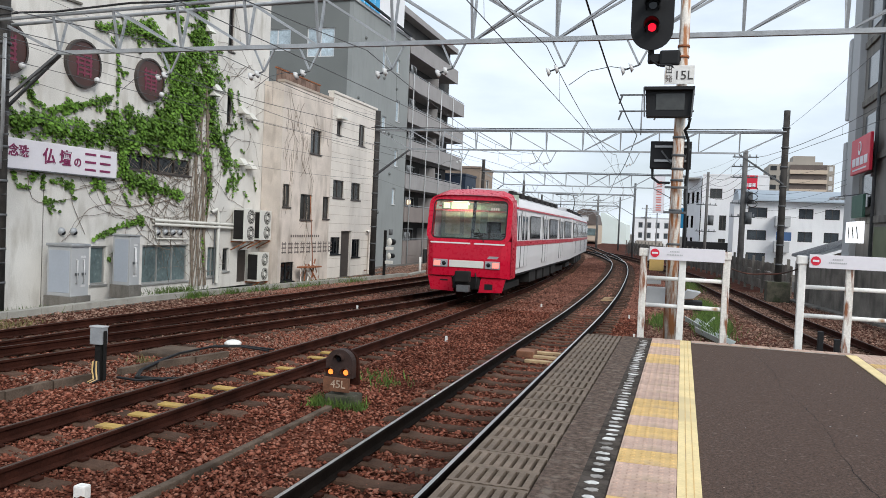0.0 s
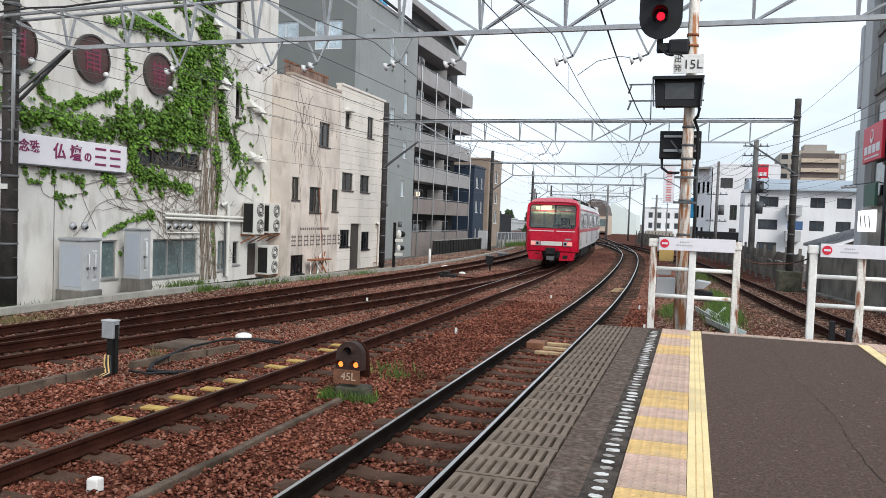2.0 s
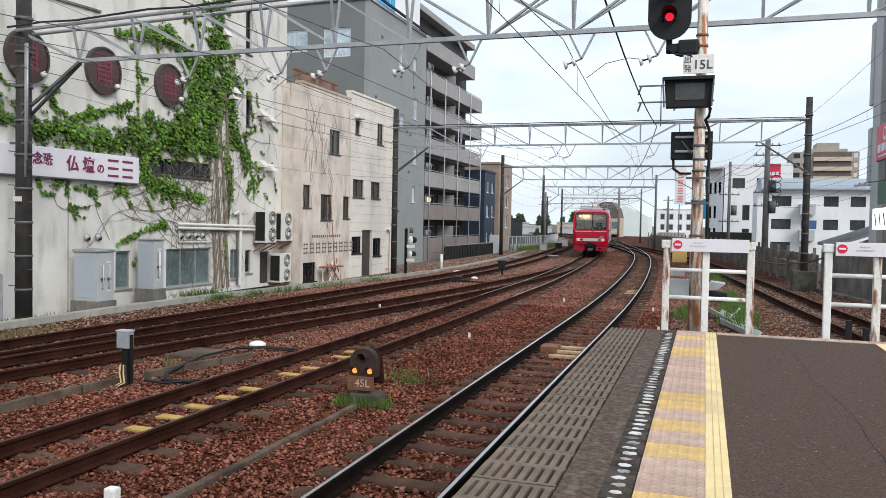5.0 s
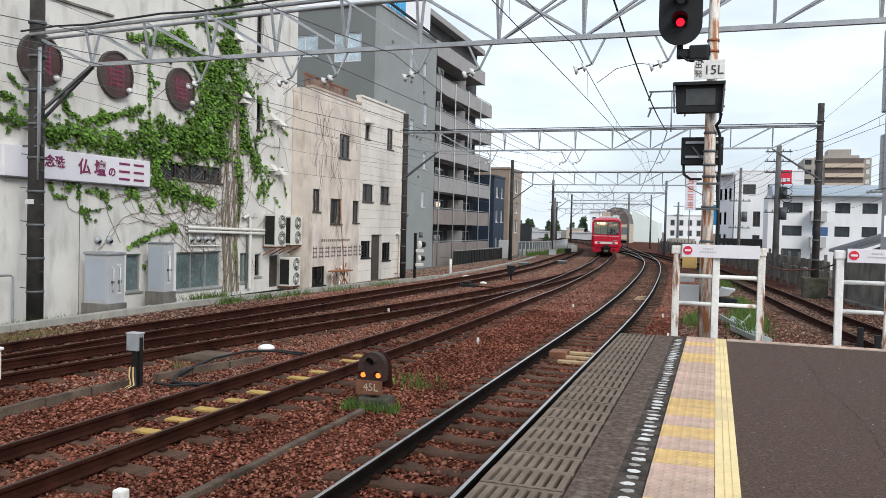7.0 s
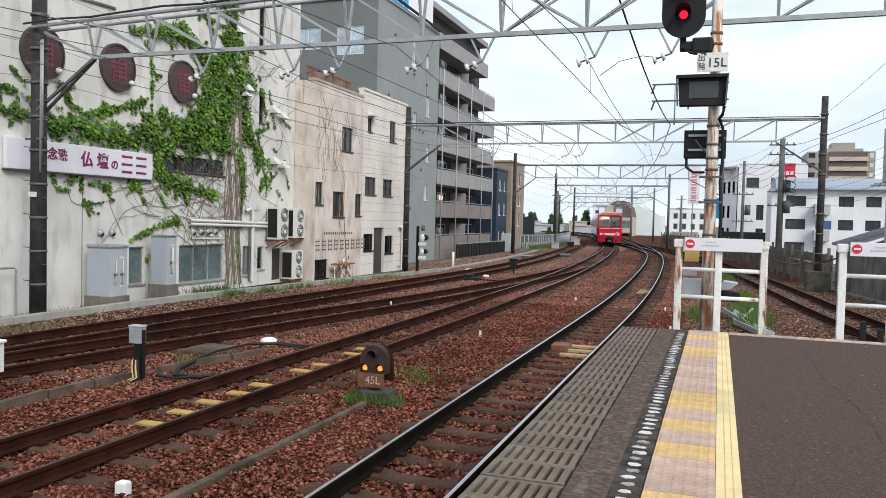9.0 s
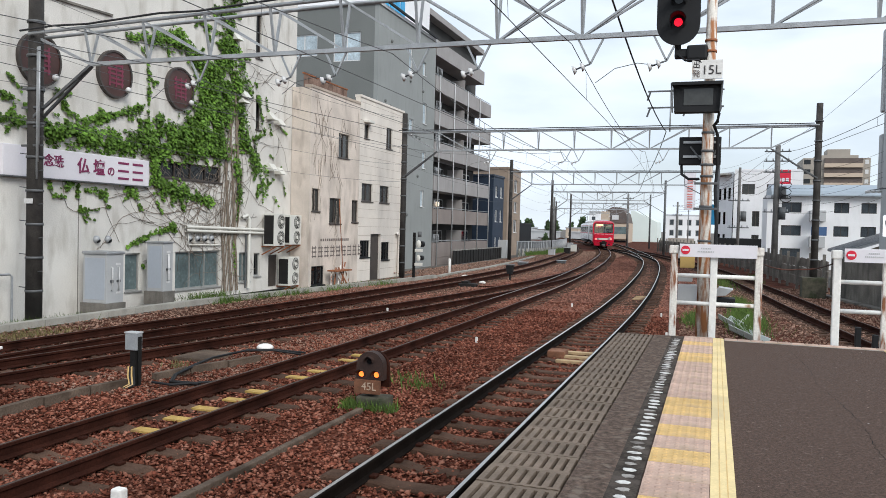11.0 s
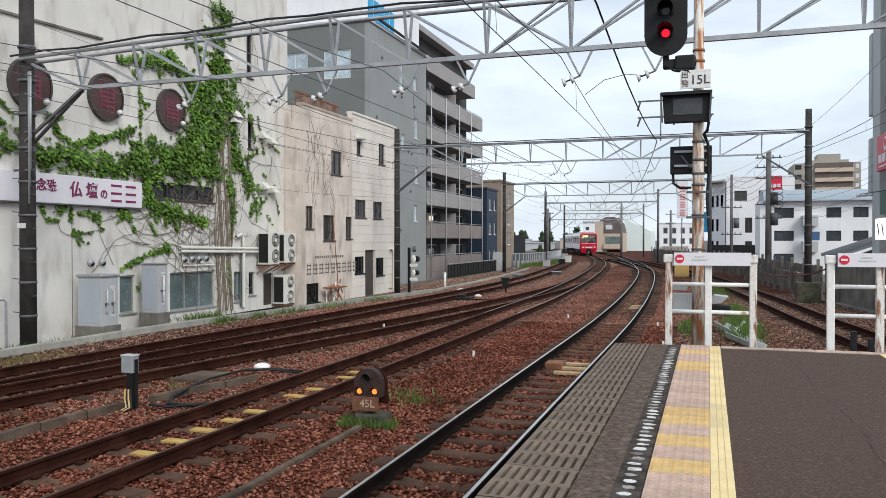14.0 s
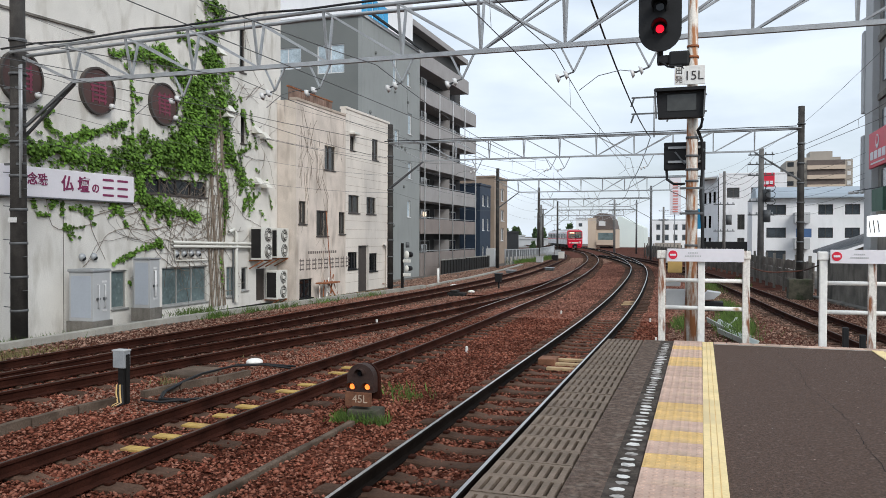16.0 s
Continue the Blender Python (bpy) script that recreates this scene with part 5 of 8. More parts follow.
def catenary(line, zm, zc, y_end, label, shift=0.0):
    """Messenger and contact wire over a track, with droppers, hung at the gantries."""
    t = thing("overhead_wire", (line[0].x, 14.6, zc), label, "overhead wire", "overhead wires")
    ys_ = [-14, *[g[0] for g in GANTRIES if g[0] <= y_end]]
    up, low, drops = [], [], B()
    for a, b in zip(ys_, ys_[1:]):
        n = 12
        for k in range(n + (b == ys_[-1])):
            u = k / n
            yy = a + (b - a) * u
            xx = near(line, yy) + shift
            sag = 0.55 * 4 * u * (1 - u)
            up.append((xx, yy, zm - sag))
            low.append((xx + 0.03 * math.sin(yy * 0.13), yy, zc))
            if k % 3 == 1:
                rod(drops, up[-1], low[-1], 0.0035, n=4, caps=False)
    part("messenger_wire", tube(B(), up, 0.008, 5), M_WIREPALE, t)
    part("contact_wire", tube(B(), low, 0.007, 5), M_WIREPALE, t)
    part("dropper_wire", drops, M_WIREPALE, t, kind="stuff")
    return t


catenary(LINE_1, 5.75, 5.0, 150, "thin dark overhead wires above the platform track")
catenary(LINE_2, 5.75, 5.0, 150, "thin dark overhead wires above the main track")
catenary(LINE_3, 5.7, 4.95, 35, "thin dark overhead wires above the siding")
catenary(LINE_4, 5.7, 4.95, 118, "thin dark overhead wires above the outer track")
catenary(LINE_5, 5.7, 5.0, 60, "thin dark overhead wires above the track by the wall")


def cable_run(pts, r, label, sag=0.4, m=None):
    bm = B()
    chain = []
    for a, b in zip(pts, pts[1:]):
        for k in range(9):
            u = k / 9
            chain.append(Vector(a).lerp(Vector(b), u) - Vector((0, 0, sag * 4 * u * (1 - u))))
    chain.append(Vector(pts[-1]))
    tube(bm, chain, r, 5)
    return single("cable", bm, m or (M_WIRE if r > 0.008 else M_WIREPALE), label, "cable", "line cables")


cable_run([(-1.9, -10, 6.75), (-1.95, 14.6, 6.7), (-2.1, 35, 6.6), (-5, 60, 6.4), (-8, 85, 6.2)], 0.020, "thick black feeder cable under the gantries", 0.3)
for dz, dx in ((7.6, 0.0), (6.2, 0.25), (5.4, 0.22), (4.6, 0.2)):
    cable_run([(-15.4 + dx, -8, dz), (-15.4 + dx, 14.6, dz), (-14.15 + dx, 35, dz - 0.2), (-15.2 + dx, 60, dz - 0.2), (-16.9 + dx, 85, dz - 0.3)], 0.0055, "thin dark cable strung between the poles", 0.35)
for dz, dx in ((6.9, 0.0),):
    cable_run([(3.85 + dx, -8, dz), (3.85 + dx, 35, dz), (0.1 + dx, 60, dz)], 0.006, "thin dark cable strung along the outer poles", 0.4)

single("pole_plinth", box(B(), 3.4, 4.3, 34.6, 35.5, -0.4, 0.62, 0.03), M_BLOTCHCONC, "stained concrete block round a pole's foot", "plinth")

# a bundle of brackets and insulators on the first pole
pb = thing("pole_fittings", (-15.4, 14.6, 4), "steel conduits and brackets strapped to a dark pole", "fittings")
for k in range(3):
    part("conduit", rod(B(), (-15.16 + 0.05 * k, 14.42 - 0.02 * k, 3.2 + k * 0.4), (-15.16 + 0.05 * k, 14.42 - 0.02 * k, 6.3), 0.022, n=8), M_STEEL, pb)
for k in range(5):
    part("bracket", beam(B(), (-15.7, 14.5, 4.0 + k * 0.45), (-15.0, 14.45, 4.0 + k * 0.45), 0.05), M_STEELDARK, pb)

# ---- signal post beyond the platform's end ----
SX, SY = -0.11, 10.92
sp = thing("signal_post", (SX, SY, -0.2), "rusting white-painted signal post with red light and black boxes", "signal")
part("post", rod(B(), (SX, SY, -0.3), (SX, SY, 7.2), 0.086, 0.058, n=20), M_RUSTPOST, sp, "white paint flaking over rust")
for z in (2.2, 3.05, 3.2, 3.38, 3.62, 4.68, 4.82, 2.65):
    part("clamp", rod(B(), (SX, SY, z), (SX, SY, z + 0.03), 0.095 - 0.0035 * z, n=16), M_RUST if z > 4 else M_STEELDARK, sp)
for z in (2.62, 2.95):
    part("step_ring", box(B(), SX - 0.15, SX + 0.15, SY - 0.13, SY - 0.10, z, z + 0.03, 0.006), M_STEELDARK, sp)
hx, hw = -0.525, 0.275
bm = B()
outline = [(hx + hw * math.cos(a), 5.05 + hw * math.sin(a)) for a in np.linspace(math.pi, 2 * math.pi, 13)] + [(hx + hw * math.cos(a), 6.3 + hw * math.sin(a)) for a in np.linspace(0, math.pi, 13)]
prism(bm, outline, "y", SY - 0.12, SY - 0.09)
head = part("signal_head", bm, M_BLACK, sp, "black oval signal backboard")
part("lamp_box", box(B(), hx - 0.13, hx + 0.13, SY - 0.09, SY + 0.12, 4.9, 6.4, 0.02), M_BLACK, head)
for k, z in enumerate((5.07, 5.36, 5.65, 5.94, 6.2)):
    hood = B()
    n = 16
    for i in range(n):
        a0, a1 = radians(-40 + 260 * i / n), radians(-40 + 260 * (i + 1) / n)
        q = [(hx + 0.095 * math.cos(a), yy, z + 0.095 * math.sin(a)) for a, yy in ((a0, SY - 0.12), (a1, SY - 0.12), (a1, SY - 0.32), (a0, SY - 0.32))]
        q2 = [(hx + 0.102 * math.cos(a), yy, z + 0.102 * math.sin(a)) for a, yy in ((a0, SY - 0.12), (a1, SY - 0.12), (a1, SY - 0.32), (a0, SY - 0.32))]
        hood.faces.new([hood.verts.new(p) for p in q])
        hood.faces.new([hood.verts.new(p) for p in q2][::-1])
    part("hood", hood, M_BLACK, head)
    part("lens", rod(B(), (hx, SY - 0.135, z), (hx, SY - 0.12, z), 0.053, n=20), M_RED if k == 0 else M_GLASS, head, "glowing red lens" if k == 0 else "unlit lens")
part("bracket_arm", box(B(), hx - 0.04, SX, SY - 0.06, SY + 0.06, 4.62, 4.74, 0.02), M_BLACK, sp)
part("bracket_box", box(B(), SX - 0.3, SX - 0.04, SY - 0.09, SY + 0.09, 4.58, 4.78, 0.03), M_BLACK, sp)
part("head_stem", rod(B(), (hx, SY - 0.02, 4.66), (hx, SY - 0.02, 4.95), 0.04), M_BLACK, sp)
part("cable", tube(B(), [(hx, SY - 0.06, 4.66), (-0.42, SY - 0.12, 4.57), (-0.25, SY - 0.14, 4.56), (-0.18, SY - 0.12, 4.48)], 0.016), M_BLACK, sp)
plate = part("number_plate_board", box(B(), -0.335, 0.045, SY - 0.145, SY - 0.13, 4.315, 4.56, 0.004), M_WHITE, sp, "white plate reading 15L")
writing("lettering", "15", 0.165, Matrix.Translation((-0.135, SY - 0.147, 4.425)) @ FACE_MY, M_TEXT, sp)
writing("lettering", "L", 0.165, Matrix.Translation((-0.01, SY - 0.147, 4.425)) @ FACE_MY, M_TEXT, sp)
writing("lettering", "出", 0.095, Matrix.Translation((-0.278, SY - 0.147, 4.495)) @ FACE_MY, M_TEXT, sp)
writing("lettering", "発", 0.10, Matrix.Translation((-0.278, SY - 0.147, 4.38)) @ FACE_MY, M_FADETEXT, sp)
bm = B()
prism(bm, [(-0.56, 4.24), (0.045, 4.24), (0.025, 3.875), (-0.535, 3.875)], "y", SY - 0.27, SY - 0.1)
ib = part("route_indicator", bm, M_BLACK, sp, "black hooded route indicator with a dark screen")
part("screen", box(B(), -0.42, -0.06, SY - 0.278, SY - 0.268, 3.96, 4.17), M_GLASSMID, ib)
part("visor", prism(B(), [(-0.575, 4.25), (0.06, 4.25), (0.045, 4.21), (-0.56, 4.21)], "y", SY - 0.36, SY - 0.271), M_BLACK, ib)
for s, xx in ((-1, -0.585), (1, 0.04)):
    part("side_visor", prism(B(), [(xx, 4.245), (xx + 0.02, 4.245), (xx + 0.02 - 0.02 * s, 3.87), (xx - 0.02 * s, 3.87)], "y", SY - 0.33, SY - 0.271), M_STEELDARK, ib)
rb = part("rear_indicator", box(B(), -0.475, 0.06, SY + 0.13, SY + 0.28, 3.23, 3.6, 0.012), M_BLACK, sp, "black box facing away, on clamps")
for z in (3.32, 3.51):
    part("mount_bar", box(B(), -0.42, 0.03, SY + 0.1, SY + 0.131, z, z + 0.03), M_STEEL, rb)
for a, b in (((-0.33, 3.47), (-0.2, 3.3)), ((0.04, 3.5), (-0.06, 3.3))):
    part("strut", beam(B(), (a[0], SY + 0.12, a[1]), (b[0], SY + 0.1, b[1]), 0.02), M_STEELDARK, rb)
part("cable", tube(B(), [(-0.44, SY + 0.2, 3.23), (-0.43, SY + 0.1, 3.1), (-0.34, SY, 3.03), (-0.2, SY - 0.02, 3.03)], 0.018), M_BLACK, sp)
part("cable", tube(B(), [(0.02, SY - 0.15, 3.87), (0.0, SY - 0.14, 3.76), (-0.04, SY - 0.1, 3.72), (0.01, SY + 0.0, 3.6), (0.02, SY + 0.05, 3.2), (0.0, SY + 0.02, 2.9), (0.03, SY, 2.4), (0.01, SY, 1.6), (0.0, SY, 0.2)], 0.022), M_BLACK, sp)
part("ochre_box", box(B(), -0.40, -0.22, SY - 0.25, SY - 0.1, 1.86, 2.04, 0.01), M_OCHRE, sp)
part("grey_box", box(B(), -0.42, -0.24, SY - 0.22, SY - 0.08, 1.68, 1.78, 0.01), M_CABINET, sp)
part("grey_box", box(B(), -0.42, -0.18, SY - 0.24, SY - 0.06, 1.42, 1.64, 0.01), M_CABINET, sp)
part("tipped_lid", prism(B(), [(0.0, 1.48), (0.18, 1.50), (0.27, 1.58), (0.1, 1.6)], "y", SY + 0.1, SY + 0.45), M_CABINET, sp)
part("dark_box", box(B(), 0.0, 0.3, SY + 0.1, SY + 0.4, 1.34, 1.46, 0.01), M_BLACK, sp)

# ---- white fences at the platform's end ----
def end_fence(xs_, label, rusty):
    f = thing("platform_end_fence", (xs_[0], 10.47, 0), label, "fence", "platform end fences")
    for i, x_ in enumerate(xs_):
        m = M_RUSTWHITE if i in rusty else M_WHITE
        p = part("post", box(B(), x_ - 0.043, x_ + 0.043, 10.43, 10.51, -0.3, 2.12, 0.012), m, f)
        part("cap", box(B(), x_ - 0.066, x_ + 0.052, 10.415, 10.525, 2.05, 2.155, 0.015), m, p)
    for z in (1.425, 1.775):
        part("rail", rod(B(), (xs_[0], 10.47, z), (xs_[-1], 10.47, z), 0.027, n=10), M_WHITE, f)
    b = part("sign_board", box(B(), xs_[0] + 0.065, xs_[-1] - 0.03, 10.385, 10.405, 2.015, 2.178, 0.004), M_SIGNWHITE, f, "white board with a no-entry disc")
    cx = xs_[0] + 0.135
    part("no_entry_disc", rod(B(), (cx, 10.378, 2.1), (cx, 10.384, 2.1), 0.055, n=24), M_REDSIGN, b)
    part("bar", box(B(), cx - 0.036, cx + 0.036, 10.374, 10.3785, 2.088, 2.112), M_SIGNWHITE, b)
    for k, (a, w, z) in enumerate(((0.32, 0.12, 2.125), (0.28, 0.2, 2.085))):
        tb = B()
        for j in range(int(w / 0.02)):
            box(tb, xs_[0] + a + j * 0.02, xs_[0] + a + j * 0.02 + 0.013, 10.381, 10.3855, z - 0.008, z + 0.009)
        part("text_line", tb, M_FARGREY, b, kind="stuff")
    return f


end_fence([-0.46, 0.02, 0.55], "white-painted pipe fence with rusty posts and sign board", (0, 2))
end_fence([1.42, 1.95, 2.6], "white pipe fence with sign board before the wall", (1,))
cable_run([(0.6, 10.5, 1.95), (1.0, 10.6, 1.9), (1.4, 10.5, 2.0)], 0.009, "rusty chain between two fences", 0.03, M_DWARF)

# ---- trackside: dwarf signal, boxes, troughs ----
DY, DZ = 9.88, -0.11  # the dwarf signal's front and its shift in height
ds = thing("dwarf_signal", (-4.4, 9.95, -0.2), "weathered black dwarf signal with two orange lamps and plate", "signal")
part("base", box(B(), -4.60, -4.16, 9.82, 10.15, -0.3, -0.05, 0.03), M_BLOTCHCONC, ds, "dark blotched concrete block")
arch = [(-4.62, 0.18)] + [(-4.42 + 0.2 * math.cos(a), 0.37 + 0.2 * math.sin(a)) for a in np.linspace(math.pi, 0, 13)] + [(-4.22, 0.18)]
hd = part("head", prism(B(), arch, "y", DY, DY + 0.13), M_DWARF, ds, "rusty black round-topped lamp housing")
part("rear_shell", prism(B(), [(p[0] + 0.02, p[1] - 0.01) for p in [(-4.6, 0.08)] + arch[1:-1] + [(-4.2, 0.08)]], "y", DY + 0.145, DY + 0.2), M_RAIL, hd)
for cx, cz, lit in ((-4.535, 0.255, 1), (-4.31, 0.26, 1), (-4.42, 0.44, 0)):
    hood = B()
    for i in range(12):
        a0, a1 = radians(-10 + 200 * i / 12), radians(-10 + 200 * (i + 1) / 12)
        hood.faces.new([hood.verts.new((cx + 0.06 * math.cos(a), yy, cz + 0.06 * math.sin(a))) for a, yy in ((a0, DY), (a1, DY), (a1, DY - 0.07), (a0, DY - 0.07))])
        hood.faces.new([hood.verts.new((cx + 0.066 * math.cos(a), yy, cz + 0.066 * math.sin(a))) for a, yy in ((a0, DY - 0.07), (a1, DY - 0.07), (a1, DY), (a0, DY))])
    part("hood", hood, M_DWARF, hd)
    part("lamp", rod(B(), (cx, DY - 0.02, cz), (cx, DY, cz), 0.036, n=16), M_ORANGE if lit else M_GLASS, hd, "glowing orange lamp" if lit else "unlit lamp")
part("plate", box(B(), -4.625, -4.23, DY - 0.06, DY - 0.045, -0.005, 0.19, 0.005), mat("rusty_plate", (0.16, 0.07, 0.038), 0.85, 0.3, 8.0, 50.0, 0.2, dirt=(0.10, 0.045, 0.025), spot=0.55), ds, "rusty plate reading 45L")
writing("lettering", "45L", 0.15, Matrix.Translation((-4.40, DY - 0.064, 0.095)) @ FACE_MY, M_PALETEXT, ds)
part("stalk", box(B(), -4.52, -4.32, DY + 0.02, DY + 0.12, -0.03, 0.18, 0.01), M_VOID, ds)

tr_ = thing("cable_trough", (-4.4, 7, -0.2), "narrow weathered concrete cable trough in the ballast", "cable trough")
for k in range(13):
    y_ = 9.62 - k * 0.6
    part("trough_lid", box(B(), -4.47 + random.uniform(-0.010, 0.010), -4.38, y_ - 0.592, y_, -0.3, -0.15 + random.uniform(-0.012, 0.008), 0.015), M_TROUGH, tr_)
tr2 = thing("cable_trough", (-8.3, 10, -0.2), "broken concrete cable trough beside the siding", "cable trough")
for k, (xa, ya, xb, yb) in enumerate(((-8.4, 6.6, -8.4, 7.3), (-8.4, 7.33, -8.4, 8.1), (-8.4, 8.13, -8.38, 8.9), (-8.38, 8.95, -8.2, 9.5), (-8.2, 10.1, -8.1, 10.8), (-8.1, 10.85, -7.85, 11.5), (-7.85, 11.55, -7.7, 12.3))):
    part("trough_lid", beam(B(), (xa, ya, -0.21), (xb, yb, -0.205 + 0.012 * (k % 2)), 0.10, 0.24), M_TROUGH, tr2)
single("flat_slab", box(B(), -9.1, -8.45, 11.7, 12.6, -0.26, -0.13, 0.02), M_TROUGH, "flat broken concrete slab lying in the ballast", "slab")

rl = thing("relay_box", (-8.1, 9.65, -0.2), "small grey trackside box on a short dark post", "relay box")
part("box", box(B(), -8.32, -8.11, 9.58, 9.72, 0.345, 0.60, 0.015), M_STEEL, rl)
part("lid", box(B(), -8.33, -8.10, 9.57, 9.73, 0.595, 0.62, 0.01), M_CABINET, rl)
part("post", box(B(), -8.24, -8.14, 9.6, 9.68, -0.25, 0.345, 0.01), M_VOID, rl)
part("bracket", box(B(), -8.109, -8.09, 9.62, 9.68, -0.2, 0.55), M_VOID, rl)
for k, m in enumerate((M_YELLOW, M_BLACK, M_YELLOW, M_BLACK)):
    part("hose", tube(B(), [(-8.24 + 0.03 * k, 9.58, 0.1), (-8.21 + 0.035 * k, 9.53, -0.02), (-8.12 + 0.03 * k, 9.46, -0.14), (-8.2 + 0.03 * k, 9.4, -0.19)], 0.018), m, rl)
rl2 = thing("relay_box", (-8.8, 7.7, -0.2), "white trackside box on a short post", "relay box")
part("box", box(B(), -9.2, -8.83, 7.65, 7.85, 0.17, 0.56, 0.012), M_ACWHITE, rl2)
part("lid", box(B(), -9.22, -8.805, 7.63, 7.87, 0.56, 0.6, 0.012), M_WHITE, rl2)
part("post", box(B(), -9.07, -8.97, 7.71, 7.79, -0.25, 0.17, 0.01), M_VOID, rl2)
for k in range(3):
    r_ = 0.02
    pts = [(-7.3, 9.95 + 0.05 * k, -0.16), (-7.75, 9.85 + 0.06 * k, -0.15), (-7.98, 10.25 + 0.05 * k, -0.13), (-8.1, 10.9 + 0.1 * k, -0.08), (-8.2, 11.6, -0.07), (-8.2, 12.5 + 0.1 * k, -0.09), (-7.9, 13.0 + 0.1 * k, -0.13), (-7.3, 12.9 + 0.2 * k, -0.16)] if k else [(-7.95, 9.75, -0.14), (-7.6, 9.75, -0.15), (-7.3, 10.1, -0.15), (-6.8, 10.5, -0.16)]
    single("loose_cable", tube(B(), pts, r_), M_BLACK, "loose black cable lying on the ballast", "cable", "loose cables")
single("white_marker", box(B(), -4.995, -4.88, 5.60, 5.70, -0.22, -0.085, 0.02), M_WHITE, "white-painted concrete marker stub in the ballast", "marker")
for (x_, y_, r_) in ((-8.32, 13.5, 0.17), (-9.75, 33.77, 0.16), (-11.62, 37.2, 0.22)):
    single("marker_dome", ball(B(), (x_, y_, -0.16), r_, 1, 1, 0.45, 14), M_WHITE, "white dome marker lying between the tracks", "marker", "dome markers")
for (x_, y_) in ((-4.85, 16.5), (-4.3, 25.5), (-8.9, 21), (-1.4, 24), (-1.0, 19.5)):
    single("white_stake", box(B(), x_ - 0.025, x_ + 0.025, y_ - 0.025, y_ + 0.025, -0.25, -0.09, 0.006), M_WHITE, "short white stake in the ballast", "stake", "stakes")
# yellow-painted plates on the main track's sleepers
for k in range(9):
    y_ = 7.6 + 0.6 * (k + (k > 4) + (k > 6))
    single("yellow_plate", box(B(), -6.42 + 0.004 * k - 0.03 * (k % 3), -6.10 + 0.004 * k, y_ - 0.085, y_ + 0.085, -0.19, -0.166), mat("yellow_marking", (0.44, 0.29, 0.085), 0.8, 0.2, 8.0, 50.0, 0.15, dirt=(0.3, 0.19, 0.08), spot=0.56) if k == 0 else bpy.data.materials["yellow_marking"], "yellow-painted plate on a sleeper", "plate", "yellow plates")
single("wooden_block", box(B(), -3.02, -2.68, 15.2, 15.65, -0.2, -0.07, 0.02), mat("rusty_board", (0.2, 0.09, 0.05), 0.9, 0.3, 5.0, 40.0, 0.2), "rust-brown board lying between the rails", "board")
# pale strips: the light on these sleepers is put into their colour
for y_ in (14.75, 15.3, 15.85, 29.4, 30.0, 30.6):
    single("pale_timber", box(B(), -2.75, -2.2, y_ - 0.08, y_ + 0.08, -0.2, -0.145, 0.01), mat("lit_sleeper_face", (0.42, 0.30, 0.17), 0.9, 0.2, 6.0, 40.0, 0.15) if y_ < 14.8 else bpy.data.materials["lit_sleeper_face"], "pale strip for a lit sleeper between the rails", "timber", "pale timbers")

# point machine and its box
pm = thing("spring_box", (-9.25, 36.8, -0.2), "dark trackside box on a short leg", "trackside box")
part("box", prism(B(), [(-9.42, 0.52), (-9.08, 0.52), (-9.14, 0.12), (-9.36, 0.1)], "y", 36.6, 36.95), M_BLACK, pm)
part("lid", box(B(), -9.44, -9.06, 36.57, 36.98, 0.52, 0.56, 0.01), M_STEELDARK, pm)
part("leg", box(B(), -9.28, -9.21, 36.75, 36.83, -0.3, 0.14), M_BLACK, pm)
po = thing("point_machine", (-9.75, 31.6, -0.2), "low dark point machine lying beside the siding", "point machine")
part("body", box(B(), -10.15, -9.4, 31.4, 31.9, -0.26, -0.06, 0.03), M_TGREY, po)
part("motor_cover", box(B(), -10.0, -9.7, 31.45, 31.85, -0.06, 0.04, 0.03), M_TGREY, po)
part("drive_rod", rod(B(), (-9.4, 31.65, -0.16), (-8.1, 31.65, -0.16), 0.025, n=8), M_RAIL, po)
single("white_post", rod(B(), (-12.9, 38.5, -0.3), (-12.9, 38.5, 0.66), 0.065, n=12), M_WHITE, "short round white post beside the outer track", "post")

# low signal cluster beside the outer track
ls = thing("repeater_signal", (-12.9, 33.4, -0.3), "short dark post with two white-backed lamps", "signal")
part("post", box(B(), -12.97, -12.86, 33.35, 33.46, -0.3, 2.0, 0.01), M_VOID, ls)
for z, r_ in ((1.48, 0.16), (0.85, 0.13)):
    part("lamp_back", ball(B(), (-12.68, 33.35, z), r_, 0.75, 0.5, 1.15, 14), M_ACWHITE, ls, "white rounded lamp back")
    part("hood", rod(B(), (-12.62, 33.42, z), (-12.58, 33.6, z), r_ * 0.85, n=14), M_BLACK, ls)
    part("shelf_box", box(B(), -12.83, -12.52, 33.25, 33.5, z - 0.36, z - 0.22, 0.02), M_ACWHITE, ls)
part("top_fitting", rod(B(), (-12.66, 33.4, 1.8), (-12.66, 33.4, 2.05), 0.09, n=10), M_STEELDARK, ls)

# kerb along the buildings
kb = thing("low_kerb", (-14.4, 18, -0.3), "low weathered concrete kerb in blocks beside gravel", "kerb", kind="structure")
KL = smooth_line([(-14.3, 4), (-14.5, 12), (-14.55, 18), (-14.2, 23), (-13.75, 27), (-13.1, 32), (-12.75, 36)], 1.0)
for a, b in zip(KL, KL[1:]):
    d = (b - a) * 0.006
    part("kerb_block", beam(B(), a + d + Vector((0, 0, -0.12)), b - d + Vector((0, 0, -0.12 + random.uniform(-0.006, 0.006))), 0.26, 0.15), mat("pale_kerb", (0.33, 0.32, 0.285), 0.9, 0.2, 1.5, 40.0, 0.25, streak=0.6, dirt=(0.2, 0.19, 0.165)) if a is KL[0] else bpy.data.materials["pale_kerb"], kb)

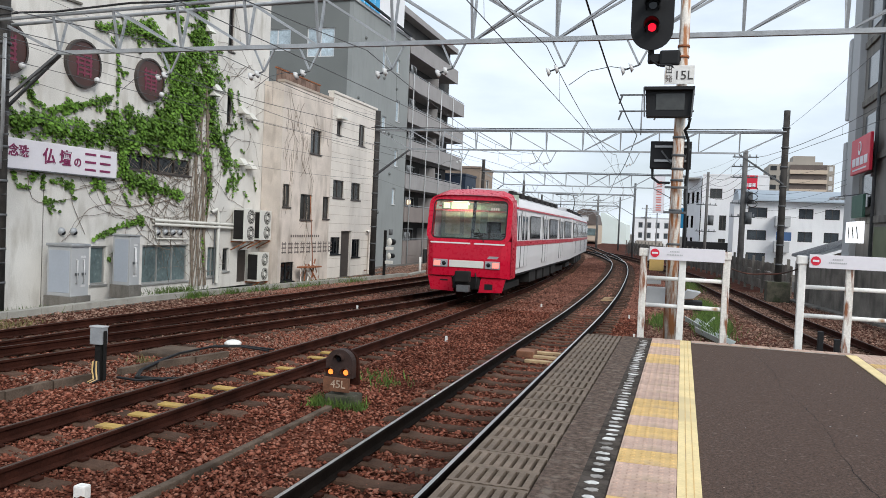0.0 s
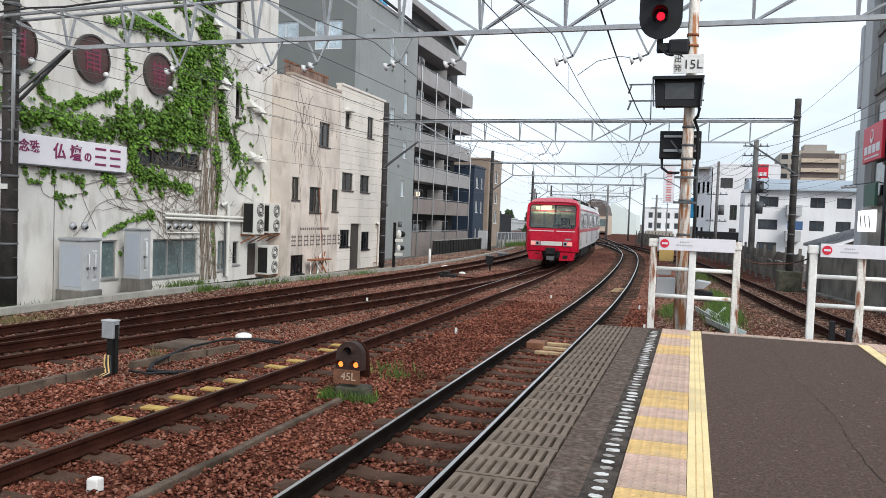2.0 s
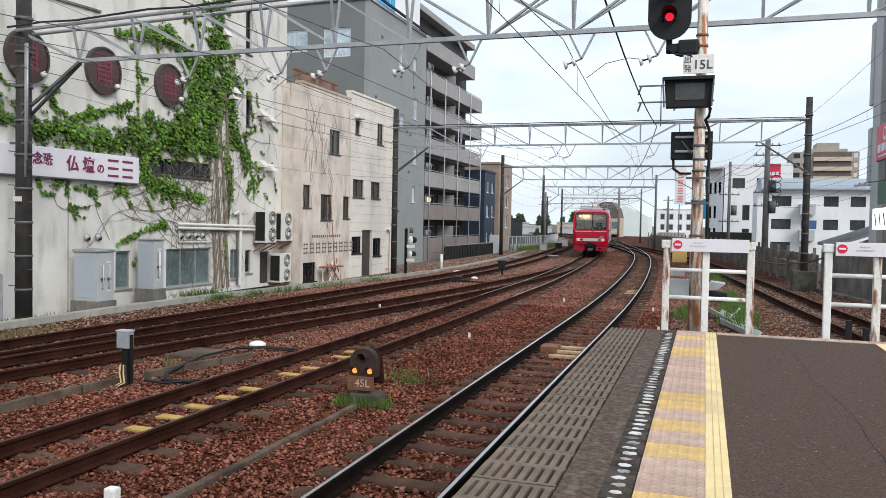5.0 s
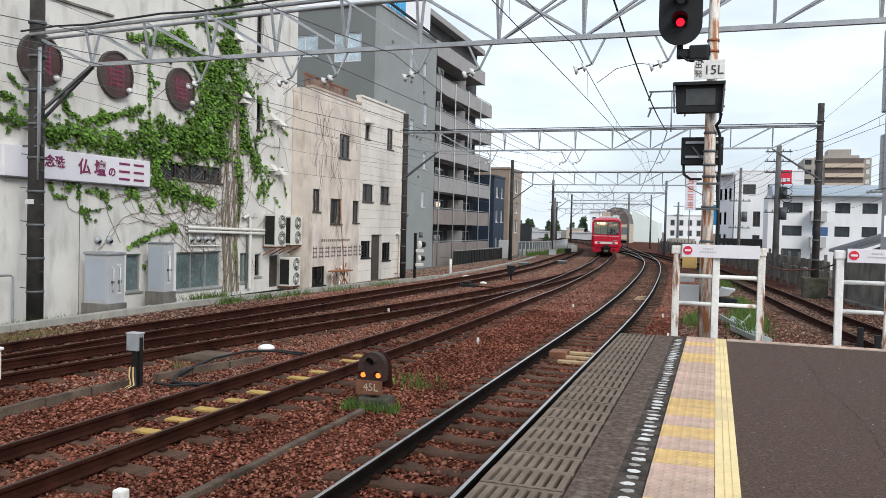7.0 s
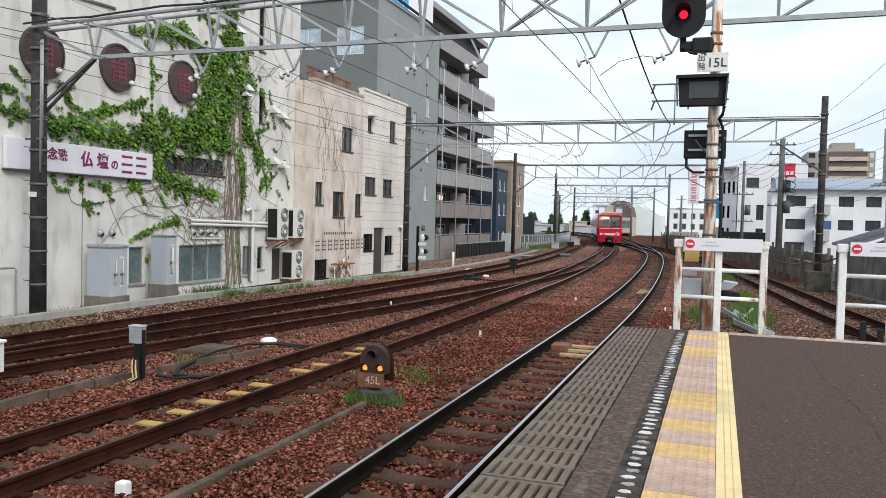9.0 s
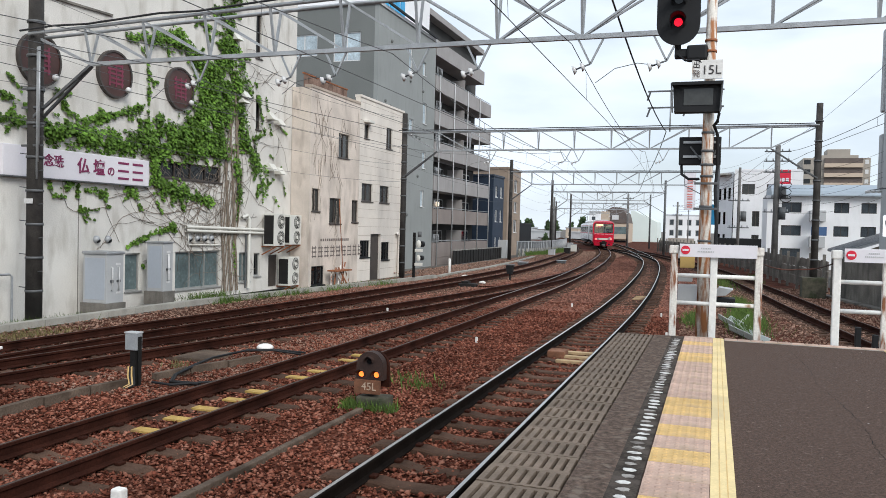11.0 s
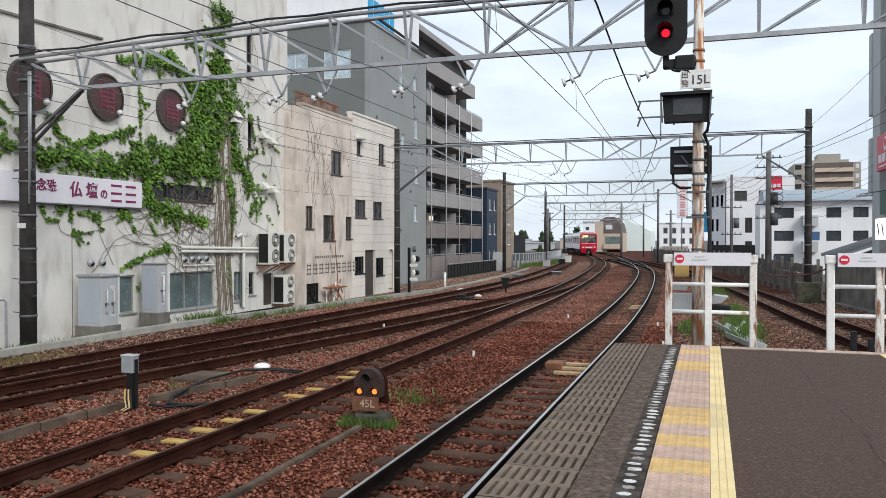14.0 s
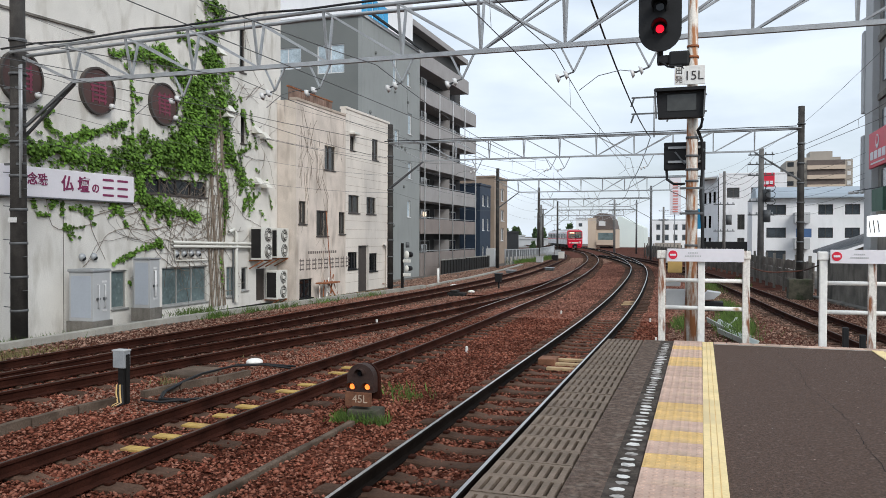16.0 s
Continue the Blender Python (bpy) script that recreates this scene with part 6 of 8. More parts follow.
# pale cable duct beside the outer track, beyond the kerb
cd_ = thing("cable_duct", (-13, 44, -0.2), "long pale concrete cable duct beside the outer track", "cable duct")
DL = smooth_line([(-12.78, 36.5), (-13.0, 39), (-13.07, 43.5), (-13.4, 50.3), (-14.2, 60), (-15.0, 68)], 1.5)
for a, b in zip(DL, DL[1:]):
    d = (b - a) * 0.006
    part("duct_lid", beam(B(), a + d + Vector((0, 0, -0.19)), b - d + Vector((0, 0, -0.19 + random.uniform(-0.01, 0.01))), 0.26, 0.16), bpy.data.materials["pale_kerb"], cd_)

# short dark stakes before the outer track, and a blue sign on a far pole
for x_, z_ in ((2.07, 0.98), (2.30, 0.88)):
    single("dark_stake", box(B(), x_ - 0.04, x_ + 0.04, 12.96, 13.04, -0.3, z_, 0.008), M_BLACK, "short dark wooden stake beyond the platform's end", "stake", "dark stakes")
bsn = thing("blue_sign", (0.0, 59.7, 3.6), "small bright blue sign fixed to a pole", "sign")
part("panel", box(B(), -0.3, 0.0, 59.72, 59.76, 2.9, 4.35, 0.01), M_CYAN, bsn)
part("clip", box(B(), -0.2, 0.02, 59.761, 59.86, 3.5, 3.56), M_STEELDARK, bsn)

# scrap trays lying in the grass behind the fence
for k, (x_, y_, a_) in enumerate(((0.85, 20.6, 14), (0.98, 23.0, -9), (0.72, 22.2, 22))):
    bm = B()
    prism(bm, [(-0.14, 0.0), (0.14, 0.0), (0.2, 0.14), (0.16, 0.14), (0.11, 0.03), (-0.11, 0.03), (-0.16, 0.14), (-0.2, 0.14)], "y", -1.1, 1.1)
    o = single("metal_tray", bm, M_MINT, "pale green bent metal tray lying in grass", "scrap", "metal trays")
    o.matrix_world = pose(x_, y_, -0.2, 3 * k, 8, a_)

# small H-frame with crossarms on the second gantry
hf = thing("crossarm_frame", (-1.75, 35, 6.7), "small steel crossarm frame standing on a gantry", "crossarm frame")
for x_ in (-1.95, -0.4):
    part("upright", rod(B(), (x_, 35, 6.6), (x_, 35, 8.35), 0.03, n=6), M_STEEL, hf)
for z_ in (7.6, 8.3):
    part("crossarm", box(B(), -2.9, 0.2, 34.96, 35.04, z_, z_ + 0.06), M_STEELDARK, hf)
    for x_ in (-2.8, -1.3, 0.1):
        part("insulator", beam(B(), (x_, 35, z_), (x_ - 0.12, 35, z_ - 0.35), 0.07), M_STEELDARK, hf)
# clusters of small cabinets and machines at the far points
for x_, y_, h_, m_ in ((-14.6, 74, 0.35, M_FARGREY), (-14.2, 80, 0.4, M_TGREY), (-14.9, 88, 0.6, M_ACWHITE), (-16.0, 92, 0.7, M_FARGREY), (-12.2, 52, 0.0, M_STEELDARK), (-10.5, 57, 0.0, M_STEELDARK), (-3.0, 78, 0.5, M_FARGREY), (-3.9, 88, 0.6, M_ACWHITE)):
    c = thing("point_machine_box", (x_, y_, -0.3), "small weathered trackside box near the points", "trackside box", "trackside boxes")
    part("box", box(B(), x_ - 0.3, x_ + 0.3, y_ - 0.3, y_ + 0.3, -0.15, h_, 0.03), m_, c)
    part("lid", box(B(), x_ - 0.33, x_ + 0.33, y_ - 0.33, y_ + 0.33, h_, h_ + 0.05, 0.01), M_STEEL, c)
    part("foot", box(B(), x_ - 0.25, x_ + 0.25, y_ - 0.25, y_ + 0.25, -0.35, -0.15), M_DARKCONC, c)

# ---- right side: concrete wall, old fence, poles, buildings ----
def along(pts, z0, z1, thick, m, parent, name="panel", step=2.0, gap=0.02):
    ch = smooth_line(pts, step)
    for a, b in zip(ch, ch[1:]):
        d = (b - a).normalized() * gap
        p = part(name, beam(B(), a + d + Vector((0, 0, (z0 + z1) / 2)), b - d + Vector((0, 0, (z0 + z1) / 2)), thick, z1 - z0), m, parent)
    return ch


cw = thing("concrete_wall", (6, 22, -0.3), "dark stained concrete wall along the outer track", "wall", kind="structure")
along([(9.4, 8), (8.1, 18), (6.55, 26.6), (5.75, 31), (4.75, 36.6)], -0.4, 1.48, 0.25, M_DARKCONC, cw, "wall_panel", 2.4, 0.004)
along([(9.1, 8), (7.8, 18), (6.2, 26.6), (5.4, 31), (4.4, 36.6)], -0.4, -0.14, 0.35, M_DARKCONC, cw, "footing", 2.4, 0.004)
of = thing("old_fence", (3.5, 45, -0.3), "old dark fence of weathered posts and boards", "fence")
chf = smooth_line([(4.6, 36.8), (3.7, 42.5), (2.95, 50.3), (1.7, 60), (-0.6, 73), (-3.2, 86), (-6.5, 100)], 0.5)
for i, p in enumerate(chf):
    a = heading(chf, i)
    if i % 4 == 0:
        part("post", box(B(), p.x - 0.22, p.x - 0.10, p.y - 0.06, p.y + 0.06, -0.4, 1.52, 0.01), M_DARKCONC, of)
    for z in (-0.02, 0.42, 0.86):
        if i % 2 == 0 and i + 2 < len(chf):
            part("board", beam(B(), p + Vector((0, 0, z + 0.15)), chf[i + 2] + Vector((0, 0, z + 0.2)), 0.05, 0.41), M_OLDWOOD, of)


def far_wins(x0, x1, z0, floors, cols, h=1.3, w=1.4, fl=2.8):
    out = []
    for f in range(floors):
        for c in range(cols):
            cx = x0 + (x1 - x0) * (c + 0.5) / cols
            out.append((cx - w / 2, cx + w / 2, z0 + f * fl, z0 + f * fl + h))
    return out


# white four-storey block with a narrow-windowed end
R1 = thing("white_block", (4.5, 104, -0.8), "white four-storey building with dark windows", "building")
r1w = [(2.9, 4.3, 7.0, 8.2), (5.6, 6.9, 7.0, 8.2), (4.1, 4.9, 3.2, 5.0), (4.1, 4.9, 0.3, 2.2)]
part("wall", wall_y(B(), 100, 0.3, 2.0, 9.5, -0.9, 9.75, r1w), M_WHITEFAR, R1)
part("end_wall", wall_y(B(), 100, 0.3, 0, 1.9, -0.9, 9.7, [(0.35, 0.6, 6.4, 7.8), (0.9, 1.15, 6.4, 7.8), (1.4, 1.65, 6.4, 7.8), (0.35, 0.6, 3.4, 4.9), (0.9, 1.15, 3.4, 4.9), (0.35, 0.6, 0.9, 2.2), (0.9, 1.15, 0.9, 2.2)]), M_WHITEFAR, R1)
for o in list(R1.children):
    if o.name.startswith("end_wall"):
        for v in o.data.vertices:  # the end is turned away from the tracks
            v.co.y += (1.95 - (v.co.x + 4.5)) * 2.4
part("roof", box(B(), -0.2, 9.6, 100.5, 110, 9.3, 9.5), M_CONCRETE, R1)
part("parapet", box(B(), 2.0, 9.55, 99.95, 100.3, 9.75, 9.95, 0.02), M_WHITEFAR, R1)
part("back_panel", box(B(), 0.3, 9.3, 105.2, 105.3, -0.9, 9.2), M_VOID, R1)
for w in r1w:
    window_y(R1, 100, *w, 2, M_FRAMEDARK, M_GLASSMID, bar=0.08)
part("ground_floor_roof", box(B(), 0.1, 6.2, 96.8, 99.9, 0.5, 1.75, 0.05), M_BLACK, R1)

# white flats with a grey-blue curved roof
R2 = thing("white_flats", (10.5, 84, -0.8), "white three-storey flats with a grey-blue metal roof", "building")
r2w = far_wins(5.2, 8.2, 0.1, 3, 1, 0.95, 1.7, 2.15) + far_wins(9.8, 16.5, 0.1, 3, 3, 0.95, 1.25, 2.15)
part("wall", wall_y(B(), 80, 0.3, 4.6, 17.5, -0.9, 6.0, r2w), M_WHITEFAR, R2)
part("end_wall", box(B(), 4.6, 4.9, 80.31, 88, -0.9, 6.0), M_WHITEFAR, R2)
bm = B()
prism(bm, [(79.4, 5.95)] + [(84 - 4.6 * math.cos(a), 5.95 + 1.25 * math.sin(a)) for a in np.linspace(0.1, math.pi - 0.1, 12)] + [(88.6, 5.95)], "x", 4.9, 17.8)
part("roof", bm, mat("blue_grey_roof", (0.30, 0.35, 0.40), 0.5, 0.08, 0.6, 12.0, 0.0), R2, "blue-grey rounded metal roof")
part("balcony", box(B(), 8.2, 9.5, 78.9, 79.99, 1.2, 2.2, 0.03), M_FARGREY, R2)
part("balcony", box(B(), 8.2, 9.5, 78.9, 79.99, 3.6, 4.6, 0.03), M_FARGREY, R2)
part("awning", box(B(), 8.3, 9.6, 78.8, 78.88, 2.3, 3.1, 0.02), mat("blue_awning", (0.06, 0.12, 0.25), 0.8, 0.1, 1.0, 10.0, 0.0), R2, "blue sheet on a balcony")
part("back_panel", box(B(), 5, 17.4, 80.9, 81.0, -0.9, 5.9), M_VOID, R2)
for w in r2w:
    window_y(R2, 80, *w, 2, M_FRAMEDARK, M_GLASSFAR, bar=0.05)

# small tiled house
hs = thing("tiled_house", (9, 57, -0.8), "low house with a grey tiled roof", "house")
part("wall", box(B(), 8.5, 15.9, 55, 61, -0.9, 1.25), M_SIDING, hs)
part("gable", prism(B(), [(8.5, 1.25), (15.9, 1.25), (12.1, 2.7)], "y", 55, 55.2), M_BEIGEDARK, hs)
bm = B()
prism(bm, [(7.6, 1.22), (12.1, 2.85), (16.6, 1.22), (16.6, 1.34), (12.1, 3.0), (7.6, 1.36)], "y", 54.2, 61.6)
part("roof", bm, M_ROOFTILE, hs)
for k in range(20):
    part("roof_rib", beam(B(), (7.6, 54.4 + k * 0.37, 1.38), (12.1, 54.4 + k * 0.37, 3.02), 0.12, 0.05), M_ROOFTILE, hs)
part("verge_board", beam(B(), (7.6, 54.15, 1.3), (12.1, 54.15, 2.94), 0.05, 0.16), M_FARGREY, hs)

# apartment tower far off
tw = thing("apartment_tower", (32, 257, -1), "distant brown apartment tower with balcony rows", "building")
part("wall", box(B(), 23.5, 41, 250, 268, -2, 24.6), M_FARBROWN, tw)
part("roof_house", box(B(), 30, 36, 252, 260, 25.5, 27.3), M_FARBROWN, tw)
part("roof_house", box(B(), 27, 38, 251, 262, 24.6, 25.5), M_FARBROWN, tw)
for f in range(8):
    z = 2.4 + f * 2.78
    part("balcony_front", box(B(), 29, 39, 248.8, 249.98, z, z + 1.15), M_FARBEIGE, tw)
    # dark box: the shade between balcony fronts is put into its colour
    part("shadow_gap", box(B(), 29.1, 38.9, 249.5, 249.99, z + 1.16, z + 2.7), M_ROOFANDGAP, tw)
    for x_ in (23.8, 26.4):
        part("window", box(B(), x_, x_ + 1.7, 249.9, 249.99, z + 1.0, z + 2.3), M_GLASS, tw)
    part("window", box(B(), 39.6, 40.5, 249.9, 249.99, z + 1.0, z + 2.2), M_INS, tw)

# near building at the right edge
rbld = thing("grey_office_building", (14, 40, -0.8), "dark grey building with a red sign and pipes", "building")
part("wall", box(B(), 9.25, 20, 38, 48.6, -0.9, 20), mat("grey_brown_cladding", (0.21, 0.20, 0.185), 0.8, 0.12, 0.8, 20.0, 0.05, streak=0.4), rbld)
part("corner_column", box(B(), 8.9, 9.6, 48.61, 50.6, -0.9, 20, 0.04), M_FARGREY, rbld, "smooth grey corner column")
for z in (3.4, 6.6, 9.8, 13.0, 16.2):
    part("floor_band", box(B(), 9.12, 9.249, 38.1, 48.4, z, z + 0.35, 0.02), M_DARKCONC, rbld)
    part("window", box(B(), 9.2, 9.249, 44.9, 47.6, z + 0.9, z + 2.6), M_GLASS, rbld)
    part("window", box(B(), 9.2, 9.249, 38, 42, z + 0.9, z + 2.6), M_GLASS, rbld)
part("bay", box(B(), 8.82, 9.3, 50.61, 51.4, 9.5, 14.2, 0.05), M_FARGREY, rbld)
part("bay", box(B(), 8.82, 9.3, 50.61, 51.4, 4.9, 8.2, 0.05), M_FARGREY, rbld)
part("downpipe", rod(B(), (9.1, 44.3, -0.8), (9.1, 44.3, 20), 0.09, n=8), M_STEELDARK, rbld)
part("green_panel", box(B(), 9.19, 9.248, 36, 44.2, -0.8, 3.2), mat("olive_panel", (0.16, 0.18, 0.11), 0.8, 0.1, 1.0, 20.0, 0.0), rbld)
rs = thing("red_sign", (8.7, 46.7, 6.2), "red hanging sign with a white ring and bars", "sign")
part("panel", box(B(), 8.62, 8.78, 43.3, 47.8, 6.0, 7.9, 0.04), M_REDSIGN, rs)
part("ring", rod(B(), (8.59, 45.6, 7.3), (8.62, 45.6, 7.3), 0.36, n=24), M_SIGNWHITE, rs)
part("ring_centre", rod(B(), (8.575, 45.6, 7.37), (8.592, 45.6, 7.37), 0.22, n=24), M_REDSIGN, rs)
for k in range(4):
    part("bar", box(B(), 8.6, 8.621, 43.7 + k * 0.95, 44.45 + k * 0.95, 6.42, 6.85), M_SIGNWHITE, rs)
part("bar", box(B(), 8.6, 8.621, 43.9, 47.2, 6.18, 6.26), M_SIGNWHITE, rs)
part("bracket", box(B(), 8.78, 9.249, 45, 45.2, 7.0, 7.2), M_STEELDARK, rs)
ws = thing("lit_sign", (8.7, 46, 2.4), "white light box with dark bars below a green panel", "sign")
part("panel", box(B(), 8.7, 8.9, 44.8, 48.6, 2.35, 3.5, 0.03), glow("light_box", (0.95, 0.97, 1.0), 0.9), ws)
for k in range(3):
    part("bar", beam(B(), (8.69, 45.3 + k * 1.1, 2.6), (8.69, 45.7 + k * 1.1, 3.2), 0.02, 0.12), M_TEXT, ws)
part("green_board", box(B(), 8.75, 8.9, 44.9, 47.6, 3.7, 4.9, 0.03), mat("dark_green_sign", (0.06, 0.14, 0.10), 0.6, 0.1, 1.0, 10.0, 0.0), ws)
fl = thing("floodlight_arm", (8.4, 47, 4.8), "row of white floodlights on an arm", "lamp")
part("arm", rod(B(), (9.2, 46.4, 5.0), (7.9, 48.4, 4.85), 0.03), M_STEELDARK, fl)
for k in range(3):
    part("lamp_head", ball(B(), (7.85 + k * 0.22, 48.3 - k * 0.3, 4.78), 0.13, 1.2, 1.2, 0.7), M_INS, fl)


# utility poles behind the fence
def utility_pole(x, y, top, cross, r=0.17, boxes=0):
    t = thing("utility_pole", (x, y, -0.6), "grey concrete utility pole with crossarms and wires", "utility pole", "utility poles")
    part("pole", rod(B(), (x, y, -0.8), (x, y, top), r, r * 0.75, n=12), M_UPOLE, t)
    for k, z in enumerate(cross):
        part("crossarm", box(B(), x - 0.9, x + 0.9, y - 0.05, y + 0.05, z, z + 0.08), M_STEELDARK, t)
        for s in (-0.75, -0.3, 0.3, 0.75):
            part("insulator", rod(B(), (x + s, y, z + 0.08), (x + s, y, z + 0.24), 0.05, n=8), M_STEEL, t)
    for k in range(boxes):
        part("equipment", rod(B(), (x + 0.4, y - 0.1, 3.4 + k * 1.5), (x + 0.4, y - 0.1, 4.3 + k * 1.5), 0.25, n=12), M_STEELDARK, t)
    return t


utility_pole(4.15, 62, 8.8, (8.3, 7.6, 6.8, 4.9, 3.9), 0.24, 2)
utility_pole(1.95, 75, 8.2, (2.8, 5.2), 0.15, 1)
utility_pole(-6.6, 150, 7.8, (7.0, 5.4), 0.22)
utility_pole(-23.5, 120, 7.2, (6.4,), 0.2)
utility_pole(-13.2, 128, 8.2, (7.4, 6.4), 0.2)
utility_pole(-38, 190, 8, (7,), 0.25)
utility_pole(-34, 175, 7.4, (6.6,), 0.22)
for k in range(6):
    z = 4.0 + k * 0.6
    cable_run([(4.2, 62, z), (9.0, 50, z * 0.8 + 1.4 + 0.1 * (k % 3)), (14, 40, z + 0.6)], 0.009, "thin dark service wire to the pole", 0.5)
for k in range(4):
    cable_run([(4.2, 62, 7.8 - k * 0.5), (1.95, 75, 7.9 - k * 0.6), (-6.6, 150, 7.0 - k * 0.3)], 0.014, "thin dark service wire along the street", 0.7)
# coils of cable on the pole
bm = B()
for k in range(3):
    tube(bm, [(4.75 + 0.35 * math.cos(a), 61.6, 4.9 + k * 0.5 + 0.25 * math.sin(a)) for a in np.linspace(0, 6.0, 14)], 0.03)
single("cable_coil", bm, M_WIRE, "black cable coil hung on a utility pole", "cable", kind="stuff")
rq = thing("red_roof_sign", (6.9, 97, 7.9), "square red roof sign with white bars", "sign")
part("panel", box(B(), 6.15, 7.75, 94.9, 95.1, 7.95, 9.5, 0.03), M_REDSIGN, rq)
for k in range(3):
    part("bar", box(B(), 6.4 + k * 0.42, 6.72 + k * 0.42, 94.86, 94.9, 8.2, 8.6), M_SIGNWHITE, rq)
part("leg", box(B(), 6.8, 7.0, 95.1, 95.3, -1.0, 8.4), M_STEELDARK, rq)

# ---- far end of the line ----
ar = thing("arched_roof_house", (-20, 175, -1), "beige house with a dark rounded gable roof", "house")
part("wall", box(B(), -22.9, -17.4, 170, 180, -1.2, 3.9), M_FARBEIGE, ar)
bm = B()
prism(bm, [(-22.9, 3.9), (-22.7, 5.4), (-21.9, 6.7), (-20.7, 7.3), (-18.9, 7.2), (-17.9, 5.9), (-17.4, 3.9)], "y", 169.8, 180)
part("roof", bm, M_ROOFANDGAP, ar)
part("side_wall", box(B(), -23.1, -21.3, 169.6, 169.95, -1.2, 6.3, 0.05), M_FARBEIGE, ar)
part("skylight", box(B(), -20.8, -19.4, 169.7, 169.79, 4.6, 5.6), M_INS, ar)
part("window", box(B(), -20.9, -17.8, 169.9, 169.99, 1.6, 3.1), M_GLASSGREEN, ar)
part("window", box(B(), -20.6, -17.6, 169.9, 169.99, -1.0, 0.2), M_GLASS, ar)
part("balcony", box(B(), -21.2, -17.5, 169.1, 169.89, 0.5, 1.5), M_FARBEIGE, ar)
pg = thing("pale_green_hall", (-15.8, 195, -1), "pale green plain hall beside the line", "building")
bm = B()
prism(bm, [(-18.9, -1.5), (-12.6, -1.5), (-12.9, 4.5), (-15.2, 5.6), (-18.2, 7.1), (-18.9, 7.1)], "y", 190, 205)
part("wall", bm, M_FARPALE, pg)
lw = thing("low_white_building", (-5.5, 155, -1), "low white building with small windows", "building")
lww = far_wins(-8.3, -2.2, 1.6, 2, 4, 1.1, 0.8, 1.9)
part("wall", wall_y(B(), 150, 0.3, -8.6, -1.8, -1, 5.2, lww), M_WHITEFAR, lw)
part("roof", box(B(), -8.7, -1.7, 150.2, 160, 5.2, 5.5), M_FARGREY, lw)
part("back_panel", box(B(), -8.5, -1.9, 151, 151.1, -1, 5.1), M_VOID, lw)
for w in lww:
    window_y(lw, 150, *w, 1, M_FRAME, M_GLASSFAR, bar=0.1)
part("lower_block", box(B(), -8, -3.5, 147, 149.9, -1, 1.2, 0.04), M_FARBROWN, lw)
bn = thing("vertical_banner", (-4.35, 140, 6), "tall white banner with red bars on a mast", "banner")
part("panel", box(B(), -5.15, -3.3, 140, 140.15, 6.1, 12.6, 0.03), M_SIGNWHITE, bn)
for k in range(4):
    for dz in (0.0, 0.4, 0.8):
        part("bar", box(B(), -4.65, -3.8, 139.95, 139.999, 6.5 + k * 1.35 + dz, 6.72 + k * 1.35 + dz), M_FADEDRED, bn)
part("mast", rod(B(), (-4.35, 140.3, -1), (-4.35, 140.3, 12), 0.1, n=8), M_STEEL, bn)
for i, (x0, x1, y0, z1, m) in enumerate(((-52, -40, 205, 1.5, M_FARGREY), (-40, -36.5, 222, 2.6, M_FARBEIGE), (-66, -54, 240, 2.4, M_FARGREY), (-35, -31, 200, 1.5, M_FARGREY), (-39.5, -36, 262, 8.2, M_WHITEFAR), (2, 12, 200, 5.0, M_FARGREY), (-10, -3, 240, 6.8, M_FARPALE), (-26.5, -24.4, 210, 2.6, M_FARGREY))):
    t = thing("far_house", ((x0 + x1) / 2, y0 + 4, -1), "distant pale town building beyond the curve", "building", "far houses")
    part("wall", box(B(), x0, x1, y0, y0 + 9, -1.2, z1), m, t)
    part("roof", box(B(), x0 - 0.2, x1 + 0.2, y0 - 0.2, y0 + 9.2, z1, z1 + 0.3), M_FARGREY, t)
    for k in range(max(1, int((x1 - x0) / 3))):
        for z in np.arange(0.4, z1 - 1.2, 2.6):
            part("window", box(B(), x0 + 0.8 + k * 3, x0 + 2.0 + k * 3, y0 - 0.02, y0 - 0.003, z, z + 1.1), M_GLASSFAR, t)
# left fence beside the curve
lf = thing("steel_mesh_fence", (-18, 88, -0.5), "grey panel fence beside the outer track", "fence")
chl = smooth_line([(-18.0, 74), (-17.1, 77.5), (-16.9, 86), (-17.9, 97), (-19.6, 110)], 0.7)
for i, (a, b) in enumerate(zip(chl, chl[1:])):
    up = Vector((0, 0, 1))
    part("rail", beam(B(), a + up * 1.02, b + up * 1.02, 0.07, 0.09), M_STEEL, lf)
    part("post", rod(B(), a - up * 0.9, a + up * 1.04, 0.045, n=6), M_STEEL, lf)
    part("panel", beam(B(), a + up * 0.2, b + up * 0.2, 0.03, 1.5), M_STEELDARK, lf)
    if a.y < 90:
        m_ = a.lerp(b, 0.25)
        n_ = a.lerp(b, 0.72)
        off = Vector((0.05, 0, 0))
        part("slat", beam(B(), m_ + off - up * 0.1, n_ + off - up * 0.1, 0.04, 0.85), M_CONCRETE, lf)
single("white_cabinet", box(B(), -20.2, -19.3, 75.0, 76.2, -0.9, 1.1, 0.03), M_FARGREY, "pale cabinet beside the navy house", "cabinet")
af = thing("apartment_fence", (-18, 66, -0.8), "low dark fence before the apartment block", "fence")
for k in range(20):
    part("slat", box(B(), GX + 1.3, GX + 1.4, 60 + k * 0.8, 60.6 + k * 0.8, -1.0, 0.35 - 0.01 * (k % 3)), M_TGREY, af)
part("rail", box(B(), GX + 1.29, GX + 1.41, 60, 76, 0.36, 0.44), M_CONCRETE, af)

# ---- fittings on the white building ----
sg = thing("shop_sign", (WX, 17.6, 3.3), "long white sign board with purple lettering on the wall", "sign")
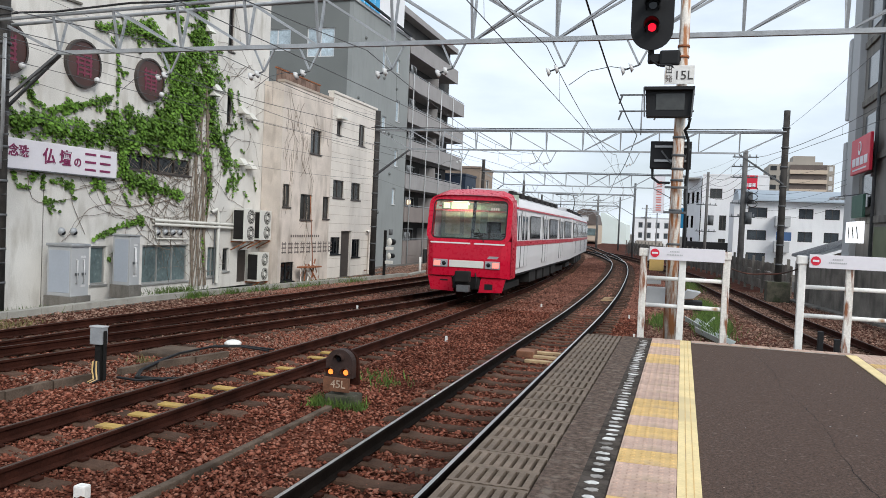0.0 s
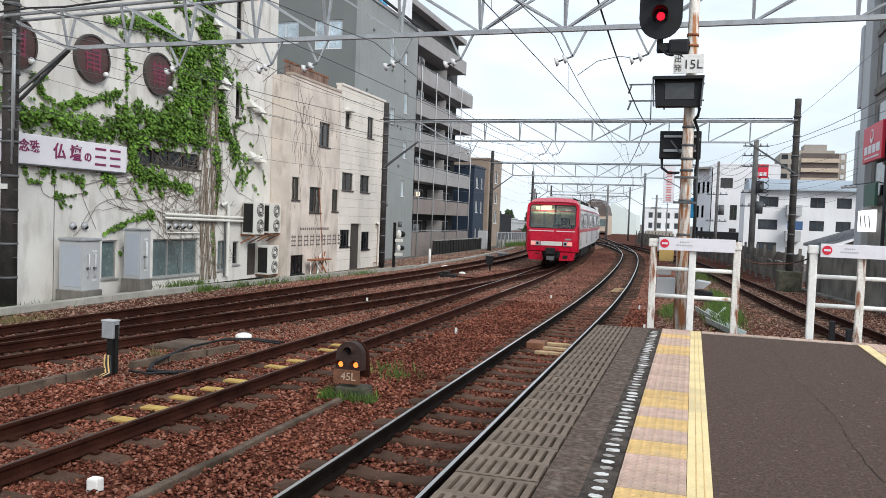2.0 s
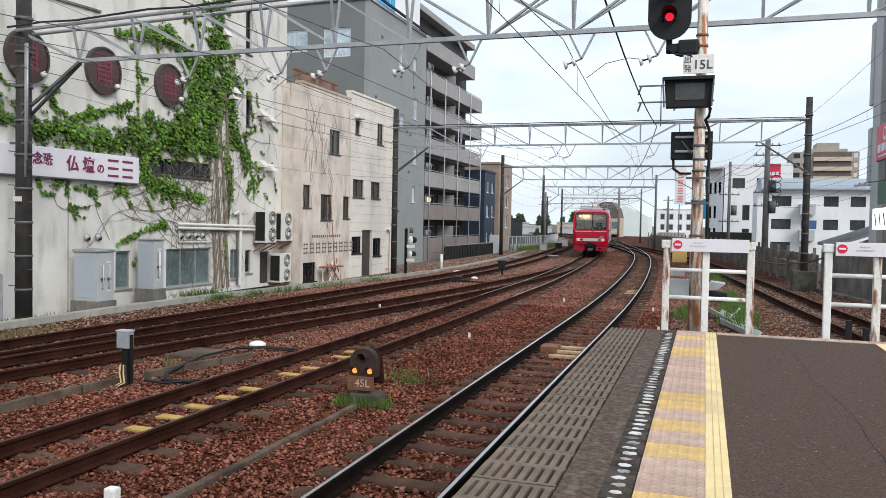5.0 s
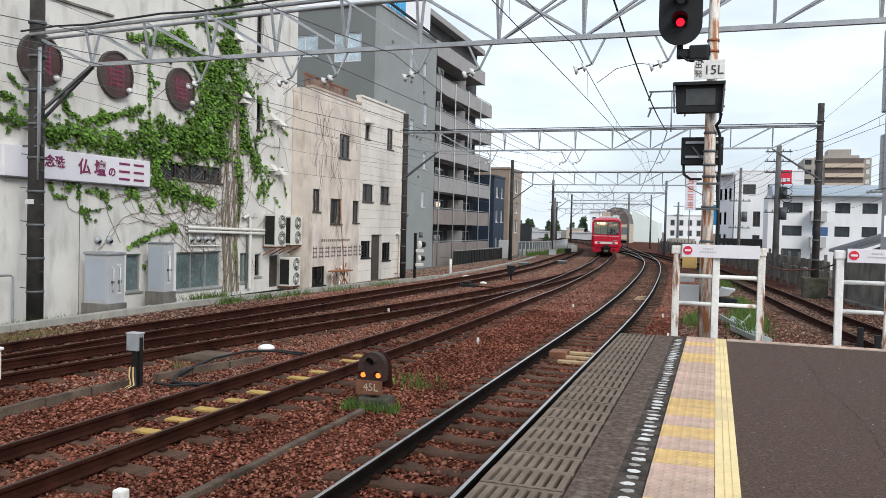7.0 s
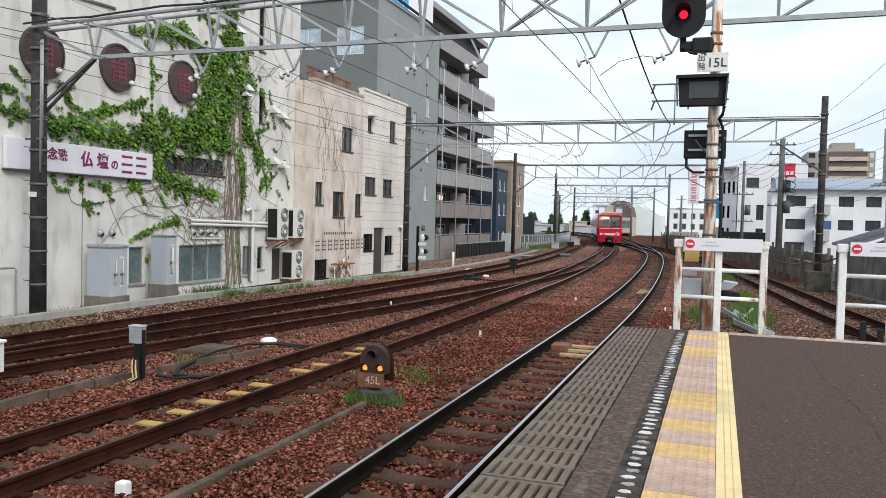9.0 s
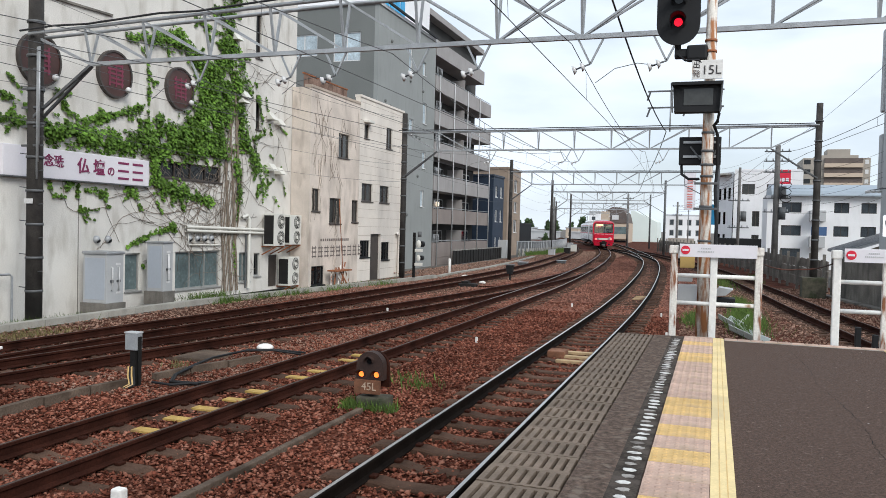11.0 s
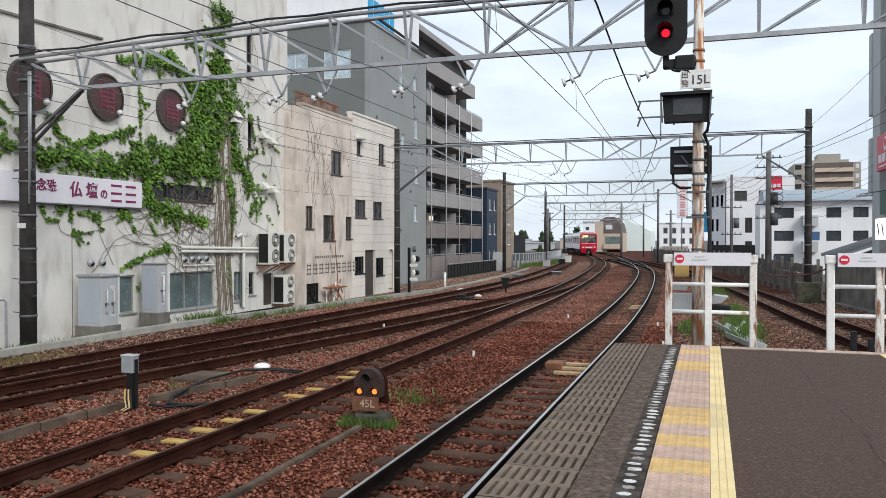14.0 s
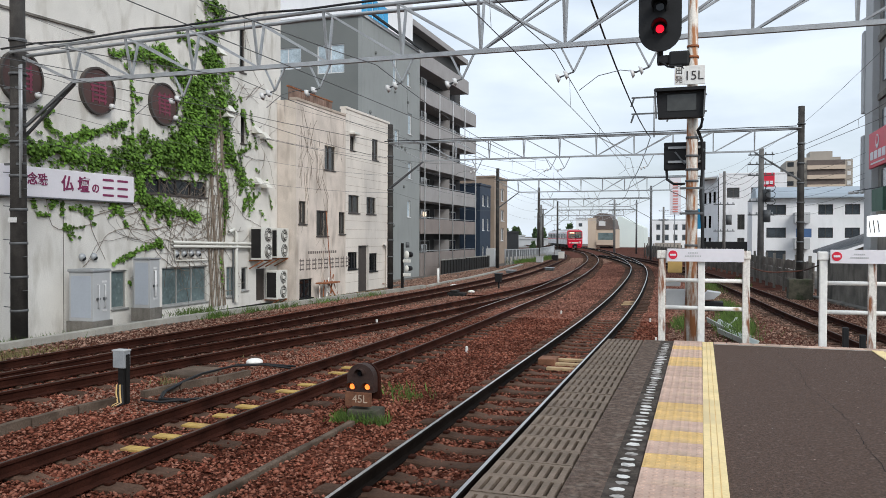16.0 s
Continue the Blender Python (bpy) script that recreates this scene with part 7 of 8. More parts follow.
part("board", box(B(), WX + 0.03, WX + 0.16, 14.8, 20.1, 3.33, 4.12, 0.02), M_SIGNWHITE, sg)
part("edge_trim", box(B(), WX + 0.025, WX + 0.17, 14.78, 20.12, 3.30, 3.335), M_STEELDARK, sg)
writing("lettering", "念珠", 0.34, Matrix.Translation((WX + 0.165, 16.38, 3.78)) @ FACE_X, M_PURPLE, sg, 0.012, 0.005)
writing("lettering", "仏 壇", 0.46, Matrix.Translation((WX + 0.165, 17.71, 3.72)) @ FACE_X, M_PURPLE, sg, 0.012, 0.009)
writing("lettering", "の", 0.3, Matrix.Translation((WX + 0.165, 18.47, 3.66)) @ FACE_X, M_PURPLE, sg, 0.012, 0.006)
for y_ in (18.98, 19.59):
    for dz in (-0.23, -0.01, 0.22):
        part("name_bar", box(B(), WX + 0.16, WX + 0.172, y_ - 0.22, y_ + 0.22, 3.73 + dz - 0.032, 3.73 + dz + 0.032), M_PURPLE, sg)

for k, (y_, z_) in enumerate(((15.98, 6.4), (18.69, 6.53), (21.64, 6.62))):
    d = thing("wall_medallion", (WX, y_, z_), "dark brown round wall panel with purple bars", "wall panel", "round panels")
    part("disc", rod(B(), (WX, y_, z_), (WX + 0.09, y_, z_), 0.64, n=40), M_DISC, d)
    bm = B()
    for i in range(40):
        a0, a1 = i * math.pi / 20, (i + 1) * math.pi / 20
        q = [(WX + dx, y_ + rr * math.cos(a), z_ + rr * math.sin(a)) for a in (a0, a1) for dx, rr in ((0.12, 0.69), (0.12, 0.63), (0.0, 0.69))]
        v = [bm.verts.new(p) for p in q]
        bm.faces.new((v[0], v[1], v[4], v[3]))
        bm.faces.new((v[2], v[0], v[3], v[5]))
    part("rim", bm, M_FRAMEDARK, d)
    bm = B()
    for dz in (0.26, 0.13, 0.0, -0.13, -0.26):
        box(bm, WX + 0.09, WX + 0.105, y_ - 0.32 + 0.05 * (dz < 0), y_ + 0.32 - 0.06 * (dz > 0.2), z_ + dz - 0.03, z_ + dz + 0.03)
    for dy in (-0.24, 0.02, 0.26):
        box(bm, WX + 0.09, WX + 0.104, y_ + dy - 0.03, y_ + dy + 0.03, z_ - 0.36, z_ + 0.36)
    part("mark", bm, M_DISCMARK, d, kind="stuff")
    part("lamp", ball(B(), (WX + 0.3, y_ + 0.3, z_ - 0.42), 0.09), M_INS, d)

for y_ in (18.08, 18.53, 22.3, 22.72, 23.12, 23.52):
    v = thing("round_vent", (WX, y_, 1.7), "small round steel vent hood on the wall", "vent", "vents")
    part("hood", ball(B(), (WX + 0.02, y_, 1.7), 0.11, 1.0, 1, 1, 14), M_STEEL, v)
    part("opening", ball(B(), (WX + 0.055, y_ + 0.02, 1.665), 0.085, 0.95, 1, 0.9, 12), M_BLACK, v)
vp = thing("vent_pipe", (WX, 23, 1.5), "thin white pipe under a row of vents", "pipe")
part("pipe", tube(B(), [(WX + 0.06, 22.2, 1.85), (WX + 0.06, 22.2, 1.48), (WX + 0.06, 24.0, 1.45)], 0.025), M_ACWHITE, vp)
wp = thing("wall_pipes", (WX, 25.6, 1.9), "white wrapped pipes running along the wall", "pipes")
for z in (2.05, 1.92):
    part("pipe", tube(B(), [(WX + 0.12, 22.0, z + 0.04), (WX + 0.12, 24.3, z), (WX + 0.12, 27.0, z - 0.05)], 0.055, 8), M_ACWHITE, wp)
part("downpipe", tube(B(), [(WX + 0.1, 25.3, 2.45), (WX + 0.1, 25.65, 2.55), (WX + 0.1, 25.8, 2.4), (WX + 0.1, 25.8, -0.2)], 0.07, 8), M_ACWHITE, wp)
part("thin_pipe", tube(B(), [(WX + 0.08, 25.62, 2.0), (WX + 0.08, 25.62, -0.2)], 0.03), M_STEELDARK, wp)


def ac_unit(y0, y1, z0, z1, label):
    a = thing("air_conditioner", (WX + 0.4, y0, z0), label, "air conditioner", "air conditioners")
    part("casing", box(B(), WX + 0.12, WX + 0.62, y0, y1, z0, z1, 0.02), M_ACWHITE, a)
    part("side_grille", box(B(), WX + 0.16, WX + 0.58, y0 - 0.012, y0 + 0.001, z0 + 0.08, z1 - 0.08), M_TGREY, a)
    n = 2 if z1 - z0 > 0.9 else 1
    for k in range(n):
        cz = z0 + (z1 - z0) * (k + 0.5) / n
        r_ = min((y1 - y0) * 0.36, (z1 - z0) / n * 0.44)
        part("fan_recess", rod(B(), (WX + 0.6, (y0 + y1) / 2 + 0.1, cz), (WX + 0.627, (y0 + y1) / 2 + 0.1, cz), r_, n=24), M_TGREY, a)
        part("fan_hub", rod(B(), (WX + 0.62, (y0 + y1) / 2 + 0.1, cz), (WX + 0.64, (y0 + y1) / 2 + 0.1, cz), r_ * 0.3, n=12), M_ACWHITE, a)
        for j in range(3):
            bm = B()
            rr = r_ * (0.5 + 0.2 * j)
            tube(bm, [(WX + 0.635, (y0 + y1) / 2 + 0.1 + rr * math.cos(q), cz + rr * math.sin(q)) for q in np.linspace(0, 6.2832, 21)], 0.009, 4)
            part("guard_ring", bm, M_ACWHITE, a)
    for yy in (y0 + 0.1, y1 - 0.1):
        part("bracket", beam(B(), (WX, yy, z0 - 0.03), (WX + 0.64, yy, z0 - 0.03), 0.05), M_RUST, a)
        part("bracket_strut", beam(B(), (WX + 0.01, yy, z0 - 0.35), (WX + 0.6, yy, z0 - 0.05), 0.04), M_RUST, a)
    return a


ac_unit(26.75, 27.55, 1.38, 2.66, "ivory two-fan air conditioner on a rusty bracket")
ac_unit(27.95, 28.85, 1.42, 2.62, "ivory two-fan air conditioner on a rusty bracket")
ac_unit(27.9, 28.75, -0.25, 0.92, "ivory air conditioner standing by the dark door")


def cabinet(y0, y1, x0, x1, z0, z1, label, arched):
    c = thing("trackside_cabinet", ((x0 + x1) / 2, (y0 + y1) / 2, z0), label, "cabinet", "trackside cabinets")
    part("plinth", box(B(), x0 - 0.05, x1 + 0.05, y0 - 0.05, y1 + 0.05, z0 - 0.3, z0 + 0.1, 0.01), M_DARKCONC, c)
    part("body", box(B(), x0, x1, y0, y1, z0 + 0.1, z1, 0.015), M_CABINET, c)
    part("top", box(B(), x0 - 0.03, x1 + 0.04, y0 - 0.04, y1 + 0.03, z1, z1 + (0.08 if arched else 0.04), 0.03 if arched else 0.01), M_STEEL, c)
    for yy in (y0 + 0.18, y1 - 0.22):
        part("door_bar", tube(B(), [(x1 + 0.0, yy, z0 + 0.45), (x1 + 0.05, yy, z0 + 0.45), (x1 + 0.05, yy, z1 - 0.35), (x1 + 0.0, yy, z1 - 0.35)], 0.016), M_INS, c)
        part("latch", box(B(), x1, x1 + 0.06, yy - 0.05, yy + 0.05, (z0 + z1) / 2 - 0.05, (z0 + z1) / 2 + 0.02, 0.01), M_STEELDARK, c)
    part("label_plate", box(B(), x1 + 0.001, x1 + 0.006, y1 - 0.3, y1 - 0.12, z1 - 0.3, z1 - 0.24), M_INS, c)
    part("label_plate", box(B(), x1 + 0.001, x1 + 0.006, y1 - 0.3, y1 - 0.12, z0 + 0.35, z0 + 0.41), M_INS, c)
    part("side_door", box(B(), x0 + 0.06, x1 - 0.06, y0 - 0.008, y0 + 0.001, z0 + 0.2, z1 - 0.1, 0.004), mat("pale_blue_grey_door", (0.40, 0.44, 0.50), 0.45, 0.05, 1.0, 20.0, 0.0) if "pale_blue_grey_door" not in bpy.data.materials else bpy.data.materials["pale_blue_grey_door"], c)
    return c


cabinet(17.2, 17.85, -16.4, -15.6, -0.12, 1.32, "wide grey steel cabinet with a rounded top on a plinth", True)
cabinet(19.77, 20.22, -16.41, -15.8, 0.02, 1.6, "tall narrow grey steel cabinet on a concrete plinth", False)
for y_, z_ in ((27.2, 6.35), (27.8, 6.2), (27.3, 4.35), (27.9, 4.25), (24.7, 8.9), (25.3, 6.9), (25.2, 6.7)):
    single("wall_hood", prism(B(), [(z_, 0.0), (z_ + 0.28, 0.0), (z_ + 0.28, 0.1), (z_, 0.34)], "x", y_ - 0.2, y_ + 0.2), M_ACWHITE, "small white sheet-metal hood on the wall", "vent hood", "wall hoods")
for o in bpy.data.objects:
    if o.name.startswith("wall_hood"):
        for v in o.data.vertices:
            v.co = Vector((WX + v.co.z, v.co.x, v.co.y))

# ---- ivy ----
def leaf_cloud(name, label, strokes, seed, material, size, face=WX, dens=560):
    """Many small pointed leaves held against the wall along thick strokes (y, z, y, z, half width, fullness)."""
    rng = np.random.default_rng(seed)
    P = []
    for y0_, z0_, y1_, z1_, w, full in strokes:
        L = math.hypot(y1_ - y0_, z1_ - z0_)
        n = int(dens * (L + w) * 2 * w * full)
        u = rng.random(n)
        dx, dz = (y1_ - y0_) / max(L, 0.01), (z1_ - z0_) / max(L, 0.01)
        off = np.clip(rng.normal(0, 0.52, n), -1.35, 1.35) * w
        end = rng.normal(0, 0.25, n) * w
        yy = y0_ + (y1_ - y0_) * u - dz * off + dx * end
        zz = z0_ + (z1_ - z0_) * u + dx * off + dz * end
        keep = np.array([noise.noise((a * 2.6, b * 2.6, seed)) > -0.42 + 0.5 * abs(o) / max(w, 0.01) * (1.2 - full * 0.6) for a, b, o in zip(yy, zz, off)])
        P.append(np.stack([yy[keep], zz[keep], (0.03 + 0.2 * rng.random(keep.sum()) * (1.2 - np.abs(off[keep]) / (1.4 * w)) * min(1, w * 2.2))], -1))
    P = np.concatenate(P)
    n = len(P)
    s = size * (0.6 + 0.7 * rng.random(n))
    shape = np.array([(0, -0.55, 0.0), (0.42, -0.2, 0.06), (0.5, 0.2, 0.03), (0.0, 0.65, -0.1), (-0.5, 0.2, 0.03), (-0.42, -0.2, 0.06)])
    tri = np.array([(0, 1, 5), (1, 2, 5), (2, 4, 5), (2, 3, 4)])
    ang = rng.normal(math.pi, 0.8, n)
    tx, ty = rng.normal(-0.55, 0.4, n), rng.normal(0, 0.5, n)
    a, b, c = shape[:, 0][None], shape[:, 1][None], shape[:, 2][None]
    lx = a * np.cos(ang)[:, None] - b * np.sin(ang)[:, None]
    ly = a * np.sin(ang)[:, None] + b * np.cos(ang)[:, None]
    out = c + ly * np.sin(tx)[:, None] + lx * np.sin(ty)[:, None]
    co = np.stack([face + P[:, 2][:, None] + out * s[:, None], P[:, 0][:, None] + lx * np.cos(ty)[:, None] * s[:, None], P[:, 1][:, None] + ly * np.cos(tx)[:, None] * s[:, None]], -1).reshape(-1, 3)
    faces = (tri[None] + 6 * np.arange(n)[:, None, None]).reshape(-1, 3)
    me = bpy.data.meshes.new(name)
    me.from_pydata(co.tolist(), [], faces.tolist())
    me.materials.append(material)
    ob = new(name, me)
    return tagged(ob, label, kind="stuff")


IVY = thing("ivy", (WX, 22, 0), "green ivy with bare brown stems climbing a white wall", "ivy")
S1 = [(14.6, 4.8, 16.2, 4.62, 0.13, 0.6), (16.2, 4.62, 18.4, 4.5, 0.36, 1.1), (18.4, 4.5, 20.0, 4.65, 0.34, 1.0), (20.0, 4.7, 22.2, 4.95, 0.55, 1.1), (22.0, 4.7, 24.2, 4.75, 0.4, 0.9), (14.7, 5.4, 15.8, 5.1, 0.1, 0.8), (15.8, 5.1, 16.3, 4.8, 0.1, 0.8), (16.6, 5.75, 17.0, 5.1, 0.13, 0.9), (17.5, 4.95, 18.7, 5.4, 0.16, 0.9), (18.7, 5.4, 19.9, 5.75, 0.12, 0.8)]
S2 = [(20.15, 7.4, 20.2, 4.9, 0.06, 0.8), (20.5, 5.5, 21.6, 5.15, 0.2, 0.8), (22.6, 5.1, 23.6, 7.3, 0.85, 1.0), (23.6, 5.0, 24.2, 7.0, 0.55, 1.0), (22.2, 5.2, 23.2, 5.5, 0.5, 1.0), (20.2, 7.95, 21.8, 8.15, 0.28, 0.75), (21.3, 8.5, 22.6, 7.7, 0.3, 0.8), (22.4, 7.9, 23.6, 7.4, 0.35, 0.9), (19.2, 7.7, 20.2, 7.95, 0.14, 0.7), (22.4, 9.15, 23.3, 9.0, 0.12, 0.8), (23.4, 9.7, 24.3, 9.6, 0.3, 0.45), (23.8, 10.6, 25.2, 10.4, 0.4, 0.3), (24.2, 9.0, 25.2, 8.2, 0.35, 0.4), (25.0, 8.4, 25.8, 7.0, 0.3, 0.35)]
S3 = [(24.3, 7.0, 24.4, 10.8, 0.35, 0.65), (24.7, 7.8, 25.5, 5.2, 0.4, 0.65), (25.4, 5.4, 26.3, 4.4, 0.32, 0.55), (23.4, 7.0, 24.3, 8.8, 0.4, 0.8), (26.2, 7.6, 26.9, 5.6, 0.1, 0.4), (26.0, 5.6, 26.9, 3.4, 0.22, 0.4), (26.2, 4.7, 27.1, 4.2, 0.2, 0.35), (24.8, 5.0, 25.2, 3.0, 0.25, 0.4), (20.45, 4.3, 20.6, 3.4, 0.25, 0.9), (20.6, 3.4, 22.1, 3.25, 0.28, 0.75), (22.1, 3.2, 23.6, 3.0, 0.16, 0.6), (19.1, 3.45, 19.7, 2.95, 0.16, 0.7), (17.2, 3.2, 18.5, 3.0, 0.1, 0.7), (16.9, 3.1, 17.3, 3.5, 0.13, 0.6), (17.4, 2.5, 18.6, 2.65, 0.06, 0.7)]
S4 = [(19.3, 1.45, 20.4, 1.85, 0.1, 0.9), (20.4, 1.85, 21.6, 2.1, 0.1, 0.8), (21.3, 2.25, 21.5, 1.9, 0.14, 0.8), (20.0, 0.85, 20.5, 1.05, 0.13, 0.9), (24.9, 1.6, 25.0, 0.4, 0.08, 0.6), (26.9, 7.2, 27.4, 5.6, 0.08, 0.3), (27.0, 3.6, 28.2, 4.6, 0.06, 0.3), (27.9, 6.2, 28.6, 5.9, 0.06, 0.4)]
rng = random.Random(5)


def fringe(strokes, each):
    """Short thin runners that break out of the thick strokes, mostly hanging."""
    out = []
    for y0_, z0_, y1_, z1_, w, full in strokes:
        L = math.hypot(y1_ - y0_, z1_ - z0_)
        for _ in range(int(each * (L + 0.4))):
            u = rng.random()
            a = rng.uniform(-0.4, 3.54) + (math.pi if rng.random() < 0.65 else 0)
            y_, z_ = y0_ + (y1_ - y0_) * u + w * 0.8 * math.cos(a), z0_ + (z1_ - z0_) * u + w * 0.8 * math.sin(a)
            r_ = rng.uniform(0.15, 0.55)
            out.append((y_, z_, y_ + r_ * math.cos(a), z_ + r_ * math.sin(a) - 0.08, rng.uniform(0.035, 0.08), rng.uniform(0.5, 0.9)))
    return out


S5 = fringe(S1 + S2 + S3, 3.2)
# thin green runners on the bare parts of the wall
S5 += [(16.3, 3.35, 16.5, 2.9, 0.05, 0.8), (16.5, 2.9, 16.9, 2.85, 0.07, 0.8), (19.7, 3.1, 19.9, 2.6, 0.07, 0.8), (20.6, 2.9, 20.9, 2.5, 0.07, 0.7), (21.6, 3.3, 22.0, 2.6, 0.09, 0.7), (22.6, 3.3, 23.4, 2.75, 0.09, 0.7), (15.0, 5.9, 15.5, 5.5, 0.06, 0.7), (27.2, 5.0, 27.9, 4.7, 0.06, 0.4), (27.5, 3.4, 28.0, 3.0, 0.06, 0.4), (28.3, 4.0, 28.5, 3.4, 0.06, 0.5)]
for S, sd in ((S1, 11), (S2, 12), (S3, 13), (S4, 14), (S5, 15)):
    lf_ = leaf_cloud("leaves", "dense small green leaves", S, sd, M_LEAF, 0.088, dens=600)
    lf_.parent = IVY
    lf_.matrix_parent_inverse = Matrix.Translation((-WX, -22, 0))


def stem(y, z, dy, dz, n, r):
    pts = []
    for k in range(n):
        pts.append((WX + 0.02 + 0.02 * rng.random(), y, z))
        dy += rng.uniform(-0.35, 0.35)
        dz += rng.uniform(-0.28, 0.28)
        L = math.hypot(dy, dz)
        dy, dz = dy / L, dz / L
        y, z = y + dy * 0.2, z + dz * 0.2
    return pts


for k in range(16):
    y = 24.15 + k * 0.062
    pts = [(WX + 0.04 + 0.03 * rng.random(), y + 0.12 * math.sin(j * 0.7 + k), -0.25 + j * 0.45) for j in range(rng.randint(10, 22))]
    part("stem", tube(B(), pts, rng.uniform(0.012, 0.028), 5), M_STEM, IVY)
for k in range(190):
    y, z = rng.choice([(24.2, rng.uniform(0.5, 3.5)), (rng.uniform(20.5, 24), rng.uniform(3, 3.6)), (rng.uniform(20.5, 23.5), 2.2), (rng.uniform(25, 28.6), rng.uniform(2.5, 8.5)), (rng.uniform(20.2, 24.3), rng.uniform(2.3, 4.6)), (rng.uniform(24, 25.5), rng.uniform(3, 9))])
    part("stem", tube(B(), stem(y, z, rng.choice([-1, -0.6, 0.4]), rng.uniform(-0.9, 0.7), rng.randint(5, 15), 0.01), rng.uniform(0.004, 0.010), 4), M_STEM if k % 3 else M_STEMDARK, IVY)
for pts in ([(16.8, 3.3), (17.1, 2.5), (18.5, 2.65)], [(20.5, 3.3), (19.0, 3.0), (18.4, 2.7), (19.0, 1.6)], [(23.9, 3.0), (22.4, 2.7), (20.6, 2.5), (19.6, 2.8)], [(24.2, 2.3), (22.6, 2.1), (21.2, 2.35), (20.2, 3.2)], [(24.1, 1.5), (23.2, 2.3), (22.0, 2.9), (21.4, 3.3)]):
    part("stem", tube(B(), [(WX + 0.03, p.x, p.y) for p in smooth_line(pts, 0.25)], 0.009, 4), M_STEM, IVY)

# ---- fittings on the beige and grey buildings ----
wl_ = thing("wall_lettering", (BX, 31, 1.2), "faded dark lettering bars painted on the beige wall", "lettering")
for k in range(9):
    y_ = 29.45 + k * 0.56
    for dz in (-0.19, 0.0, 0.17):
        part("stroke", box(B(), BX + 0.003, BX + 0.007, y_ - 0.2, y_ + 0.2, 1.1 + dz - 0.026, 1.1 + dz + 0.026), M_FADETEXT, wl_)
    for dy in (-0.13, 0.11):
        part("stroke", box(B(), BX + 0.003, BX + 0.0068, y_ + dy - 0.022, y_ + dy + 0.022, 0.85, 1.36), M_FADETEXT, wl_)
for k in range(14):
    part("small_stroke", box(B(), BX + 0.003, BX + 0.007, 30.0 + k * 0.2, 30.12 + k * 0.2, 1.55, 1.66), M_FADETEXT, wl_)
dp = thing("bent_downpipe", (BX, 38.5, 0), "pale drain pipe with a bent top", "pipe")
part("pipe", tube(B(), [(BX + 0.1, 38.2, 1.8), (BX + 0.1, 38.4, 1.86), (BX + 0.1, 38.6, 1.66), (BX + 0.1, 38.6, -0.4)], 0.085, 8), M_SIDING, dp)
dp2 = thing("roof_downpipe", (BX, 39, -0.4), "thin pale drain pipe at a building corner", "pipe")
part("pipe", tube(B(), [(BX + 0.12, 38.8, 8.0), (BX + 0.12, 38.95, 7.7), (BX + 0.12, 38.95, -0.4)], 0.05, 8), M_SIDING, dp2)
rj = thing("scrap_frame", (-15.2, 31, -0.3), "rusty scrap frame and pipes leaning by the wall", "scrap")
for k in range(7):
    a = (-15.5 + 0.05 * k, 30.3 + k * 0.22, -0.4)
    b = (-15.55, 30.4 + ((k * 37) % 7) * 0.22, 0.3 + 0.1 * (k % 4))
    part("bar", beam(B(), a, b, 0.05), M_RUST if k % 2 else M_RUSTWHITE, rj)
part("top", box(B(), -15.7, -15.2, 30.3, 31.7, 0.25, 0.31, 0.01), M_RUST, rj)
part("pipe", rod(B(), (-15.5, 31.5, -0.4), (-15.75, 31.4, 3.4), 0.02, n=6), M_RUST, rj)
single("window_hood", box(B(), BX, BX + 0.3, 34.1, 34.75, 7.15, 7.27, 0.03), M_ACWHITE, "small pale hood over a window", "hood")
rt = thing("rooftop_clutter", (BX - 1.5, 31, 7.6), "rusty low rooftop frame with a dark sheet", "rooftop clutter")
for k in range(11):
    part("rust_panel", box(B(), BX - 0.62, BX - 0.58, 29.4 + k * 0.37, 29.74 + k * 0.37, BT1 + 0.08, BT1 + 0.62 - 0.02 * (k % 3), 0.006), M_OLDRUST, rt, "rusty corrugated sheet")
part("end_panel", box(B(), BX - 2.6, BX - 0.63, 33.42, 33.46, BT1 + 0.08, BT1 + 0.6, 0.006), M_OLDRUST, rt)
part("top_bar", box(B(), BX - 0.64, BX - 0.56, 29.3, 33.5, BT1 + 0.62, BT1 + 0.68, 0.01), M_RUST, rt)
part("dark_sheet", box(B(), BX - 4.4, BX - 2.7, 31.2, 32.4, 7.75, 9.0, 0.03), M_BLACK, rt)
for k in range(4):
    part("rail_post", rod(B(), (BX - 0.7, 29.7 + k * 0.75, 7.7), (BX - 0.7, 29.7 + k * 0.75, 8.7), 0.022, n=6), M_STEELDARK, rt)
part("rail", rod(B(), (BX - 0.7, 29.6, 8.7), (BX - 0.7, 32.0, 8.7), 0.022, n=6), M_STEELDARK, rt)
for y_, z_ in ((44.0, 13.4), (45.0, 13.2), (47.2, 11.6), (43.2, 9.7), (44.0, 9.5), (44.7, 9.3), (46.8, 8.7), (48.4, 8.2), (49.0, 8.1), (46.0, 5.2), (48.8, 5.6), (47.0, 3.0), (49.5, 11.3)):
    v = thing("round_vent", (GX, y_ * K, gz(z_)), "small dark round vent on the grey wall", "vent", "vents")
    part("hood", ball(B(), (GX + 0.02, y_ * K, gz(z_)), 0.12, 1, 1, 1, 10), M_GREYDARK, v)
bs = thing("blue_sign_letters", (GX - 0.5, GY1 - 3, gz(16)), "blue sign shapes on the white stair tower", "sign")
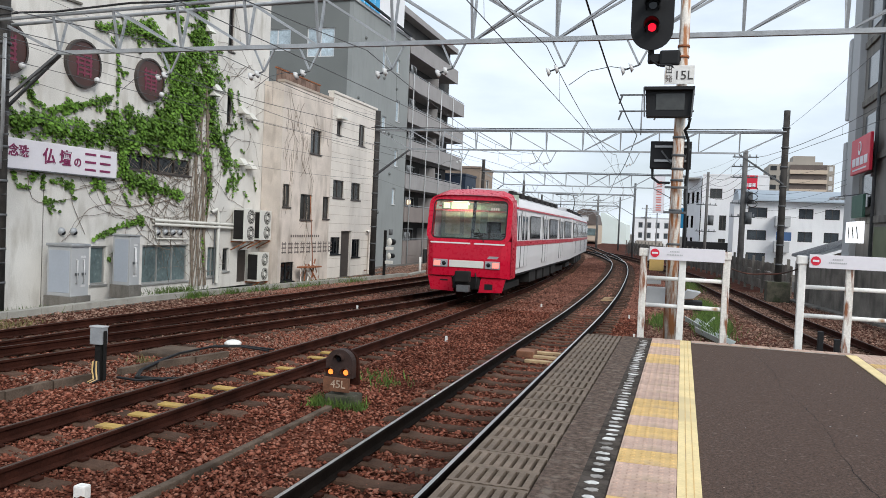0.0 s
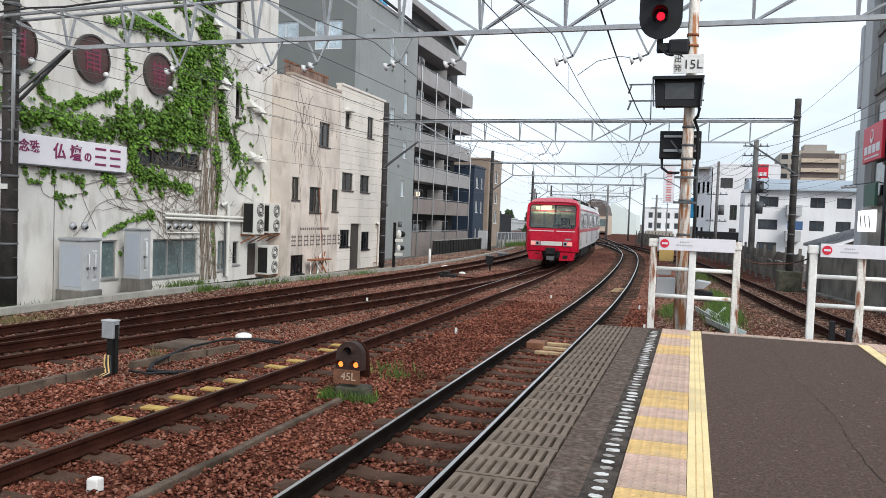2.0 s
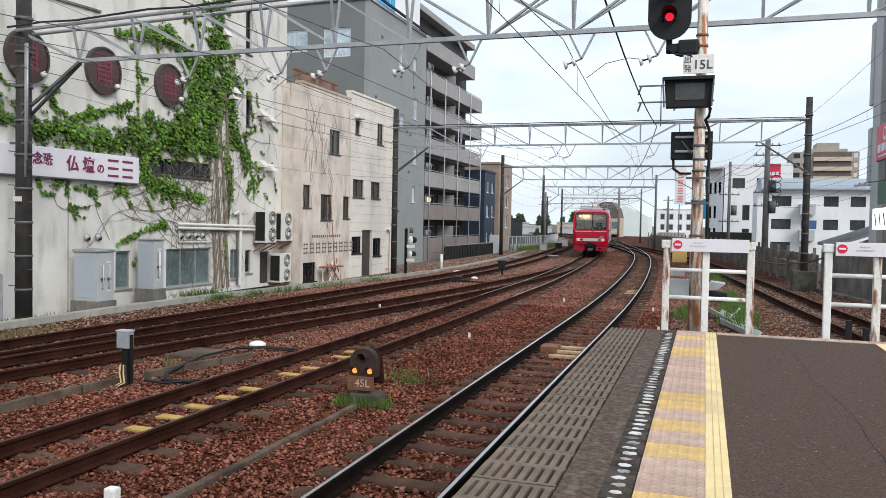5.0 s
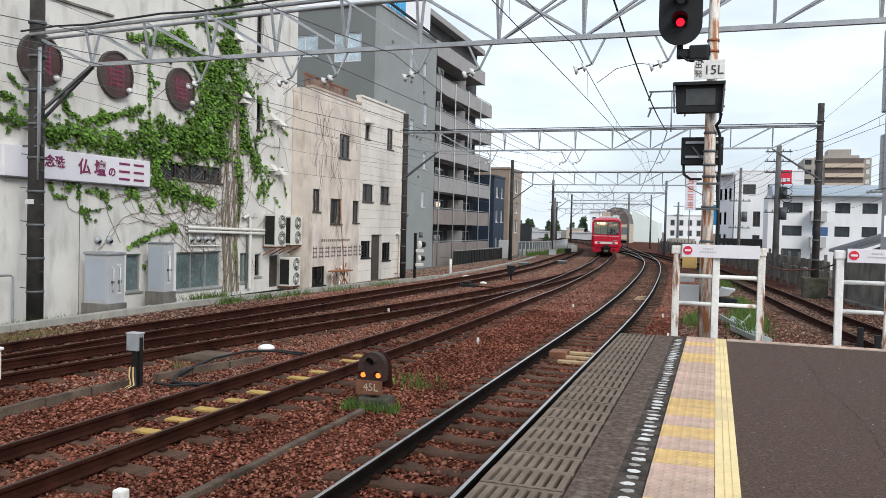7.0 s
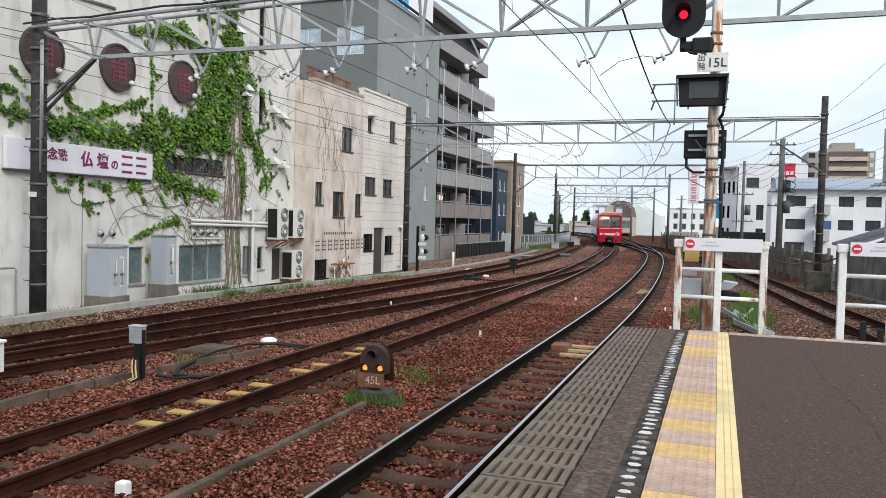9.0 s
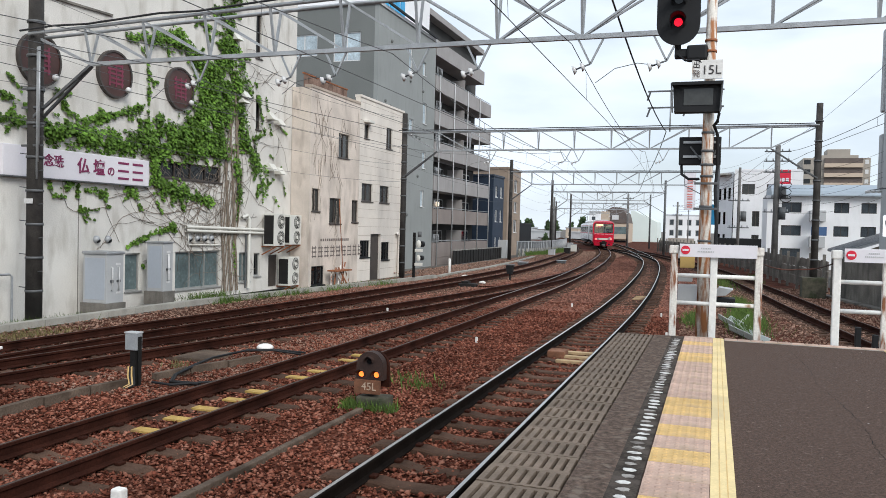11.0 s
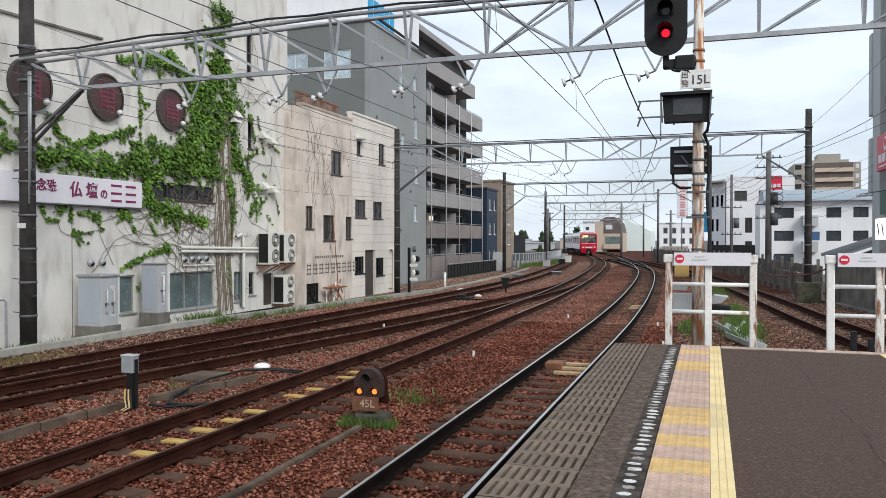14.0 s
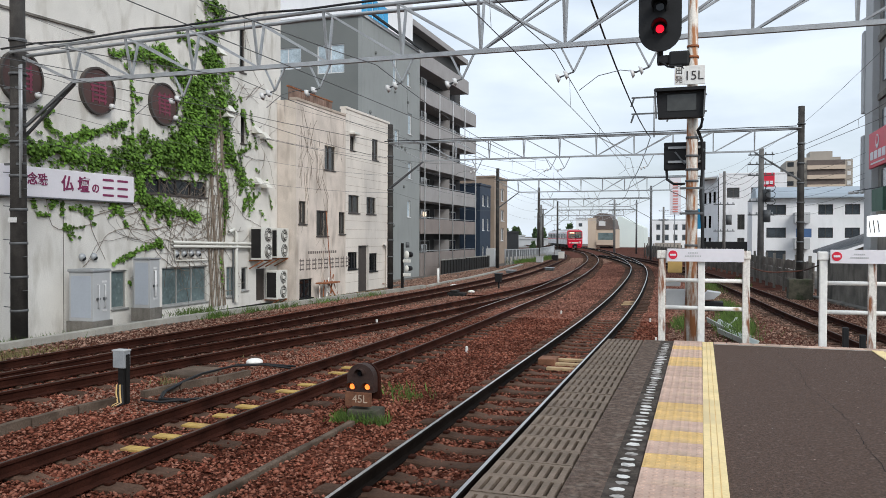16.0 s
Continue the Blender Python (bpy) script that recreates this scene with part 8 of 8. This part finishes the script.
for k in range(5):
    part("letter_bar", box(B(), GX - 0.6, GX - 0.52, GY0 + 1.2 + k * 0.95, GY0 + 1.9 + k * 0.95, gz(15.6), gz(16.9)), M_CYAN, bs)
part("lamp_arm", beam(B(), (GX + 0.25, GY0 + 0.8, gz(15.45)), (GX + 0.25, GY1 - 0.4, gz(15.3)), 0.14), M_BLACK, bs)
single("round_lamp", ball(B(), (GX - 1.45, GY1 + 5.2, LEV[5] + 0.5), 0.22), glow("warm_lamp", (1.0, 0.75, 0.5), 1.6), "small warm lit lamp on a balcony", "lamp")


# ---- grass ----
def grass(name, label, spots, seed, material, height=0.2):
    """Tufts of thin bent blades round spots (x, y, reach x, reach y, count)."""
    rng_ = np.random.default_rng(seed)
    V, F_ = [], []
    for cx, cy, rx, ry, n, z in spots:
        for _ in range(n):
            x, y = cx + rng_.normal(0, 0.5) * rx, cy + rng_.normal(0, 0.5) * ry
            h, a, w = height * (0.4 + rng_.random()), rng_.random() * 6.28, 0.006 + 0.008 * rng_.random()
            lean = rng_.normal(0, 0.35, 2) * h
            i = len(V)
            V += [(x - w * math.cos(a), y - w * math.sin(a), z), (x + w * math.cos(a), y + w * math.sin(a), z), (x + lean[0] * 0.5 + w * 0.7, y + lean[1] * 0.5, z + h * 0.6), (x + lean[0], y + lean[1], z + h)]
            F_ += [(i, i + 1, i + 2), (i, i + 2, i + 3)]
    me = bpy.data.meshes.new(name)
    me.from_pydata(V, [], F_)
    me.materials.append(material)
    return tagged(new(name, me), label, "grass", kind="stuff")


grass("grass", "green grass along the kerb and wall foot", [(-15.0, 13.5, 0.5, 1.5, 900, -0.3), (-14.9, 15.3, 0.4, 1.2, 300, -0.28), (-14.2, 20.9, 0.2, 0.7, 500, -0.22), (-14.1, 22.6, 0.15, 0.6, 250, -0.22), (-13.9, 24.5, 0.2, 1.4, 350, -0.22), (-15.9, 22.2, 0.3, 1.3, 400, -0.25), (-13.6, 27.5, 0.3, 2.0, 500, -0.22), (-13.2, 30.5, 0.3, 1.5, 400, -0.22)], 21, M_GRASS, 0.19)
grass("grass", "green tufts round the dwarf signal", [(-4.62, 9.75, 0.16, 0.1, 150, -0.22), (-4.3, 9.74, 0.2, 0.08, 90, -0.22), (-4.72, 9.9, 0.1, 0.25, 110, -0.22), (-4.05, 9.8, 0.08, 0.2, 70, -0.22), (-4.3, 11.5, 0.3, 0.4, 90, -0.22), (-4.7, 11.9, 0.3, 0.4, 70, -0.22)], 22, M_GRASS, 0.13)
grass("grass", "green grass round the signal post's foot", [(0.95, 23.5, 0.45, 2.6, 2600, -0.22), (0.9, 28.5, 0.35, 3.0, 1500, -0.22), (-0.45, 23.5, 0.3, 1.6, 500, -0.22), (0.6, 41, 0.5, 5.0, 700, -0.25), (2.2, 46, 0.3, 4.0, 400, -0.25)], 23, M_GRASS, 0.22)
grass("dry_grass", "dry yellowish grass in the gravel", [(-13.6, 12.6, 0.4, 1.4, 500, -0.22), (-8.6, 11.2, 0.2, 0.2, 60, -0.2), (-9.2, 14.5, 0.3, 0.5, 30, -0.2), (0.0, 16.5, 0.8, 2.0, 300, -0.22)], 24, M_DRYGRASS, 0.13)
grass("grass", "green grass strip before the far fence", [(-16.2, 76, 1.0, 2.5, 2600, -0.5), (-16.0, 82, 0.6, 4.0, 2600, -0.45), (-16.6, 90, 0.5, 4.0, 1200, -0.45)], 25, M_GRASS, 0.5)

# small trees far along the line
def far_tree(x, y, h, seed):
    rr = np.random.default_rng(seed)
    t = thing("tree", (x, y, -0.8), "distant dark green tree with an uneven crown", "tree", "far trees")
    part("trunk", rod(B(), (x, y, -1.0), (x, y, h * 0.5), 0.16, 0.08, n=8), M_STEM, t)
    V, F_ = [], []
    for _ in range(520):
        u = rr.random()
        rad = (0.12 + 0.3 * math.sin(min(1, u * 1.15 + 0.1) * math.pi)) * h * 0.62
        a = rr.random() * 6.28
        q = rad * math.sqrt(rr.random())
        c = np.array([x + q * math.cos(a), y + q * math.sin(a), h * (0.2 + 0.85 * u)])
        s = 0.12 * h * 0.5 * (0.5 + rr.random())
        i = len(V)
        V += [tuple(c + rr.normal(0, 1, 3) * s) for _ in range(4)]
        F_ += [(i, i + 1, i + 2), (i, i + 2, i + 3)]
    me = bpy.data.meshes.new("crown")
    me.from_pydata(V, [], F_)
    me.materials.append(M_TREE)
    o = new("crown", me)
    o.parent = t
    o.matrix_parent_inverse = Matrix.Translation((-x, -y, 0.8))
    o["kind"] = "stuff"


for k, (x, y, h) in enumerate(((-43, 270, 6.0), (-29, 238, 6.4), (-20.6, 100, 1.5), (-33, 300, 5.2), (-38, 305, 4.8), (-48, 300, 5.0), (-53, 305, 4.6), (-58, 300, 5.2), (-63, 310, 5), (-69, 305, 5.4), (-75, 310, 5), (-81, 305, 5.3), (-60, 260, 5), (-66, 270, 6), (-72, 265, 5), (-78, 280, 6), (-84, 275, 5.5), (-90, 285, 6))):
    far_tree(x, y, h, 40 + k)

# dead creepers on the beige wall
dc = thing("dead_creeper", (BX, 30, 0), "thin dead brown creeper stems on the beige wall", "creeper")
for k in range(70):
    y, z = rng.choice([(rng.uniform(29.2, 30.4), rng.uniform(3, 7.6)), (rng.uniform(30.6, 31.4), rng.uniform(5.0, 6.4)), (rng.uniform(29.2, 30.2), rng.uniform(2, 7)), (rng.uniform(29.2, 33.5), rng.uniform(5.5, 7.6)), (31.4, rng.uniform(0.5, 5.2))])
    pts = [(BX + 0.012, max(29.1, p[1]), min(7.7, p[2])) for p in stem(y, z, rng.uniform(-0.3, 0.3), rng.choice([-1, -1, 1]), rng.randint(3, 8), 0.01)]
    part("stem", tube(B(), pts, rng.uniform(0.004, 0.009), 4), M_STEM if k % 2 else M_BEIGEDARK, dc)
# step bolts on the near pole
for k in range(14):
    part("step_bolt", rod(B(), (-15.4 + (0.15 if k % 2 else -0.15), 14.55, 0.6 + k * 0.4), (-15.4 + (0.36 if k % 2 else -0.36), 14.5, 0.62 + k * 0.4), 0.012, n=6), M_STEELDARK, pb)
part("tag_plate", box(B(), -15.5, -15.25, 14.38, 14.405, 2.62, 2.74, 0.004), M_INS, pb)


def motions():
    """The train leaves along the curve; both cars follow the track."""
    walk(CAR_1, [(t, car_pose(s)) for t, s in TRAIN])
    walk(CAR_2, [(t, car_pose(s + CAR + 0.1)) for t, s in TRAIN])


motions()
